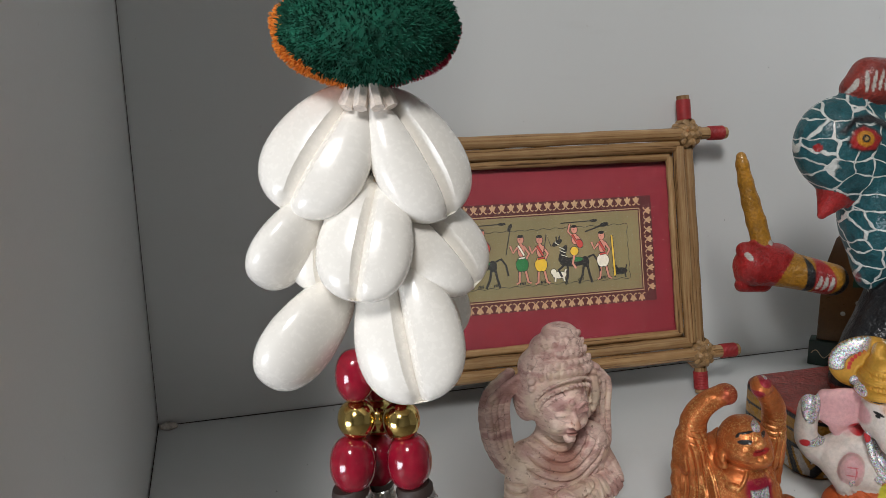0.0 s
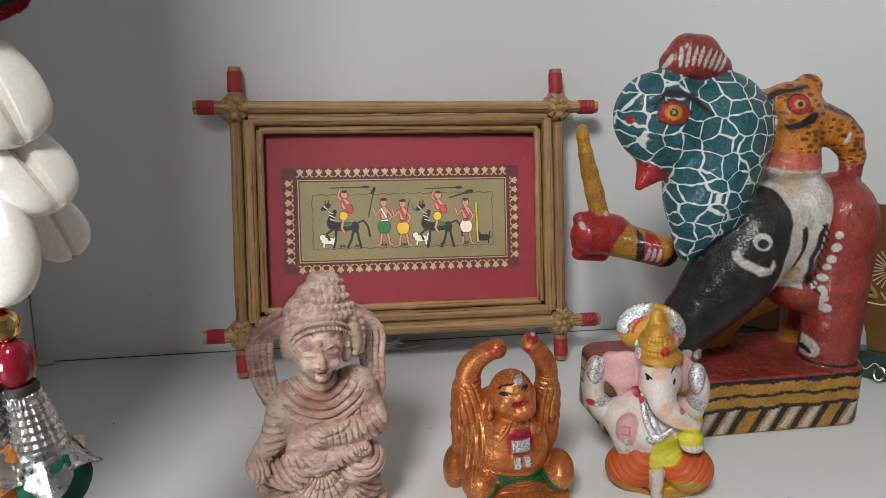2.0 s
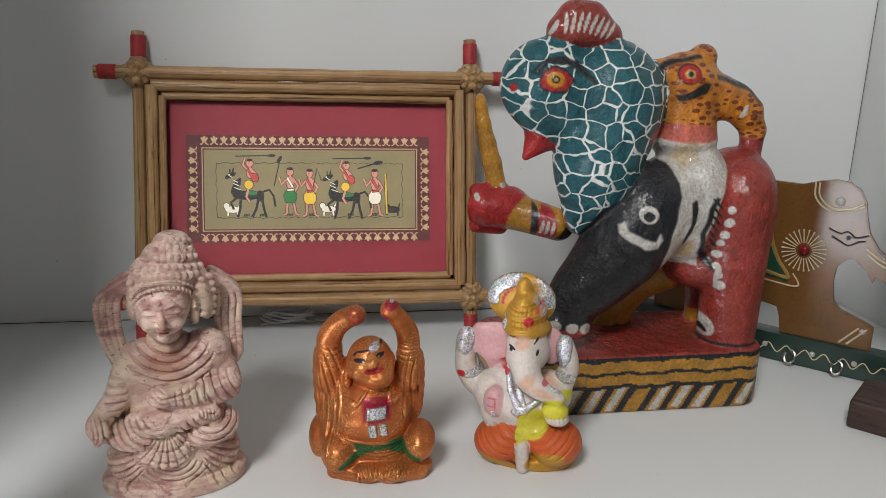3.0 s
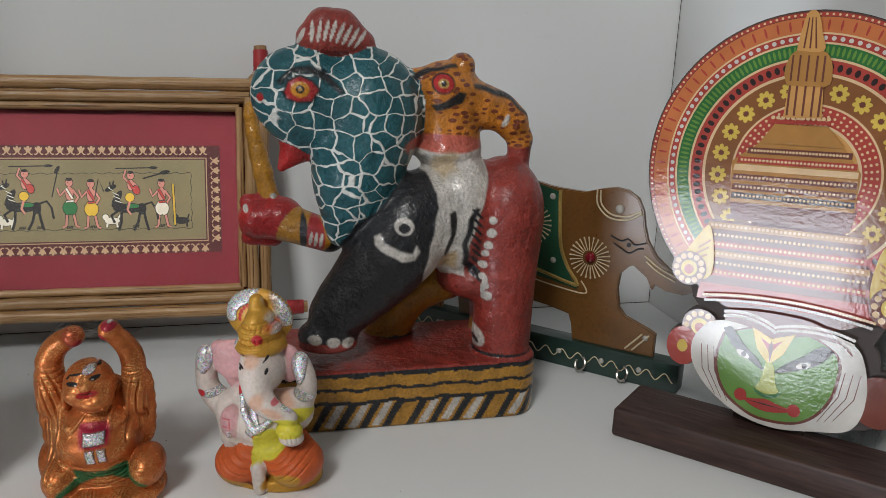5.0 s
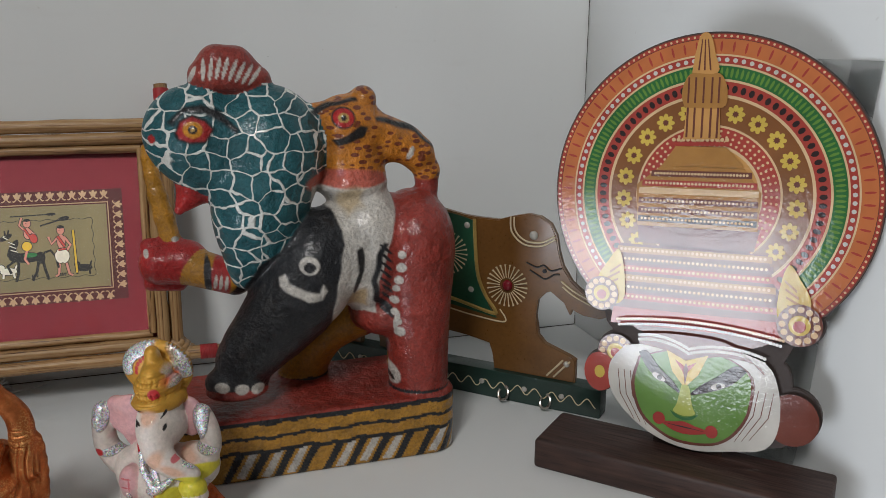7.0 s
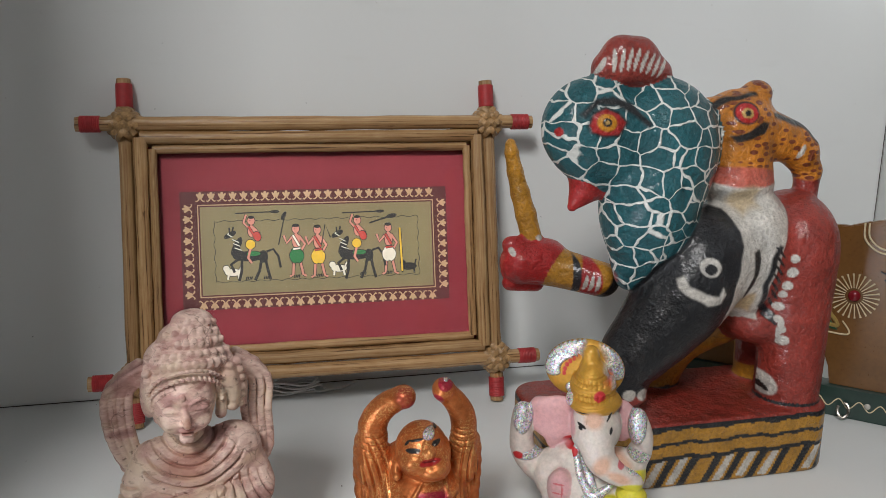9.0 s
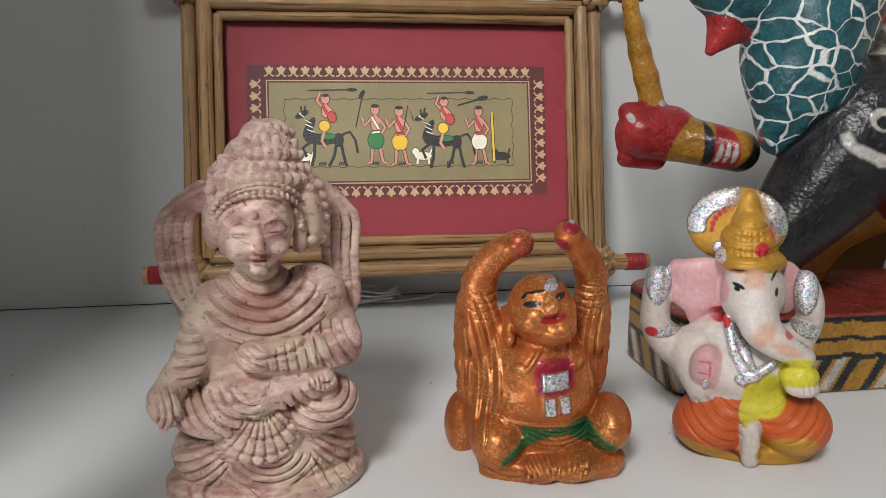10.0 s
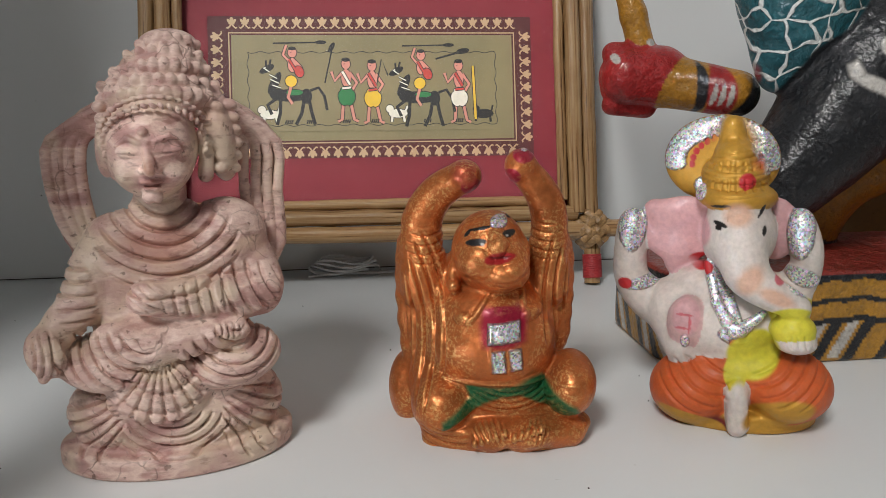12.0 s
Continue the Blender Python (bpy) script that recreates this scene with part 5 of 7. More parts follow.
part("tied_threads", bm, CORD, tassel, "cream tied threads")


def pompom(cx, cy, cz, rx, ry, rz, seed=3):
    """A clipped wool ball of short tufts in three colours over a soft core."""
    rnd = random.Random(seed)
    bm = bmesh.new()
    bmesh.ops.create_icosphere(bm, subdivisions=4, radius=1)
    for v in bm.verts:
        n = v.co.normalized()
        q = 1 + 0.06 * noise.noise(n * 3.0)
        v.co = Vector((cx + n.x * rx * 0.95 * q, cy + n.y * ry * 0.95 * q, cz + n.z * rz * 0.95 * q))

    def which(n):
        if n.y + 0.55 * abs(n.x) - 0.5 * n.z > 0.33:
            return 1 if n.x < -0.1 else 2
        return 0
    for f in bm.faces:
        c = f.calc_center_median() - Vector((cx, cy, cz))
        f.material_index = which(Vector((c.x / rx, c.y / ry, c.z / rz)).normalized())
    for _ in range(16000):
        n = Vector((rnd.gauss(0, 1), rnd.gauss(0, 1), rnd.gauss(0, 1))).normalized()
        if n.y > 0.55:
            continue
        q = 1 + 0.06 * noise.noise(n * 3.0)
        base = Vector((cx + n.x * rx * 0.93 * q, cy + n.y * ry * 0.93 * q, cz + n.z * rz * 0.93 * q))
        out = (n + Vector((rnd.uniform(-1, 1), rnd.uniform(-1, 1), rnd.uniform(-1, 1))) * 0.45).normalized()
        side = out.cross(Vector((rnd.uniform(-1, 1), rnd.uniform(-1, 1), rnd.uniform(-1, 1)))).normalized()
        ln, w = rnd.uniform(0.0005, 0.0014), rnd.uniform(0.00010, 0.00022)
        v = [bm.verts.new(base + side * w), bm.verts.new(base - side * w), bm.verts.new(base + out * ln - side * w * 0.7), bm.verts.new(base + out * ln + side * w * 0.7)]
        bm.faces.new(v).material_index = which(n)
    return part("pompom", bm, [FUZZ_GREEN, FUZZ_ORANGE, FUZZ_CRIMSON], tassel, "dark green wool pompom edged with orange and crimson")


pompom(TX + 0.0006, TY, 0.2085, 0.0187, 0.0165, 0.0112)
bm = lathe([(0.0012, -0.0105), (0.009, -0.0108), (0.0155, -0.0085), (0.0192, -0.003), (0.0192, 0.003), (0.0155, 0.0085), (0.009, 0.0108), (0.0012, 0.0105)], 40, at=(TX + 0.0005, TY, 0.2302))
part("painted_bead", bm, RED_WOODBEAD, tassel, "large red lacquered oval bead")
bm = bmesh.new()
bmesh.ops.create_uvsphere(bm, u_segments=24, v_segments=12, radius=1)
for v in bm.verts:
    v.co = Vector((TX + 0.0005 + v.co.x * 0.0085, TY - 0.0165 + v.co.y * 0.0022, 0.2258 + v.co.z * 0.0038))
part("painted_patch", bm, CREAM_PAINT, tassel, "cream painted patch")


def bead(x, y, z, rx, rz, mat, name):
    prof = [(rx * max(0.12, math.sin(math.pi * i / 16) ** 0.8), -rz * math.cos(math.pi * i / 16)) for i in range(17)]
    part(name, lathe(prof, 20, at=(x, y, z)), mat, tassel)


STRANDS = ((-84.3, -298, -86.0, 0), (-74.8, -299, -72.6, 1), (-78.5, -290, -79.0, 2))
for x0, y0, x1, k in STRANDS:
    up = -4 if k == 2 else 0
    bead(x0 * mm, y0 * mm, (138.2 + up) * mm, 0.0042, 0.0058, GLASS_RED, "red_bead")
    bead(x0 * mm, y0 * mm, (128.4 + up - (1.2 if k == 1 else 0)) * mm, 0.0041, 0.0041, GOLD_BEAD, "gold_bead")
    bead((x0 * 0.3 + x1 * 0.7) * mm, y0 * mm, (118.0 + up - (0.6 if k == 1 else 0)) * mm, 0.0050, 0.0064, GLASS_RED, "red_bead")


def cap(x, y, z, tilt, ball, seed):
    """Crimped silver foil cap with a ruffled, chipped rim over a wool ball."""
    rnd = random.Random(seed)
    bm = bmesh.new()
    sides, steps = 48, 22
    rings = []
    for i in range(steps + 1):
        t = i / steps
        r = 0.0036 + 0.0044 * t ** 0.8 + 0.0042 * max(0, t - 0.7) / 0.3 * t
        zz = -0.0235 * t
        ring_v = []
        for k in range(sides):
            a = 2 * math.pi * k / sides
            rib = 0.00022 * (1 if (i + 0) % 2 else -1) + 0.00014 * math.cos(a * 24)
            ruf = max(0, t - 0.72) / 0.28
            rr = r + rib + ruf * 0.0018 * math.sin(a * 5 + seed) + ruf * 0.0006 * math.sin(a * 13)
            ring_v.append(bm.verts.new((rr * math.cos(a), rr * math.sin(a), zz + ruf * 0.0022 * math.sin(a * 4 + 1.7 * seed))))
        rings.append(ring_v)
    for a, b in zip(rings, rings[1:]):
        for k in range(sides):
            bm.faces.new((a[k], a[(k + 1) % sides], b[(k + 1) % sides], b[k]))
    bmesh.ops.solidify(bm, geom=bm.faces[:], thickness=0.0004)
    ob = part("silver_cap", bm, SILVER_CAP, tassel, "crimped silver cap with a ruffled rim")
    ob.matrix_local = Matrix.Translation((x, y, z)) @ pose(0, 0, 0, 0, tilt, 0)
    neck = part("neck_ring", lathe([(0.0030, -0.001), (0.0040, -0.001), (0.0042, 0.0005), (0.0036, 0.0016), (0.0028, 0.0016)], 20), EDGE, ob)
    bm = bmesh.new()
    bmesh.ops.create_icosphere(bm, subdivisions=4, radius=1)
    for v in bm.verts:
        n = v.co.normalized()
        q = 1 + 0.05 * noise.noise(n * 5.0 + Vector((seed, 0, 0)))
        v.co = Vector((n.x * 0.0098 * q, n.y * 0.0098 * q, -0.0245 + n.z * 0.0105 * q))
    part("wool_ball", bm, ball, ob, "felted wool ball")


cap(-0.0862, -0.298, 0.1115, -14, FUZZ_ORANGE, 1)
cap(-0.0722, -0.299, 0.1103, -10, FUZZ_GREEN, 2)
cap(-0.0792, -0.2895, 0.1085, 4, FUZZ_CRIMSON, 3)

# ---- loose bits on the shelf ----
rnd = random.Random(11)
for k in range(4):
    pts = []
    for i in range(40):
        a = i / 39 * (5.4 + k * 0.4)
        pts.append((0.052 + 0.017 * math.cos(a + k) * (1 - 0.08 * k), -0.011 + 0.0065 * math.sin(a + k), 0.0012 + 0.0016 * k + 0.002 * math.sin(a * 1.5 + k) ** 2))
    if k == 0:
        wire = empty("wire_coil", None, label="loose coil of thin white wire behind the picture", category="wire")
    part("wire_turn", tube(pts, 0.0006, 6), WIRE_WHITE, wire)
bm = tube([(0.088, -0.004, 0.001), (0.080, -0.012, 0.0012), (0.066, -0.016, 0.0012), (0.05, -0.014, 0.0012), (0.035, -0.018, 0.001)], 0.0006, 6)
part("wire_end", bm, WIRE_WHITE, wire)
bm = tube([(0.4335, -0.262, 0.0009), (0.441, -0.2655, 0.0009), (0.447, -0.2735, 0.0012), (0.452, -0.283, 0.001)], 0.0007, 6)
tagged(part("wire_scrap", bm, INK), "thin dark wire scrap lying by the wooden base", "wire")
bm = bmesh.new()
bmesh.ops.create_icosphere(bm, subdivisions=3, radius=1)
for v in bm.verts:
    n = v.co.copy()
    v.co = Vector((XL + 0.006 + n.x * 0.0048 * (1 + 0.3 * noise.noise(n * 3)), -0.0042 + n.y * 0.0036, max(0.0001, 0.0012 + n.z * 0.0022 * (1 + 0.3 * noise.noise(n * 4)))))
tagged(part("glue_blob", bm, surface("old_glue", (0.60, 0.56, 0.50), 0.4, spread=0.2, scale=300)), "dried glue blob in the shelf corner", "glue")
bm = bmesh.new()
for k in range(26):
    x, y = rnd.uniform(XL + 0.01, XR - 0.02), -rnd.uniform(0.003, 0.27)
    r = rnd.uniform(0.00012, 0.0003)
    tube([(x, y, 0.0001), (x + r * rnd.uniform(-1, 1), y + r, 0.0002)], r, 5, bm)
for k in range(16):
    x, z = rnd.uniform(XL + 0.01, XR - 0.02), rnd.uniform(0.03, 0.26)
    r = rnd.uniform(0.00012, 0.0003)
    tube([(x, -0.0002, z), (x + r, -0.0003, z + r * 0.6)], r, 5, bm)
tagged(part("dust_specks", bm, EDGE), "dark dust specks on the white boards", "dust", kind="stuff")
part_rim = bmesh.new()
box(XL, -0.0004, 0.0, XR, 0.0, 0.00035, bm=part_rim)
box(XL, -0.0003, 0.0004, XL + 0.0003, 0.0, TOP, bm=part_rim)
box(XR - 0.0003, -0.0003, 0.0007, XR, 0.0, TOP, bm=part_rim)
box(XL, YF, 0.0, XL + 0.0003, -0.0004, 0.0003, bm=part_rim)
structure("trim", part_rim, EDGE, "thin dark joint lines between the white boards", "joint")


# ---- carved and painted figures ----
def hue(r, g, b, metal=0.0, net=0.0, spots=0.0, glitter=0.0):
    return (r, g, b, metal, net, spots, glitter)


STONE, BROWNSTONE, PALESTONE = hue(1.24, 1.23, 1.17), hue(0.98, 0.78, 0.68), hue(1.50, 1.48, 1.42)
GOLD = hue(0.60, 0.175, 0.05, 0.6)
GOLDRED = hue(0.46, 0.075, 0.04, 0.55)
CRIMSON = hue(0.36, 0.012, 0.04, 0.2)
LIP = hue(0.40, 0.02, 0.02)
DARKRED = hue(0.16, 0.012, 0.012)
BLACK = hue(0.015, 0.014, 0.014)
WHITE = hue(0.66, 0.63, 0.58)
SILVER = hue(0.62, 0.62, 0.65, 0.7, 0, 0, 1.0)
GREEN = hue(0.012, 0.13, 0.045, 0.2)


def stone_figure():
    s = Sculpt((-36, -26, -1), (36, 26, 112), 0.32)
    s.brushed = True
    s.slab(0, 0, 28.5, 19.5, 0, 5.5, STONE)
    s.ball(0, 1, 12, 26, 17.5, 13, STONE, 3, 0)
    s.ball(-14.9, -6.0, 26.6, 12.2, 13.0, 6.4, STONE, 3, -8)
    s.ball(12.8, -6.0, 25.1, 13.0, 13.0, 7.1, STONE, 3, 8)
    s.ball(-4.1, -13.4, 20.6, 11.8, 5.6, 9.0, STONE, 1, 0)
    s.limb([(-13.9, -14.0, 34.5, 4.0), (-11.7, -14.7, 33.8, 3.9), (-8.7, -15.6, 33.0, 3.9), (-4.6, -16.0, 32.5, 3.8), (1.7, -15.5, 33.0, 3.6), (8.9, -14.7, 33.8, 3.3), (14.2, -14.0, 34.5, 3.1)], STONE, 2)
    s.ball(0.5, 1.0, 46.7, 17.0, 12.0, 16.6, STONE, 3, 0)
    s.ball(0.6, -3.0, 35.0, 17.6, 13.0, 8.0, STONE, 3, 0)
    s.ball(-13.3, -1.0, 42.4, 7.3, 9.0, 8.4, STONE, 3, 0)
    s.ball(-10.6, 0.0, 52.2, 8.9, 9.0, 9.9, STONE, 3, 20)
    s.ball(13.8, 0.0, 53.1, 10.3, 9.0, 11.4, STONE, 3, -20)
    s.limb([(-16.4, -2.0, 51.4, 4.9), (-17.0, -3.1, 49.2, 4.9), (-17.9, -4.6, 46.1, 4.8), (-19.2, -6.0, 43.2, 4.7), (-21.5, -7.2, 40.4, 4.3), (-24.2, -8.3, 38.0, 3.9), (-26.0, -9.0, 36.3, 3.6)], STONE, 2)
    s.ball(-27.9, -12.0, 32.3, 4.4, 6.0, 5.9, STONE, 2, 15)
    s.limb([(-27.6, -15.0, 32.2, 1.4), (-28.5, -15.0, 27.2, 1.2)], STONE, 1)
    s.limb([(19.9, -1.0, 48.5, 5.7), (20.7, -2.6, 46.1, 5.5), (21.7, -4.8, 42.9, 5.2), (21.0, -7.0, 40.9, 4.9), (17.3, -9.2, 40.8, 4.6), (12.4, -11.3, 41.7, 4.3), (7.8, -13.0, 42.5, 4.1), (3.6, -14.1, 42.9, 3.9), (-0.2, -14.6, 43.3, 3.7), (-2.9, -15.0, 43.5, 3.6)], STONE, 2)
    s.ball(-5.2, -16.0, 44.0, 4.7, 5.0, 3.6, STONE, 2, 0)
    s.limb([(-0.6, 0.0, 66.9, 6.1), (-1.2, 0.0, 58.5, 6.9)], STONE, 3)
    s.ball(-1.9, -4.6, 78.0, 10.6, 12.2, 11.4, STONE, 2, 0)
    s.ball(-2.0, -6.5, 72.2, 7.8, 8.8, 5.6, STONE, 2.5, 0)
    # brows, lids, nose, lips, chin and the mark on the brow
    s.limb([(-9.4, -13.7, 78.9, 0.5), (-7.0, -15.6, 80.8, 0.6), (-4.3, -16.5, 79.5, 0.5)], STONE, 0.5)
    s.limb([(-0.9, -16.7, 79.7, 0.5), (2.0, -15.9, 81.1, 0.6), (5.0, -14.1, 79.3, 0.5)], STONE, 0.5)
    s.ball(-6.7, -14.6, 77.4, 2.9, 1.7, 1.35, STONE, 0.3, -6)
    s.ball(1.7, -15.0, 77.6, 3.1, 1.7, 1.35, STONE, 0.3, 6)
    s.limb([(-2.9, -16.1, 79.2, 0.8), (-2.7, -17.6, 75.6, 1.15), (-2.5, -18.3, 73.7, 1.45)], STONE, 0.7)
    s.ball(-4.1, -16.4, 73.4, 1.0, 1.2, 0.85, STONE, 0.4, 0)
    s.ball(-0.9, -16.4, 73.4, 1.0, 1.2, 0.85, STONE, 0.4, 0)
    s.ball(-2.2, -15.4, 70.7, 2.7, 1.3, 0.65, STONE, 0.3, 0)
    s.ball(-2.2, -15.1, 69.3, 2.1, 1.3, 0.75, STONE, 0.3, 0)
    s.ball(-2.3, -13.6, 67.1, 2.4, 2.0, 1.6, STONE, 1.2, 0)
    s.ball(-7.3, -12.3, 72.8, 2.6, 2.6, 2.8, STONE, 2.0, 0)
    s.ball(3.0, -12.3, 72.8, 2.6, 2.6, 2.8, STONE, 2.0, 0)
    s.ball(-3.5, -16.4, 82.2, 1.15, 0.9, 1.15, BROWNSTONE, 0.3, 0)
    # hair: three masses dressed with rows of carved leaves, a plain band and a twisted one
    hair = ((0.9, 2.6, 88.8, 13.7, 12.6, 8.4), (2.3, 3.0, 95.4, 10.2, 10.2, 5.9), (3.5, 3.0, 101.0, 6.9, 6.8, 3.9))
    for hx, hy, hz, ax, ay, az in hair:
        s.ball(hx, hy, hz, ax, ay, az, STONE, 1.2, 0)
    for m, dz, n, reach in ((0, 1.4, 12, 0.93), (0, 4.2, 11, 0.90), (0, 6.6, 8, 0.70), (1, 1.2, 9, 0.90), (1, 4.0, 7, 0.75), (2, -0.6, 8, 0.95), (2, 1.6, 7, 0.90)):
        hx, hy, hz, ax, ay, az = hair[m]
        for i in range(n):
            q = (2 * i / (n - 1) - 1) * reach
            drop = dz - 2.2 * q * q
            depth = math.sqrt(max(0.03, 1 - q * q - (drop / az) ** 2))
            s.ball(hx + q * ax, hy - ay * depth, hz + drop, 1.3 if m else 1.5, 0.8, 1.6 if m == 2 else 1.9, STONE, 0.25, -38 * q)
    for i in range(23):
        a = radians(-12 + i * 204 / 22)
        x, z = -0.9 + 11.3 * math.cos(a), 78.6 + 9.0 * math.sin(a)
        y = -3.6 - 11.2 * math.sqrt(max(0.02, 1 - ((x + 1.2) / 12.4) ** 2))
        s.ball(x, y, z, 1.05, 0.9, 0.62, STONE, 0.2, math.degrees(a) + 50)
        s.ball(x * 1.05, y + 1.6, z + 1.9, 1.1, 0.8, 0.7, STONE, 0.5, 0)
    s.ball(-11.0, 2.0, 79.6, 3.4, 8.0, 9.6, STONE, 2, -8)
    s.ball(13.9, 2.0, 79.6, 4.4, 9.0, 11.6, STONE, 2, 8)
    for i in range(6):
        s.ball(-12.6 + 0.35 * i, -3.6, 87.2 - 2.7 * i, 1.7, 1.6, 1.35, STONE, 0.25, 25)
        s.ball(13.4 + 0.9 * math.sin(i * 0.6), -4.6, 86.6 - 2.9 * i, 2.0, 1.7, 1.45, STONE, 0.25, -25)
        s.ball(16.7 + 0.9 * math.sin(i * 0.6), -2.2, 87.0 - 3.0 * i, 1.9, 1.7, 1.45, STONE, 0.25, -25)
    s.limb([(9.6, -5.2, 80.0, 1.5), (10.4, -5.6, 75.4, 1.7), (10.0, -5.8, 70.8, 1.9)], STONE, 0.2)
    s.limb([(-10.2, -4.6, 79.6, 1.2), (-10.4, -4.8, 75.6, 1.3), (-9.9, -5.2, 71.6, 1.5)], STONE, 0.2)
    s.limb([(-12.9, 5.0, 86.0, 1.3), (-16.4, 5.0, 84.3, 1.3), (-21.0, 5.1, 81.8, 1.3), (-24.4, 5.0, 79.2, 1.3), (-25.7, 4.7, 76.5, 1.3), (-25.8, 4.4, 73.7, 1.3), (-25.6, 4.0, 70.7, 1.3), (-25.2, 3.7, 67.2, 1.3), (-24.5, 3.4, 63.7, 1.3), (-23.6, 3.0, 60.4, 1.3), (-22.2, 2.3, 57.3, 1.3), (-20.5, 1.5, 54.5, 1.3), (-19.4, 1.0, 52.6, 1.3)], STONE, 0.2)
    s.limb([(18.2, 6.0, 85.4, 1.3), (21.3, 6.0, 83.3, 1.3), (25.5, 6.1, 80.4, 1.3), (28.6, 6.0, 77.0, 1.3), (29.2, 5.7, 73.2, 1.3), (28.7, 5.4, 69.1, 1.3), (28.2, 5.0, 64.9, 1.3), (28.4, 4.7, 60.1, 1.3), (28.6, 4.4, 55.3, 1.3), (28.3, 4.0, 51.4, 1.4), (26.9, 3.3, 48.7, 1.3), (25.1, 2.5, 46.9, 1.3), (23.9, 2.0, 45.8, 1.3)], STONE, 0.2)
    s.limb([(-12.3, 5.0, 85.0, 1.3), (-15.2, 5.0, 83.5, 1.3), (-19.1, 5.1, 81.5, 1.3), (-22.0, 5.0, 79.1, 1.3), (-23.1, 4.7, 76.5, 1.3), (-23.3, 4.4, 73.6, 1.3), (-23.1, 4.0, 70.6, 1.3), (-22.8, 3.7, 67.1, 1.3), (-22.2, 3.4, 63.6, 1.3), (-21.4, 3.0, 60.3, 1.3), (-20.1, 2.3, 57.1, 1.3), (-18.7, 1.5, 54.4, 1.3), (-17.6, 1.0, 52.5, 1.3)], STONE, 0.2)
    s.limb([(17.6, 6.0, 84.0, 1.3), (20.0, 6.0, 82.4, 1.3), (23.3, 6.1, 80.0, 1.3), (25.7, 6.0, 77.1, 1.3), (26.2, 5.7, 73.4, 1.3), (25.7, 5.4, 69.3, 1.3), (25.4, 5.0, 65.0, 1.3), (25.7, 4.7, 60.2, 1.3), (26.0, 4.4, 55.5, 1.3), (26.0, 4.0, 51.5, 1.3), (24.8, 3.3, 48.8, 1.3), (23.3, 2.5, 47.1, 1.3), (22.2, 2.0, 45.9, 1.3)], STONE, 0.2)
    s.limb([(-11.6, 5.0, 83.9, 1.3), (-14.0, 5.0, 82.7, 1.3), (-17.1, 5.1, 81.1, 1.3), (-19.5, 5.0, 79.1, 1.3), (-20.5, 4.7, 76.5, 1.3), (-20.7, 4.4, 73.6, 1.3), (-20.7, 4.0, 70.5, 1.3), (-20.4, 3.7, 67.0, 1.3), (-19.9, 3.4, 63.4, 1.3), (-19.2, 3.0, 60.1, 1.3), (-18.0, 2.3, 57.0, 1.3), (-16.8, 1.5, 54.2, 1.3), (-15.9, 1.0, 52.3, 1.3)], STONE, 0.2)
    s.limb([(17.0, 6.0, 82.6, 1.3), (18.8, 6.0, 81.4, 1.3), (21.2, 6.1, 79.7, 1.3), (22.9, 6.0, 77.2, 1.3), (23.2, 5.7, 73.6, 1.3), (22.8, 5.4, 69.4, 1.3), (22.5, 5.0, 65.1, 1.3), (23.0, 4.7, 60.4, 1.3), (23.5, 4.4, 55.6, 1.3), (23.7, 4.0, 51.7, 1.3), (22.8, 3.3, 49.0, 1.3), (21.4, 2.5, 47.2, 1.3), (20.5, 2.0, 46.1, 1.3)], STONE, 0.2)
    s.limb([(-10.9, 5.0, 82.8, 1.3), (-12.8, 5.0, 82.0, 1.3), (-15.2, 5.1, 80.7, 1.3), (-17.1, 5.0, 79.0, 1.3), (-17.9, 4.7, 76.5, 1.3), (-18.2, 4.4, 73.5, 1.3), (-18.2, 4.0, 70.4, 1.3), (-18.0, 3.7, 66.9, 1.3), (-17.5, 3.4, 63.3, 1.3), (-16.9, 3.0, 60.0, 1.3), (-16.0, 2.3, 56.9, 1.3), (-14.9, 1.5, 54.1, 1.3), (-14.1, 1.0, 52.2, 1.3)], STONE, 0.2)
    s.limb([(16.3, 6.0, 81.3, 1.3), (17.5, 6.0, 80.5, 1.3), (19.0, 6.1, 79.3, 1.3), (20.1, 6.0, 77.2, 1.3), (20.2, 5.7, 73.8, 1.3), (19.8, 5.4, 69.6, 1.3), (19.7, 5.0, 65.3, 1.3), (20.3, 4.7, 60.5, 1.3), (21.1, 4.4, 55.8, 1.3), (21.4, 4.0, 51.8, 1.3), (20.7, 3.3, 49.1, 1.3), (19.6, 2.5, 47.3, 1.3), (18.8, 2.0, 46.2, 1.3)], STONE, 0.2)
    s.limb([(-13.7, 10.0, 85.8, 2.1), (-16.1, 10.0, 83.8, 2.4), (-19.2, 10.1, 81.0, 2.8), (-21.7, 10.0, 78.2, 3.1), (-22.8, 9.7, 75.6, 3.3), (-23.2, 9.4, 72.9, 3.5), (-23.3, 9.0, 70.0, 3.6), (-22.9, 8.7, 66.5, 3.7), (-22.2, 8.5, 62.8, 3.8), (-21.2, 8.0, 59.4, 3.8), (-19.9, 7.0, 56.2, 3.8), (-18.4, 5.8, 53.5, 3.7), (-17.3, 5.0, 51.6, 3.6)], STONE, 1.0)
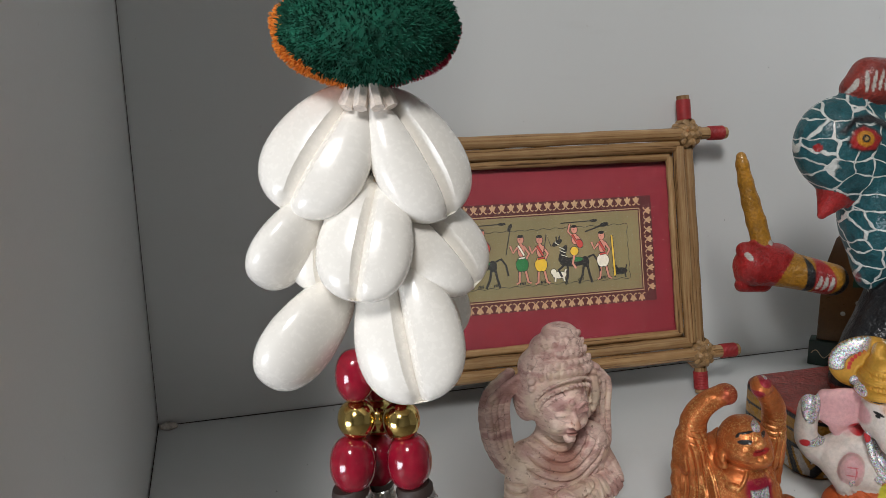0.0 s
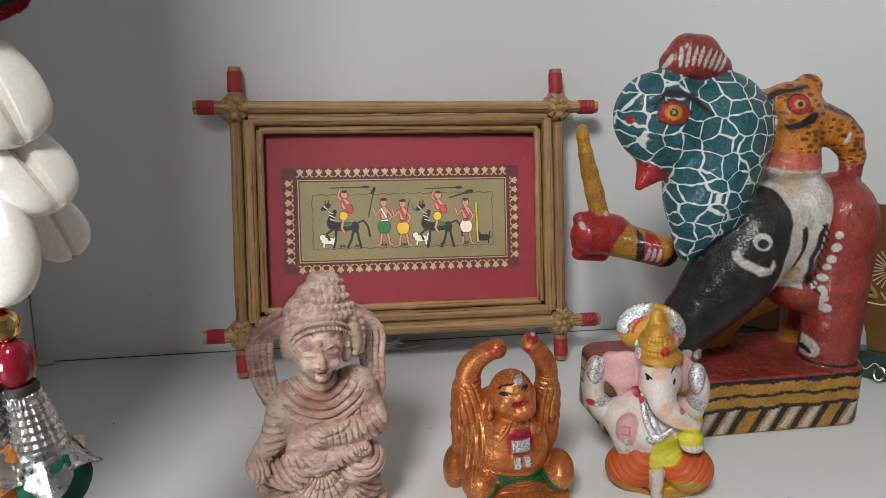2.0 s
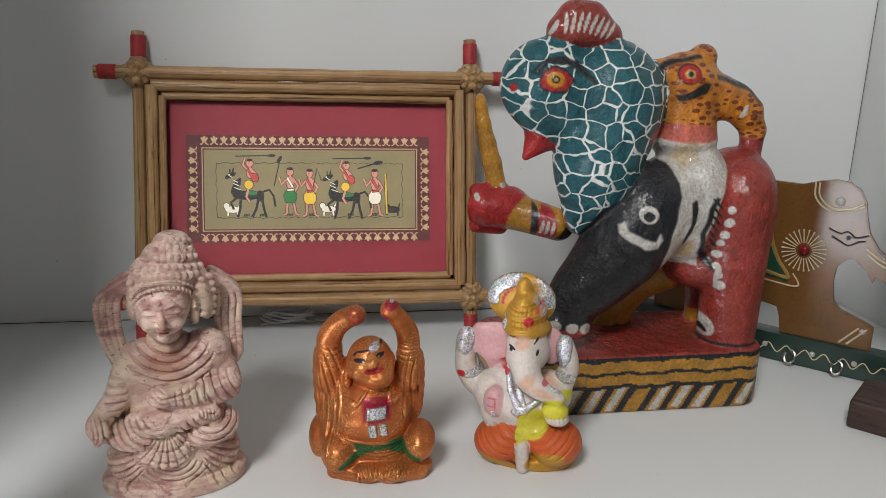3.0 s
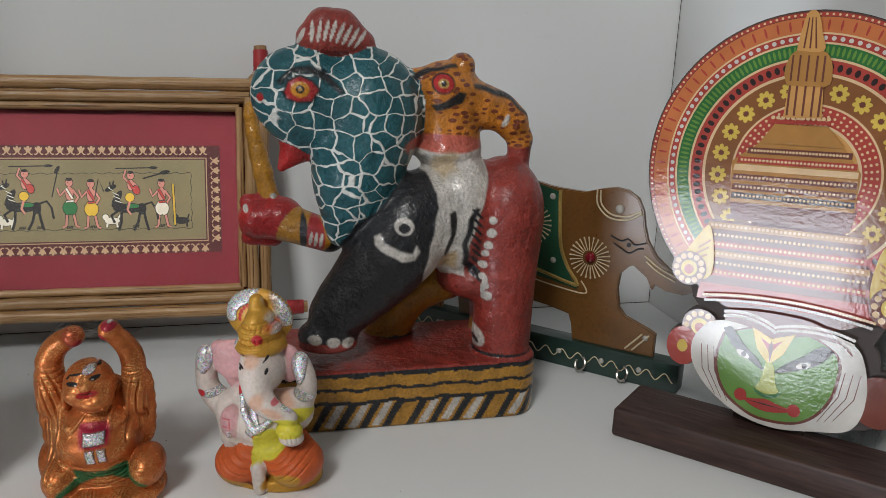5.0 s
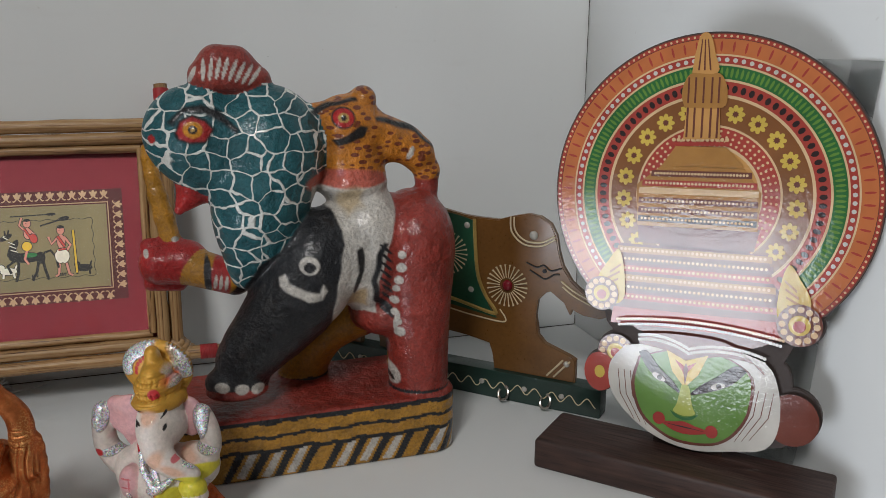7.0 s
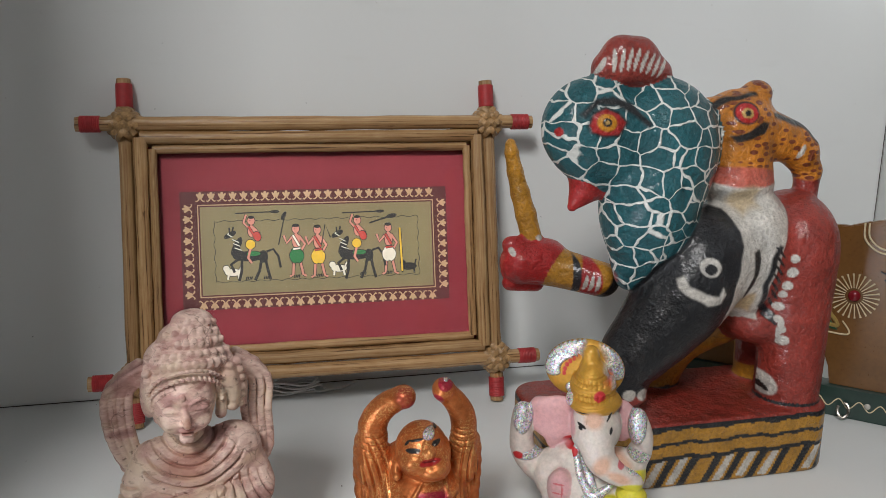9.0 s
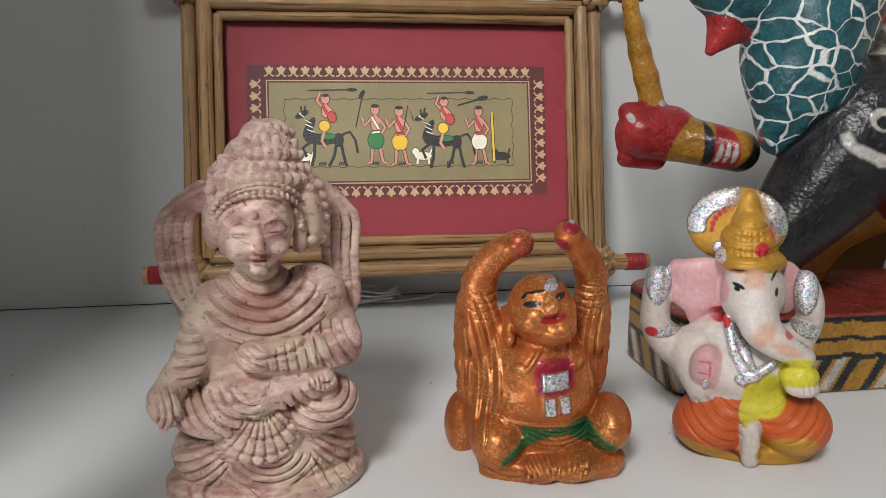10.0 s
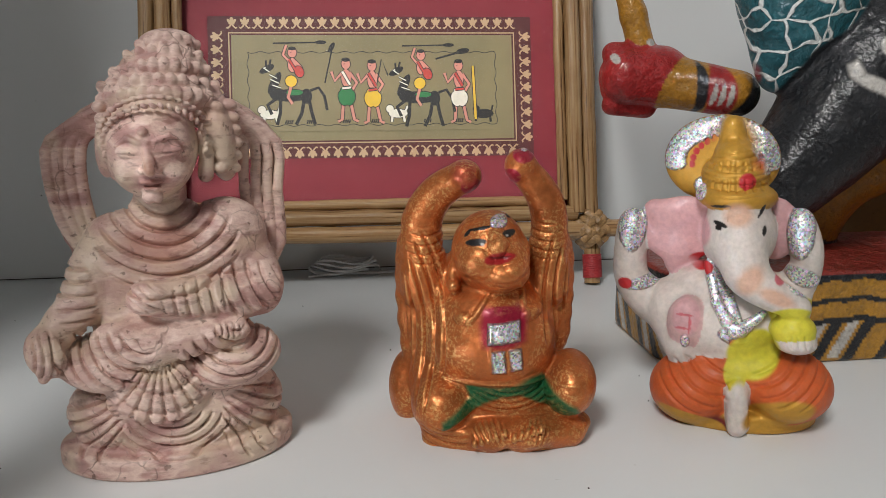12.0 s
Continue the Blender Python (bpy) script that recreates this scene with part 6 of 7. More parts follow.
    s.limb([(18.6, 11.0, 85.2, 2.2), (21.0, 11.0, 83.1, 2.5), (24.2, 11.1, 80.1, 2.9), (26.4, 11.0, 76.6, 3.2), (26.8, 10.7, 72.8, 3.3), (26.2, 10.4, 68.6, 3.4), (25.7, 10.0, 64.3, 3.4), (25.8, 9.7, 59.4, 3.4), (26.0, 9.5, 54.6, 3.5), (25.8, 9.0, 50.6, 3.4), (24.9, 8.0, 47.8, 3.4), (23.6, 6.8, 46.1, 3.3), (22.6, 6.0, 45.0, 3.2)], STONE, 1.0)
    s.folds(0.4, 54.6, 17.1, 12.1, -0.1, 68.5, 3.42, 1.56)
    s.folds(-15.5, 30.1, 12.4, 7.4, -6.1, 37.4, 2.58, 1.42)
    s.folds(12.7, 28.4, 12.8, 7.7, 14.2, 37.4, 2.66, 1.42)
    s.folds(-20.7, 44.3, 4.8, 8.6, -20.2, 78.9, 2.86, 1.14)
    s.folds(17.4, 43.5, 9.5, 6.4, 33.9, 49.8, 3.18, 1.29)
    s.folds(5.7, 43.0, 8.4, 4.2, 33.1, 46.4, 2.71, 0.99)
    s.fan(-4.0, 21.8, 11.0, 7.9, -3.3, 31.1, 17, 1.10)
    s.folds(-4.0, 21.8, 11.0, 7.9, -3.3, 31.1, 4.73, 0.99)
    s.folds(-1.4, 10.1, 15.0, 6.0, -0.8, 19.2, 2.40, 1.42)
    s.fan(-20.3, 13.1, 8.1, 9.2, -5.3, 22.9, 30, 1.42)
    s.fan(18.2, 10.8, 9.3, 9.3, 3.6, 23.9, 30, 1.42)
    s.dab(-6.7, 76.9, 2.5, 0.30, None, -0.5, -4)
    s.dab(1.7, 77.1, 2.6, 0.30, None, -0.5, 4)
    s.dab(-2.2, 70.0, 2.9, 0.25, None, -0.5, 0)
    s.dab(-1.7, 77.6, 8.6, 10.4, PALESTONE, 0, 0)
    s.dab(-2.6, 74.2, 1.5, 2.2, BROWNSTONE, 0, 0)
    s.dab(-2.2, 70.2, 2.8, 1.2, BROWNSTONE, 0, 0)
    s.dab(-1.5, 55.8, 9.5, 6.0, BROWNSTONE, 0, 0)
    s.folds(-5.1, 44.5, 4.4, 3.1, 5.7, 59.2, 1.56, 0.86)
    s.folds(12.1, 35.0, 4.0, 2.0, 5.2, 35.7, 1.42, 0.86)
    s.folds(-27.5, 32.5, 3.8, 5.7, -39.5, 32.9, 1.70, 0.99)
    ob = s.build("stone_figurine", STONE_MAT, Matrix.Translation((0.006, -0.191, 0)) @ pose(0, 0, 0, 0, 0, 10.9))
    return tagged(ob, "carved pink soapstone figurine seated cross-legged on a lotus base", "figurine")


def laughing_figure():
    s = Sculpt((-34, -27, -1), (30, 22, 82), 0.34)
    s.brushed = True
    s.ball(-5.1, 3.0, 26.2, 20.5, 13.0, 23.5, GOLD, 3, 0)
    s.ball(-5.0, 0.0, 12.6, 20.5, 16.0, 15.7, GOLD, 3, 0)
    s.ball(-26.3, 6.0, 7.9, 5.6, 8.0, 10.4, GOLD, 2, 0)
    s.slab(0, 0, 22, 17, 0, 4, GOLD)
    s.ball(-2.4, -7.0, 25.1, 15.9, 13.0, 12.5, GOLD, 3, 0)
    s.ball(-3.3, -5.0, 34.0, 12.9, 12.0, 7.9, GOLD, 3, 0)
    s.ball(-15.6, -10.0, 10.0, 8.2, 12.0, 8.0, GOLD, 2, 0)
    s.ball(17.7, -8.0, 15.4, 6.7, 11.0, 8.3, GOLD, 2, 0)
    s.ball(0.8, -7.5, 4.2, 22.6, 13.5, 4.8, GOLD, 2, 0)
    s.limb([(17.7, -12.0, 2.9, 3.7), (5.3, -16.0, 2.6, 3.7)], GOLD, 2)
    s.limb([(-16.3, -12.0, 0.9, 4.6), (-2.8, -17.0, 2.8, 3.7)], GOLD, 2)
    s.ball(-2.9, -17.0, 4.1, 6.1, 5.0, 3.4, GOLD, 1.5, 0)
    s.ball(7.7, -17.0, 4.4, 5.3, 5.0, 3.1, GOLD, 1.5, 0)
    s.ball(-3.8, -7.0, 49.8, 9.6, 11.0, 10.4, GOLD, 2, 0)
    s.ball(-0.1, -11.0, 45.4, 6.8, 8.0, 4.8, GOLD, 2, 0)
    s.limb([(-21.4, -0.0, 38.5, 6.2), (-21.7, 0.0, 43.5, 5.8), (-21.9, 0.1, 50.2, 5.3), (-21.7, -0.0, 55.8, 4.9), (-20.4, -0.3, 59.5, 4.5), (-18.7, -0.6, 62.1, 4.2), (-16.9, -1.0, 64.1, 4.0), (-15.0, -1.4, 65.6, 3.8), (-13.2, -1.7, 66.6, 3.6), (-11.9, -2.0, 67.2, 3.5)], GOLD, 2)
    s.ball(-10.3, -3.0, 68.5, 4.4, 5.0, 4.1, GOLD, 1.5, 0)
    s.limb([(11.7, -0.0, 39.0, 5.2), (11.8, 0.0, 44.2, 5.0), (11.9, 0.1, 51.2, 4.6), (11.7, -0.0, 57.0, 4.3), (11.1, -0.3, 60.5, 4.1), (10.2, -0.6, 62.7, 3.8), (9.1, -1.0, 64.7, 3.6), (7.6, -1.4, 66.8, 3.5), (6.0, -1.7, 68.5, 3.3), (4.9, -2.0, 69.7, 3.3)], GOLD, 2)
    s.ball(4.0, -3.0, 71.3, 4.1, 5.0, 4.1, GOLD, 1.5, 0)
    s.limb([(-25.7, 1.0, 49.6, 2.6), (-25.9, 1.3, 45.9, 2.5), (-26.3, 1.6, 40.8, 2.4), (-26.4, 2.0, 35.2, 2.4), (-25.9, 2.4, 28.5, 2.5), (-25.1, 2.7, 21.6, 2.6), (-24.5, 3.0, 16.6, 2.7)], GOLD, 2)
    s.limb([(15.8, 2.0, 49.8, 2.2), (16.0, 2.3, 46.0, 2.2), (16.2, 2.7, 40.7, 2.2), (16.2, 3.0, 35.6, 2.2), (15.8, 3.1, 30.7, 2.3), (15.3, 3.0, 26.2, 2.5), (14.8, 3.0, 23.0, 2.6)], GOLD, 2)
    s.ball(-12.8, -8.0, 43.2, 1.8, 4.0, 4.5, GOLD, 1, 0)
    s.ball(-12.6, -11.0, 41.7, 1.6, 2.5, 1.6, GOLD, 0.6, 0)
    for i in range(5):
        s.ball(-6.7 + 1.82 * i, -21.0, 3.3 + 0.65 * i, 0.85, 1.6, 1.25, GOLD, 0.25, 0)
    for i in range(5):
        s.ball(3.3 + 1.65 * i, -21.0, 4.9 + 0.65 * i, 0.85, 1.6, 1.25, GOLD, 0.25, 0)
    s.folds(-19.8, 32.9, 6.8, 22.1, -75.3, 26.6, 2.89, 1.15)
    s.folds(12.7, 39.7, 4.5, 13.8, 65.4, 37.2, 2.75, 1.05)
    s.folds(-19.9, 50.3, 5.7, 5.7, -20.6, 62.7, 2.44, 0.54)
    s.folds(11.1, 52.3, 4.8, 5.6, 11.3, 63.0, 2.25, 0.54)
    s.dab(-7.2, 48.6, 3.92, 3.45, None, 1.7, 0)
    s.dab(3.6, 49.7, 2.96, 3.28, None, 1.5, 0)
    s.dab(-1.6, 54.0, 1.86, 3.10, None, 1.2, 0)
    s.dab(-1.1, 52.9, 2.33, 1.55, None, 1.2, 0)
    s.dab(-0.1, 46.3, 4.29, 1.72, None, 0.7, 0)
    s.dab(-1.2, 50.1, 3.42, 1.48, LIP, 0.4, 6)
    s.dab(-1.2, 50.4, 2.64, 0.31, DARKRED, -0.3, 0)
    s.dab(-6.8, 53.8, 2.65, 0.86, BLACK, 0.1, 9)
    s.dab(1.1, 55.7, 1.71, 0.85, BLACK, 0.1, 4)
    s.dab(-5.2, 53.5, 0.47, 0.39, WHITE, 0, 0)
    s.dab(0.6, 55.3, 0.47, 0.31, WHITE, 0, 0)
    s.dab(-5.8, 56.9, 2.80, 0.39, BLACK, 0.2, 12)
    s.dab(-8.9, 55.6, 1.25, 0.39, BLACK, 0.2, 48)
    s.dab(1.5, 58.8, 1.39, 0.31, BLACK, 0.2, -14)
    s.dab(-1.4, 58.2, 2.01, 1.39, SILVER, 0.5, 0)
    s.dab(-10.2, 71.3, 3.21, 1.45, GOLDRED, 0.0, 0)
    s.dab(-8.4, 66.1, 2.58, 2.42, CRIMSON, 0.3, 0)
    s.dab(-10.0, 69.3, 4.02, 3.22, GOLDRED, 0, 0)
    s.dab(1.6, 68.7, 2.41, 2.09, CRIMSON, 0.2, 0)
    s.dab(4.7, 74.1, 2.72, 1.92, CRIMSON, 0.1, 0)
    s.dab(4.9, 75.4, 0.96, 0.56, SILVER, 0.2, 0)
    s.dab(-9.8, 34.1, 2.14, 1.43, None, 1.2, 0)
    s.dab(7.1, 35.1, 2.13, 1.42, None, 1.2, 0)
    s.dab(-0.3, 34.1, 6.65, 3.76, GOLDRED, 0, 0)
    s.dab(-0.4, 35.7, 4.69, 1.72, CRIMSON, 0.2, 0)
    s.panel([(-5.2, 37.1), (4.0, 37.7), (5.5, 33.6), (6.3, 28.8), (4.2, 28.1), (-4.4, 27.6), (-5.9, 32.3)], CRIMSON, 0.0, 1.6)
    s.panel([(-3.8, 33.4), (3.9, 34.0), (4.4, 29.5), (-3.5, 28.6)], SILVER, 0.5, 0.5)
    s.panel([(-2.5, 26.9), (0.6, 27.2), (0.7, 21.6), (-2.5, 21.3)], SILVER, 0.5, 0.5)
    s.panel([(1.8, 27.3), (4.7, 27.5), (4.8, 22.1), (2.1, 21.8)], SILVER, 0.5, 0.5)
    s.dab(-6.3, 36.1, 0.63, 5.50, None, 0.6, -35)
    s.dab(5.1, 37.9, 0.63, 5.47, None, 0.6, 8)
    s.dab(-2.9, 26.6, 0.55, 4.74, None, 0.5, 0)
    s.dab(1.4, 23.7, 0.40, 2.85, None, 0.4, 0)
    s.panel([(-9.2, 17.2), (-0.5, 16.9), (9.7, 19.5), (11.8, 17.5), (18.7, 12.3), (19.5, 10.0), (13.0, 8.5), (8.1, 11.0), (4.4, 13.7), (-0.2, 13.8), (-3.8, 12.2), (-9.0, 8.9), (-15.1, 6.6), (-15.1, 9.3), (-8.2, 13.4)], GREEN, 0.5, 0.9)
    s.dab(1.0, 17.9, 15.04, 0.63, None, 0.7, 0)
    s.folds(2.7, 12.9, 13.3, 3.9, 2.5, 25.4, 1.73, 0.54)
    s.folds(-2.8, 5.9, 4.9, 2.4, -14.9, -0.6, 1.30, 0.54)
    s.folds(8.4, 5.8, 4.0, 2.4, 21.2, 0.6, 1.28, 0.47)
    s.folds(-15.0, 3.7, 7.3, 4.8, -12.6, 14.2, 2.09, 0.54)
    s.dab(-14.8, 16.7, 5.58, 3.19, None, 0.5, 0)
    ob = s.build("golden_figurine", PLASTER_GOLD, Matrix.Translation((0.091, -0.188, 0)) @ pose(0, 0, 0, 0, 0, -11.8))
    return tagged(ob, "copper-gold painted laughing figurine with raised arms and a green sash", "figurine")


def crowned_figure():
    global GOLD
    keep = GOLD
    GOLD = hue(0.56, 0.30, 0.045, 0.35)
    CREAM, PINK, PINKPALM = hue(0.66, 0.59, 0.54), hue(0.64, 0.36, 0.37), hue(0.62, 0.40, 0.39)
    REDPINK, PEACH, YELLOW = hue(0.58, 0.14, 0.16), hue(0.66, 0.42, 0.31), hue(0.62, 0.56, 0.05)
    ORANGE, RED = hue(0.58, 0.115, 0.03), hue(0.50, 0.03, 0.035)
    s = Sculpt((-37, -26, -1), (34, 20, 92), 0.36)
    s.brushed = True
    s.slab(0, 0, 21, 16, 0, 5, GOLD)
    s.ball(-11.3, -7.0, 8.7, 12.0, 13.0, 9.7, ORANGE, 2, 0)
    s.ball(12.8, -7.0, 11.9, 11.3, 13.0, 9.3, ORANGE, 2, 0)
    s.ball(0.4, -2.0, 14.2, 17.4, 14.0, 11.0, ORANGE, 2, 0)
    s.ball(-3.9, -2.0, 27.2, 14.6, 14.0, 12.8, CREAM, 2.5, 0)
    s.ball(-15.7, 0.0, 29.3, 10.7, 11.0, 9.3, CREAM, 2.5, 0)
    s.ball(6.9, 0.0, 31.5, 10.4, 11.0, 9.5, CREAM, 2.5, 0)
    s.ball(-13.8, -12.0, 28.6, 5.2, 4.0, 6.9, PINKPALM, 1.5, 0)
    s.limb([(-15.3, -10.0, 20.8, 4.5), (-20.8, -2.0, 27.4, 4.7)], CREAM, 2)
    s.ball(12.5, -13.0, 29.4, 5.6, 5.0, 4.1, YELLOW, 1.5, 0)
    s.ball(13.5, -13.0, 25.9, 5.1, 5.0, 2.9, CREAM, 1.5, 0)
    s.limb([(-24.0, 1.0, 29.2, 5.7), (-25.8, 0.7, 30.8, 5.4), (-28.3, 0.4, 33.1, 4.9), (-30.2, -0.0, 35.8, 4.5), (-31.0, -0.4, 38.9, 4.4), (-31.1, -0.7, 42.4, 4.3), (-31.1, -1.0, 45.6, 4.1), (-31.1, -1.1, 48.6, 3.9), (-31.0, -1.0, 51.3, 3.6), (-30.8, -1.0, 53.2, 3.3)], CREAM, 1.5)
    s.limb([(12.4, 1.0, 36.4, 4.9), (13.2, 0.7, 38.2, 4.5), (14.3, 0.4, 40.8, 4.1), (15.1, -0.0, 43.2, 3.7), (15.2, -0.4, 45.5, 3.6), (14.9, -0.7, 47.6, 3.7), (14.5, -1.0, 49.7, 3.7), (13.9, -1.1, 52.0, 3.5), (13.1, -1.0, 54.2, 3.3), (12.6, -1.0, 55.8, 3.1)], CREAM, 1.5)
    s.ball(-2.5, -6.0, 52.2, 9.6, 12.0, 10.9, CREAM, 2, 0)
    s.limb([(-1.9, -13.0, 51.8, 5.9), (-1.5, -13.6, 49.5, 5.7), (-0.8, -14.3, 46.4, 5.4), (0.3, -15.0, 43.7, 5.1), (2.0, -15.5, 41.9, 4.6), (4.0, -15.9, 40.5, 4.1), (6.2, -16.0, 39.2, 3.7), (8.8, -15.5, 37.8, 3.3), (11.6, -14.6, 36.4, 3.0), (13.5, -14.0, 35.5, 2.9)], CREAM, 2)
    s.ball(-17.3, -1.0, 51.7, 10.8, 3.4, 9.1, PINK, 1.5, 14)
    s.limb([(-16.9, -1.0, 53.1, 3.1), (-25.1, -1.0, 57.1, 2.4)], PINK, 3)
    s.limb([(-16.6, -1.0, 48.5, 3.1), (-19.0, 0.0, 41.5, 2.4)], PINK, 3)
    s.ball(6.9, 0.0, 53.0, 5.5, 3.0, 8.4, PINK, 1, 0)
    s.ball(-8.3, 5.0, 70.6, 15.2, 4.0, 12.2, GOLD, 1, 0)
    s.ball(-3.6, -4.0, 62.0, 10.3, 12.0, 4.2, GOLD, 1.5, 0)
    s.ball(-4.4, -3.0, 67.6, 8.6, 10.5, 5.4, GOLD, 1.5, 0)
    s.ball(-4.8, -3.0, 72.8, 5.4, 8.0, 4.4, GOLD, 1.5, 0)
    s.limb([(-5.4, -3.0, 76.3, 3.5), (-5.7, -3.0, 80.2, 2.9)], GOLD, 1.5)
    s.limb([(0.0, -17.0, 12.1, 2.9), (0.7, -17.0, 2.4, 2.6)], CREAM, 1.5)
    for i in range(27):
        a = radians(188 - i * 7.4)
        s.dab(-8.3 + 12.2 * math.cos(a), 70.4 + 9.4 * math.sin(a), 1.5, 2.9, SILVER, 0.12, math.degrees(a) - 90)
    for i in range(9):
        a = radians(180 - i * 14)
        s.dab(-7.6 + 8.2 * math.cos(a), 69.4 + 7.6 * math.sin(a), 0.8, 1.0, RED, 0.1, 0)
    s.dab(0.9, 69.6, 2.28, 2.98, RED, 0, 0)
    s.dab(-5.2, 74.7, 6.91, 8.64, GOLD, 0, 0)
    s.dab(-4.3, 67.3, 9.87, 5.15, GOLD, 0, 0)
    s.dab(-5.6, 79.9, 3.61, 6.02, GOLD, 0, 0)
    s.folds(-3.8, 68.1, 9.7, 6.5, -6.1, 103.0, 1.54, 0.35)
    s.fan(-3.5, 65.7, 9.3, 1.8, -5.5, 95.0, 60, 0.5)
    s.fan(-3.9, 70.4, 7.6, 1.3, -5.8, 99.0, 60, 0.5)
    s.dab(-1.3, 66.8, 2.00, 2.17, RED, 0.7, 0)
    s.dab(-12.9, 63.6, 1.92, 2.27, SILVER, 0.4, 0)
    s.dab(-6.9, 56.2, 1.85, 0.59, BLACK, 0.1, -12)
    s.dab(-7.3, 55.3, 0.84, 0.67, BLACK, 0.1, 0)
    s.dab(-7.2, 60.6, 2.52, 0.42, BLACK, 0.1, 8)
    s.dab(-4.9, 59.0, 0.33, 2.01, BLACK, 0.1, -8)
    s.dab(2.8, 59.7, 0.42, 1.83, BLACK, 0.1, -25)
    s.dab(3.7, 55.0, 0.51, 1.18, BLACK, 0.1, 0)
    s.dab(-2.7, 58.7, 4.17, 3.34, PEACH, 0, 0)
    s.dab(1.2, 43.0, 3.33, 4.99, PEACH, 0, -30)
    s.dab(7.7, 39.0, 5.81, 2.16, PEACH, 0, -25)
    s.dab(-30.4, 52.8, 3.68, 7.17, SILVER, 0.4, 0)
    s.dab(12.9, 53.3, 3.27, 7.06, SILVER, 0.4, 0)
    s.dab(-26.8, 36.3, 4.47, 1.68, SILVER, 0.4, 15)
    s.dab(-31.7, 35.9, 2.06, 1.69, RED, 0.1, 0)
    s.dab(14.3, 41.2, 4.37, 2.27, SILVER, 0.4, -20)
    s.limb([(-9.3, -11.0, 44.7, 1.2), (-6.9, -15.0, 36.0, 1.2)], SILVER, 0.6)
    s.limb([(-6.9, -15.0, 36.0, 1.2), (-5.6, -15.3, 33.7, 1.3), (-3.7, -15.8, 30.7, 1.5), (-1.9, -16.0, 28.7, 1.5), (-0.2, -15.8, 28.9, 1.5), (1.4, -15.4, 30.0, 1.3), (2.8, -15.0, 31.2, 1.2), (3.8, -14.6, 32.0, 1.1), (4.5, -14.3, 32.8, 0.9), (5.0, -14.0, 33.3, 0.9)], SILVER, 0.6)
    s.dab(-3.5, 35.1, 1.45, 7.83, SILVER, 0.5, 28)
    s.dab(-1.0, 27.2, 4.44, 2.31, SILVER, 0.5, 0)
    s.ball(-9.9, 0.0, 37.5, 8.3, 10.0, 5.5, CREAM, 2, 0)
    s.dab(-1.2, 25.1, 1.71, 1.37, RED, 0.3, 0)
    s.dab(-13.9, 24.1, 1.09, 1.81, SILVER, 0.1, 0)
    s.dab(3.4, 22.1, 6.42, 6.85, YELLOW, 0.2, -35)
    s.dab(-0.7, 16.9, 2.92, 4.30, YELLOW, 0.2, 0)
    s.dab(12.0, 33.0, 5.80, 3.32, YELLOW, 0.1, 0)
    s.dab(-11.5, 43.8, 3.55, 2.13, RED, 0.1, 0)
    s.dab(8.4, 43.6, 1.40, 1.58, REDPINK, 0.1, 0)
    s.dab(-13.9, 30.5, 3.48, 4.78, PINK, 0.3, 0)
    s.dab(-14.4, 31.3, 2.09, 0.35, REDPINK, -0.2, 0)
    s.dab(-13.0, 28.8, 0.35, 2.61, REDPINK, -0.2, 0)
    s.dab(-14.9, 27.7, 1.75, 0.35, REDPINK, -0.2, 0)
    s.dab(-5.1, 2.0, 5.26, 3.16, DARKRED, 0, 0)
    s.dab(0.4, 7.4, 3.10, 7.33, CREAM, 0.2, 0)
    s.dab(-10.2, 2.1, 10.61, 3.01, GOLD, 0.2, -18)
    s.dab(10.5, 7.1, 8.95, 4.43, GOLD, 0.2, 22)
    s.folds(-10.8, 12.8, 10.2, 7.7, -1.0, 28.5, 3.06, 0.68)
    s.folds(12.6, 15.9, 9.7, 6.8, 0.6, 28.7, 3.05, 0.68)
    s.dab(-17.1, 52.7, 7.66, 6.31, PINK, -0.8, 12)
    s.dab(-19.7, 43.0, 8.25, 2.75, PINK, 0, 0)
    s.folds(14.0, 27.1, 4.1, 2.1, 26.6, 29.8, 1.63, 0.47)
    GOLD = keep
    ob = s.build("crowned_figurine", PLASTER, Matrix.Translation((0.158, -0.190, 0)) @ pose(0, 0, 0, 0, 0, -27.8))
    return tagged(ob, "painted plaster elephant-headed figurine with gold crown and orange legs", "figurine")


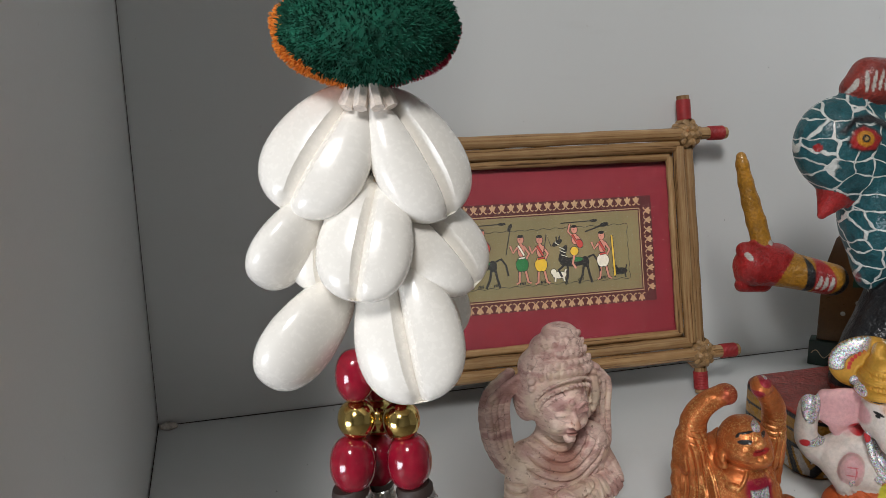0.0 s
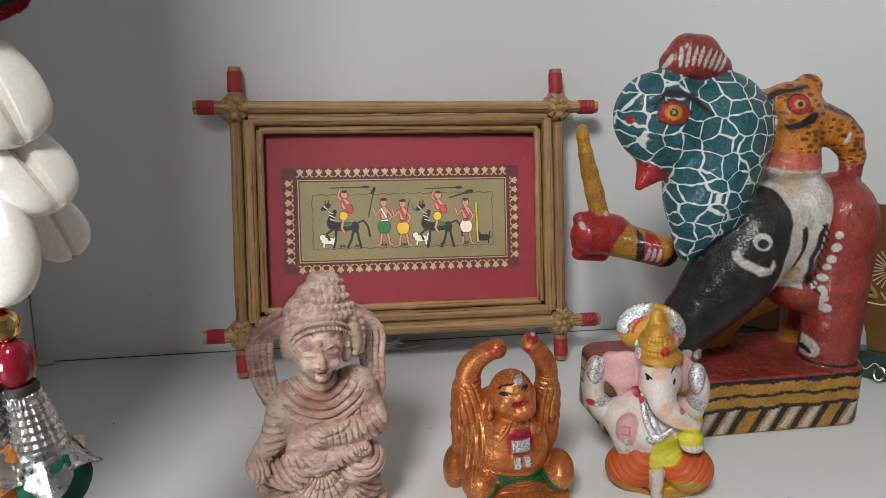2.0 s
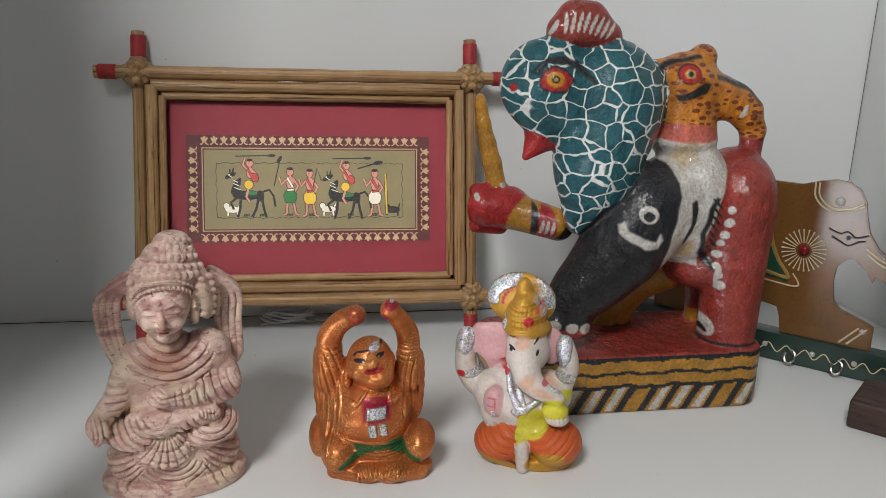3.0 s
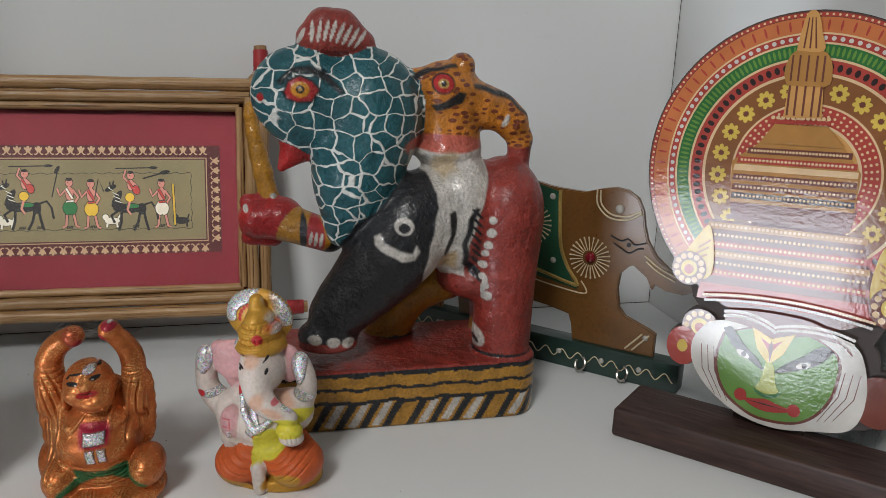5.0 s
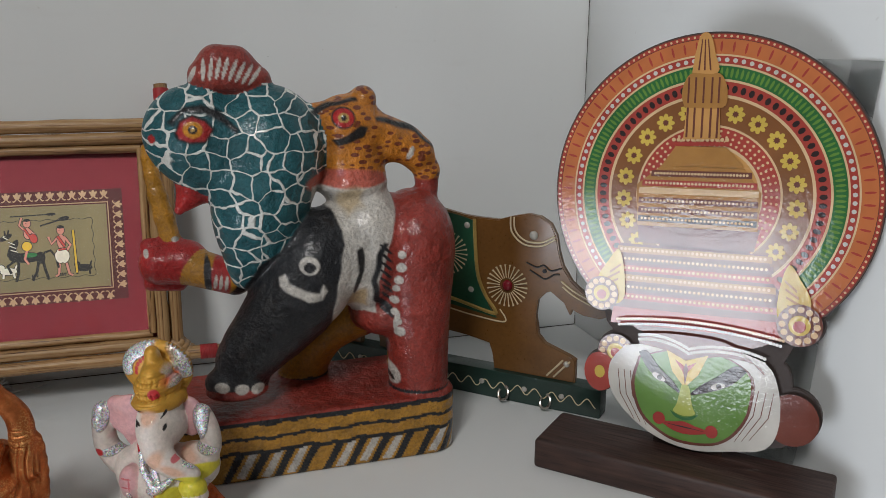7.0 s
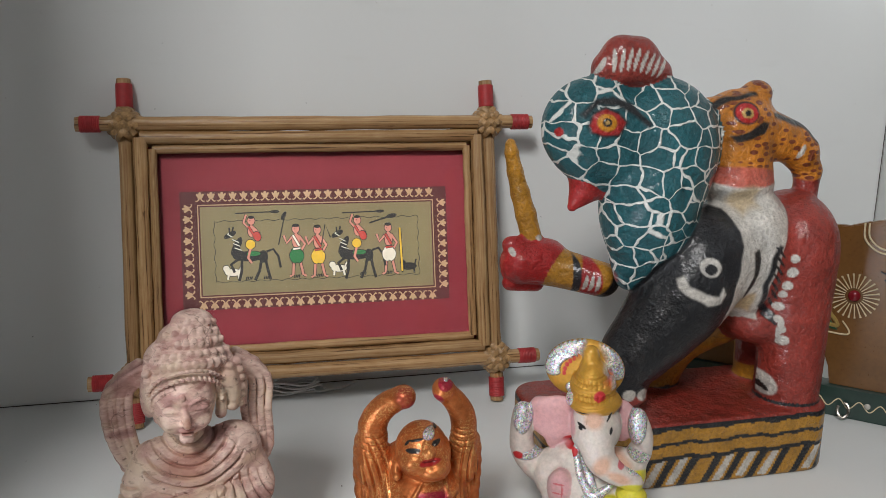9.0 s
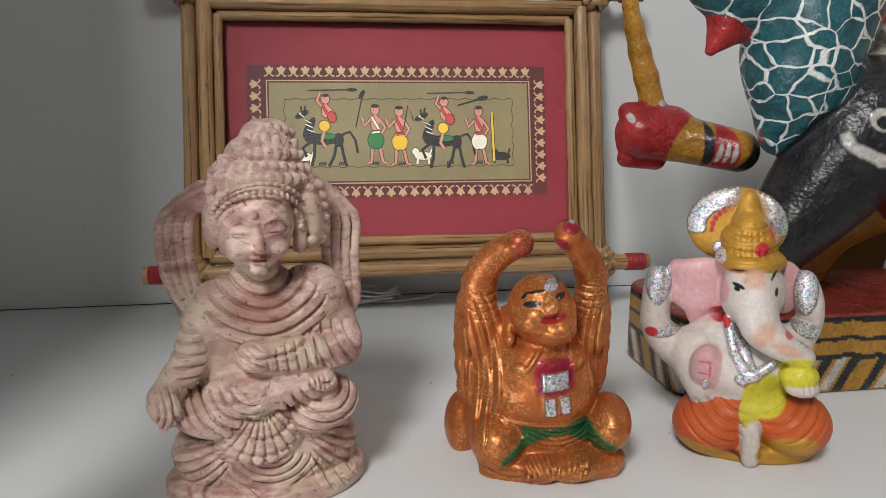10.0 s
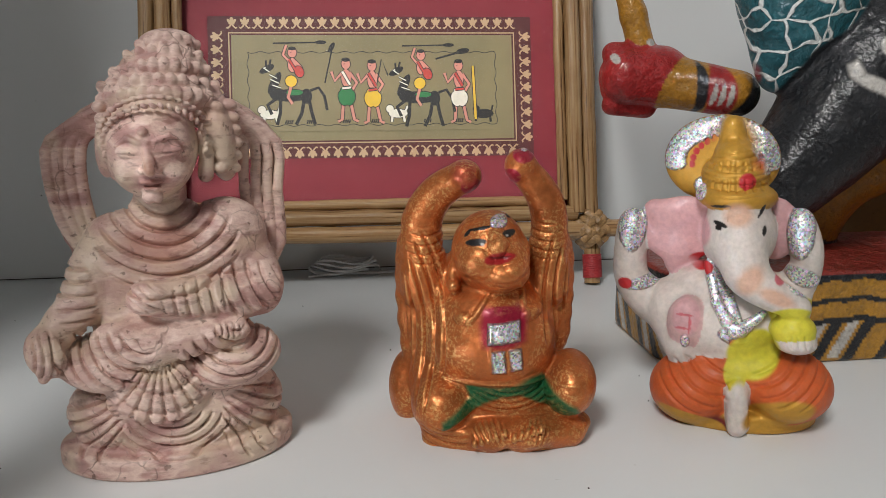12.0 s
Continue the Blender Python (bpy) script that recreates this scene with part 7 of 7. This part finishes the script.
def animal_figure():
    TEAL, REDWOOD, BEAK = hue(0.018, 0.125, 0.150, 0, 1.0), hue(0.31, 0.040, 0.028), hue(0.45, 0.022, 0.022)
    MUSTARD, CHARCOAL, LEOPARD = hue(0.52, 0.24, 0.02), hue(0.013, 0.0145, 0.018), hue(0.62, 0.22, 0.02, 0, 0, 1.0)
    PINKWOOD, ORANGEEYE, OCHRE, BASE = hue(0.55, 0.13, 0.09), hue(0.70, 0.30, 0.02), hue(0.50, 0.32, 0.10), hue(0.5, 0.24, 0.03)
    YEL = hue(0.50, 0.25, 0.03)

    def stripes(v, nrm, ci, palette, paint):
        """Red top, and yellow, black and white brush bands round the sides of the base."""
        on = ci == palette.index(BASE)
        round_ = np.where(np.abs(nrm[:, 0]) > 0.75, v[:, 1], v[:, 0])
        wob = 0.5 * np.sin(v[:, 0] * 0.21) + 0.35 * np.sin(v[:, 0] * 0.53 + 1)
        z = v[:, 2] + wob
        ph = ((round_ - 0.55 * z) / 11.6) % 1.0
        col = np.tile(np.array(YEL), (len(v), 1))
        blk = np.array(CHARCOAL)
        col[(z > 27.6)] = blk
        col[(z > 20.4) & (z < 22.2)] = blk
        col[(z > 13.4) & (z < 15.4)] = blk
        low = z <= 13.4
        alt = (np.floor((round_ - 0.55 * z) / 11.6) % 4) < 3
        col[low & (ph < 0.36)] = blk
        col[low & (ph > 0.52) & (ph < 0.86) & alt & (z > 1.5)] = np.array(WHITE)
        col[(nrm[:, 2] > 0.5) & (v[:, 2] > 25)] = np.array(REDWOOD)
        paint[on] = col[on]

    s = Sculpt((-82, -38, -1), (76, 52, 204), 0.66)
    s.block(-71, -31, 70, 31, 0, 31, 14, BASE)
    s.ball(-46.2, 0.0, 158.2, 23.2, 16.0, 22.0, TEAL, 4, 0)
    s.ball(-15.0, -2.0, 149.7, 25.8, 23.0, 30.3, TEAL, 5, 0)
    s.limb([(-13.2, -4.0, 149.9, 21.1), (-15.6, -5.2, 141.3, 20.6), (-18.7, -6.8, 129.4, 19.6), (-21.7, -8.0, 118.3, 17.8), (-24.5, -8.3, 108.2, 13.9), (-27.0, -8.1, 99.0, 9.1), (-28.8, -8.0, 92.6, 5.7)], TEAL, 5)
    s.ball(-43.7, -8.0, 156.6, 17.4, 10.0, 15.5, TEAL, 4, 0)
    s.limb([(-41.7, -2.0, 183.9, 6.9), (-35.8, -2.0, 188.9, 7.8), (-28.4, -2.0, 188.0, 8.2), (-18.3, -2.0, 182.1, 5.7)], REDWOOD, 3)
    s.ball(-30.5, -1.0, 182.0, 17.5, 11.0, 7.0, REDWOOD, 2, -4)
    s.limb([(-50.6, -3.0, 131.4, 7.1), (-55.9, -4.0, 124.6, 2.2)], BEAK, 2)
    s.limb([(-31.6, 14.0, 85.9, 8.2), (-52.0, 28.0, 90.0, 9.6)], MUSTARD, 2)
    s.limb([(-54.0, 30.0, 92.0, 11.0), (-66.0, 31.0, 91.6, 10.4)], BEAK, 2)
    for dz, r in ((7.6, 4.7), (1.2, 4.9), (-5.4, 4.8), (-11.0, 4.2)):
        s.limb([(-58.0, 33.0, 91.8 + dz, r + 0.3), (-71.0, 32.5, 92.4 + dz, r - 0.4)], BEAK, 0.6)
    s.limb([(-60.6, 33.0, 103.0, 5.0), (-62.8, 36.0, 114.0, 4.9), (-65.2, 38.5, 124.0, 4.5), (-67.2, 41.0, 134.0, 3.8), (-68.6, 43.0, 143.0, 3.2), (-68.9, 44.0, 147.0, 2.6)], MUSTARD, 1.5)
    s.limb([(6.0, -8.0, 100.1, 22.6), (2.4, -9.1, 94.4, 21.7), (-2.6, -10.7, 86.5, 20.6), (-8.6, -12.0, 78.4, 19.1), (-16.8, -12.9, 69.3, 16.9), (-25.7, -13.6, 60.2, 14.5), (-31.9, -14.0, 53.9, 12.8)], CHARCOAL, 4)
    s.ball(-23.3, -6.0, 124.1, 18.6, 22.0, 24.2, TEAL, 5, 0)
    s.ball(-32.5, -2.0, 151.0, 29.8, 18.0, 22.3, TEAL, 5, 0)
    s.ball(-35.4, -15.0, 44.7, 14.8, 11.0, 7.8, CHARCOAL, 3, 0)
    s.ball(-35.7, -16.0, 40.3, 14.4, 12.0, 3.3, REDWOOD, 2, 0)
    s.ball(29.5, -2.0, 101.7, 20.5, 25.0, 32.3, WHITE, 4, 0)
    s.ball(16.1, -4.0, 100.7, 17.0, 24.0, 23.4, CHARCOAL, 4, 0)
    s.ball(53.4, -4.0, 103.1, 20.1, 26.0, 26.2, REDWOOD, 5, 0)
    s.limb([(54.0, -10.0, 95.6, 17.3), (53.8, -11.2, 86.0, 16.5), (53.4, -12.8, 72.9, 15.3), (53.2, -14.0, 60.5, 14.4), (53.1, -14.3, 49.4, 14.0), (53.2, -14.1, 39.3, 13.9), (53.3, -14.0, 32.3, 13.8)], REDWOOD, 4)
    s.ball(53.3, -14.0, 27.5, 17.4, 14.0, 6.7, REDWOOD, 2, 0)
    s.ball(39.9, -4.0, 67.7, 17.6, 18.0, 11.0, REDWOOD, 4, 0)
    s.limb([(35.7, 8.0, 66.7, 11.3), (28.9, 9.7, 63.1, 10.8), (19.6, 11.9, 58.1, 10.2), (11.6, 14.0, 52.6, 10.0), (6.1, 15.7, 45.6, 10.3), (2.0, 17.0, 38.3, 11.0), (-0.7, 18.0, 33.0, 11.4)], MUSTARD, 3)
    s.limb([(54.8, 10.0, 71.8, 13.7), (57.8, 16.0, 22.6, 11.5)], MUSTARD, 3)
    s.limb([(22.8, -2.0, 157.2, 14.3), (24.4, -2.0, 135.1, 15.9)], LEOPARD, 3)
    s.ball(21.1, -3.0, 161.9, 13.6, 15.0, 13.2, LEOPARD, 3, 0)
    s.ball(29.2, -4.0, 172.8, 6.2, 8.0, 6.2, LEOPARD, 3, 0)
    s.limb([(8.6, -2.0, 164.2, 7.1), (26.0, -2.0, 159.4, 12.2), (41.7, -2.0, 153.3, 9.8), (50.8, -2.0, 150.6, 9.0)], LEOPARD, 4)
    s.limb([(48.5, -2.0, 151.8, 9.0), (56.0, -2.0, 146.3, 8.2), (61.1, -2.0, 137.7, 6.1), (61.0, -2.0, 125.8, 5.5)], LEOPARD, 2)
    s.ball(22.3, -2.0, 133.4, 17.2, 17.0, 6.7, PINKWOOD, 2, 0)
    s.dab(19.3, 135.9, 20.16, 6.05, PINKWOOD, 0, 0)
    s.panel([(-56.2, 160.4), (-53.4, 165.3), (-47.7, 168.1), (-42.4, 166.3), (-39.3, 162.1), (-42.8, 156.3), (-50.1, 155.5), (-54.7, 157.3)], CHARCOAL, 0.5, 1.0)
    s.panel([(-55.0, 160.4), (-52.7, 164.6), (-47.7, 166.9), (-43.0, 165.3), (-40.5, 161.7), (-43.6, 157.3), (-49.7, 156.4), (-53.9, 157.9)], BEAK, 0.4, 0.8)
    s.dab(-48.1, 161.6, 3.9, 3.3, ORANGEEYE, 0.4, 0)
    s.dab(-48.1, 161.6, 1.9, 1.7, BLACK, 0.2, 0)
    s.dab(-48.1, 161.6, 0.9, 0.8, OCHRE, 0, 0)
    s.panel([(-58.0, 165.2), (-51.9, 170.2), (-44.3, 172.3), (-36.2, 168.7), (-29.2, 162.1), (-30.4, 159.6), (-37.4, 164.8), (-43.1, 168.5), (-50.0, 168.0), (-56.1, 163.4)], CHARCOAL, 0.9, 1.6)
    s.dab(-65.3, 157.3, 1.50, 1.88, BEAK, 0.2, 0)
    s.dab(-42.1, 186.6, 0.85, 4.91, WHITE, 0.15, -4)
    s.dab(-39.0, 186.8, 0.85, 4.92, WHITE, 0.15, -9)
    s.dab(-35.9, 187.1, 0.85, 4.93, WHITE, 0.15, -14)
    s.dab(-32.8, 187.3, 0.86, 4.94, WHITE, 0.15, -19)
    s.dab(-29.7, 186.4, 0.86, 4.96, WHITE, 0.15, -24)
    s.dab(-26.6, 185.5, 0.86, 4.98, WHITE, 0.15, -29)
    s.dab(-23.5, 184.6, 0.86, 4.99, WHITE, 0.15, -34)
    s.dab(-20.3, 183.7, 0.87, 5.01, WHITE, 0.15, -39)
    s.dab(-46.7, 184.5, 0.94, 3.76, WHITE, 0.15, -25)
    s.dab(17.5, 165.2, 5.2, 4.9, CHARCOAL, 0.2, 0)
    s.dab(17.5, 165.2, 4.4, 4.1, BEAK, 0.2, 0)
    s.dab(17.5, 165.2, 2.3, 2.1, OCHRE, 0.1, 0)
    s.dab(17.5, 165.2, 1.2, 1.2, BLACK, 0.1, 0)
    s.panel([(12.5, 155.5), (18.2, 157.2), (24.3, 161.7), (28.6, 161.4), (26.7, 156.5), (20.9, 153.6), (15.3, 152.5)], BLACK, 0.2, 1.0)
    s.panel([(3.4, 167.6), (11.9, 172.1), (24.4, 173.9), (24.8, 172.3), (13.0, 170.1), (6.0, 165.2)], BLACK, 0.2, 1.0)
    s.panel([(32.8, 165.2), (41.5, 163.7), (52.7, 160.3), (62.7, 151.4), (64.3, 147.8), (52.9, 156.8), (41.7, 160.8), (33.3, 162.7)], BLACK, 0.1, 1.2)
    s.panel([(36.9, 134.5), (66.2, 134.4), (72.9, 43.0), (34.0, 38.3), (26.7, 77.2), (30.7, 107.4)], REDWOOD, 0, 1.0)
    s.panel([(1.6, 134.9), (21.4, 132.8), (42.1, 134.8), (40.0, 117.7), (35.5, 105.0), (31.0, 90.0), (30.9, 72.3), (19.5, 73.7), (8.3, 71.5), (9.4, 90.6), (14.3, 109.6), (9.6, 123.2), (1.9, 124.3)], WHITE, 0.3, 0.8)
    s.panel([(-31.6, 85.2), (-24.1, 99.5), (-13.7, 107.4), (-1.3, 121.5), (4.7, 124.6), (11.1, 122.9), (14.3, 115.1), (12.3, 100.6), (8.2, 77.8), (-5.2, 69.7), (-21.2, 60.9), (-24.0, 48.4), (-51.1, 49.6)], CHARCOAL, 0.1, 1.0)
    s.dab(-2.2, 101.1, 4.4, 4.0, WHITE, 0.3, 0)
    s.dab(-2.2, 100.3, 2.6, 2.2, CHARCOAL, -0.1, 0)
    s.panel([(-15.5, 96.1), (-13.1, 97.6), (-11.0, 93.0), (-4.0, 89.9), (1.8, 88.8), (3.8, 92.6), (5.5, 89.1), (2.7, 85.4), (-3.9, 84.8), (-10.9, 88.4), (-15.0, 92.3)], WHITE, 0.4, 1.0)
    s.panel([(14.4, 132.9), (25.8, 132.5), (25.1, 124.7), (17.9, 120.6), (14.2, 125.8)], hue(0.56, 0.44, 0.28), 0, 3.0)
    s.panel([(17.2, 84.7), (24.7, 86.7), (27.3, 76.7), (16.4, 77.8)], hue(0.56, 0.42, 0.24), 0, 2.0)
    s.panel([(20.0, 106.0), (22.9, 107.2), (24.0, 102.8), (22.3, 91.1), (19.2, 84.2), (18.2, 85.8), (20.4, 95.4)], BLACK, 0.1, 0.8)
    s.panel([(32.7, 108.7), (29.5, 103.7), (27.1, 90.9), (28.9, 80.0), (38.5, 70.7), (38.9, 73.0), (31.8, 81.6), (30.1, 90.8), (32.5, 102.6), (35.3, 107.4)], CHARCOAL, 0.2, 1.0)
    for i in range(9):
        s.dab(34.1 + 0.04 * i + 1.2 * (i > 4), 105.3 - 4.03 * i, 4.2, 0.75, CHARCOAL, 0.1, -42)
    s.dab(41.9, 102.0, 1.87, 1.87, WHITE, 0.4, 0)
    s.dab(41.7, 95.6, 2.29, 2.29, WHITE, 0.4, 0)
    s.dab(40.8, 89.2, 2.09, 2.09, WHITE, 0.4, 0)
    s.dab(39.8, 84.9, 1.67, 1.67, WHITE, 0.4, 0)
    s.dab(39.3, 79.0, 1.89, 1.89, WHITE, 0.4, 0)
    s.dab(39.3, 73.1, 1.69, 1.69, WHITE, 0.4, 0)
    s.dab(40.2, 68.6, 1.90, 1.90, WHITE, 0.4, 0)
    s.dab(41.1, 63.6, 2.33, 2.33, WHITE, 0.4, 0)
    s.dab(39.8, 69.1, 1.27, 4.65, WHITE, 0.3, -10)
    s.dab(-42.8, 45.1, 3.19, 2.39, WHITE, 0.3, 0)
    s.dab(-34.2, 44.1, 3.22, 2.41, WHITE, 0.3, 0)
    s.dab(-27.0, 43.3, 3.24, 2.43, WHITE, 0.3, 0)
    s.dab(36.8, 41.2, 4.26, 6.39, WHITE, 0.3, 25)
    s.dab(37.5, 40.6, 0.85, 3.84, BLACK, 0.1, 30)
    s.dab(-44.5, 87.9, 1.91, 9.36, CHARCOAL, 0.1, 0)
    s.dab(-38.8, 86.4, 4.27, 10.69, BEAK, 0.1, 0)
    s.dab(-41.2, 85.5, 0.84, 3.79, WHITE, 0.2, -8)
    s.dab(-38.8, 85.4, 0.84, 3.80, WHITE, 0.2, -8)
    s.dab(-36.3, 85.2, 0.85, 3.81, WHITE, 0.2, -8)
    s.dab(-58.4, 103.9, 1.67, 1.25, WHITE, 0.2, 0)
    s.dab(-72.3, 98.2, 1.23, 1.84, WHITE, 0.2, 0)
    s.dab(50.5, 147.5, 1.46, 3.34, WHITE, 0.2, -20)
    ob = s.build("painted_animal_figurine", PAINTED_WOOD, Matrix.Translation((0.222, -0.126, 0)), stripes)
    return tagged(ob, "varnished wooden animal figurine with teal bird head, striped base", "figurine")


stone_figure()
laughing_figure()
crowned_figure()
animal_figure()
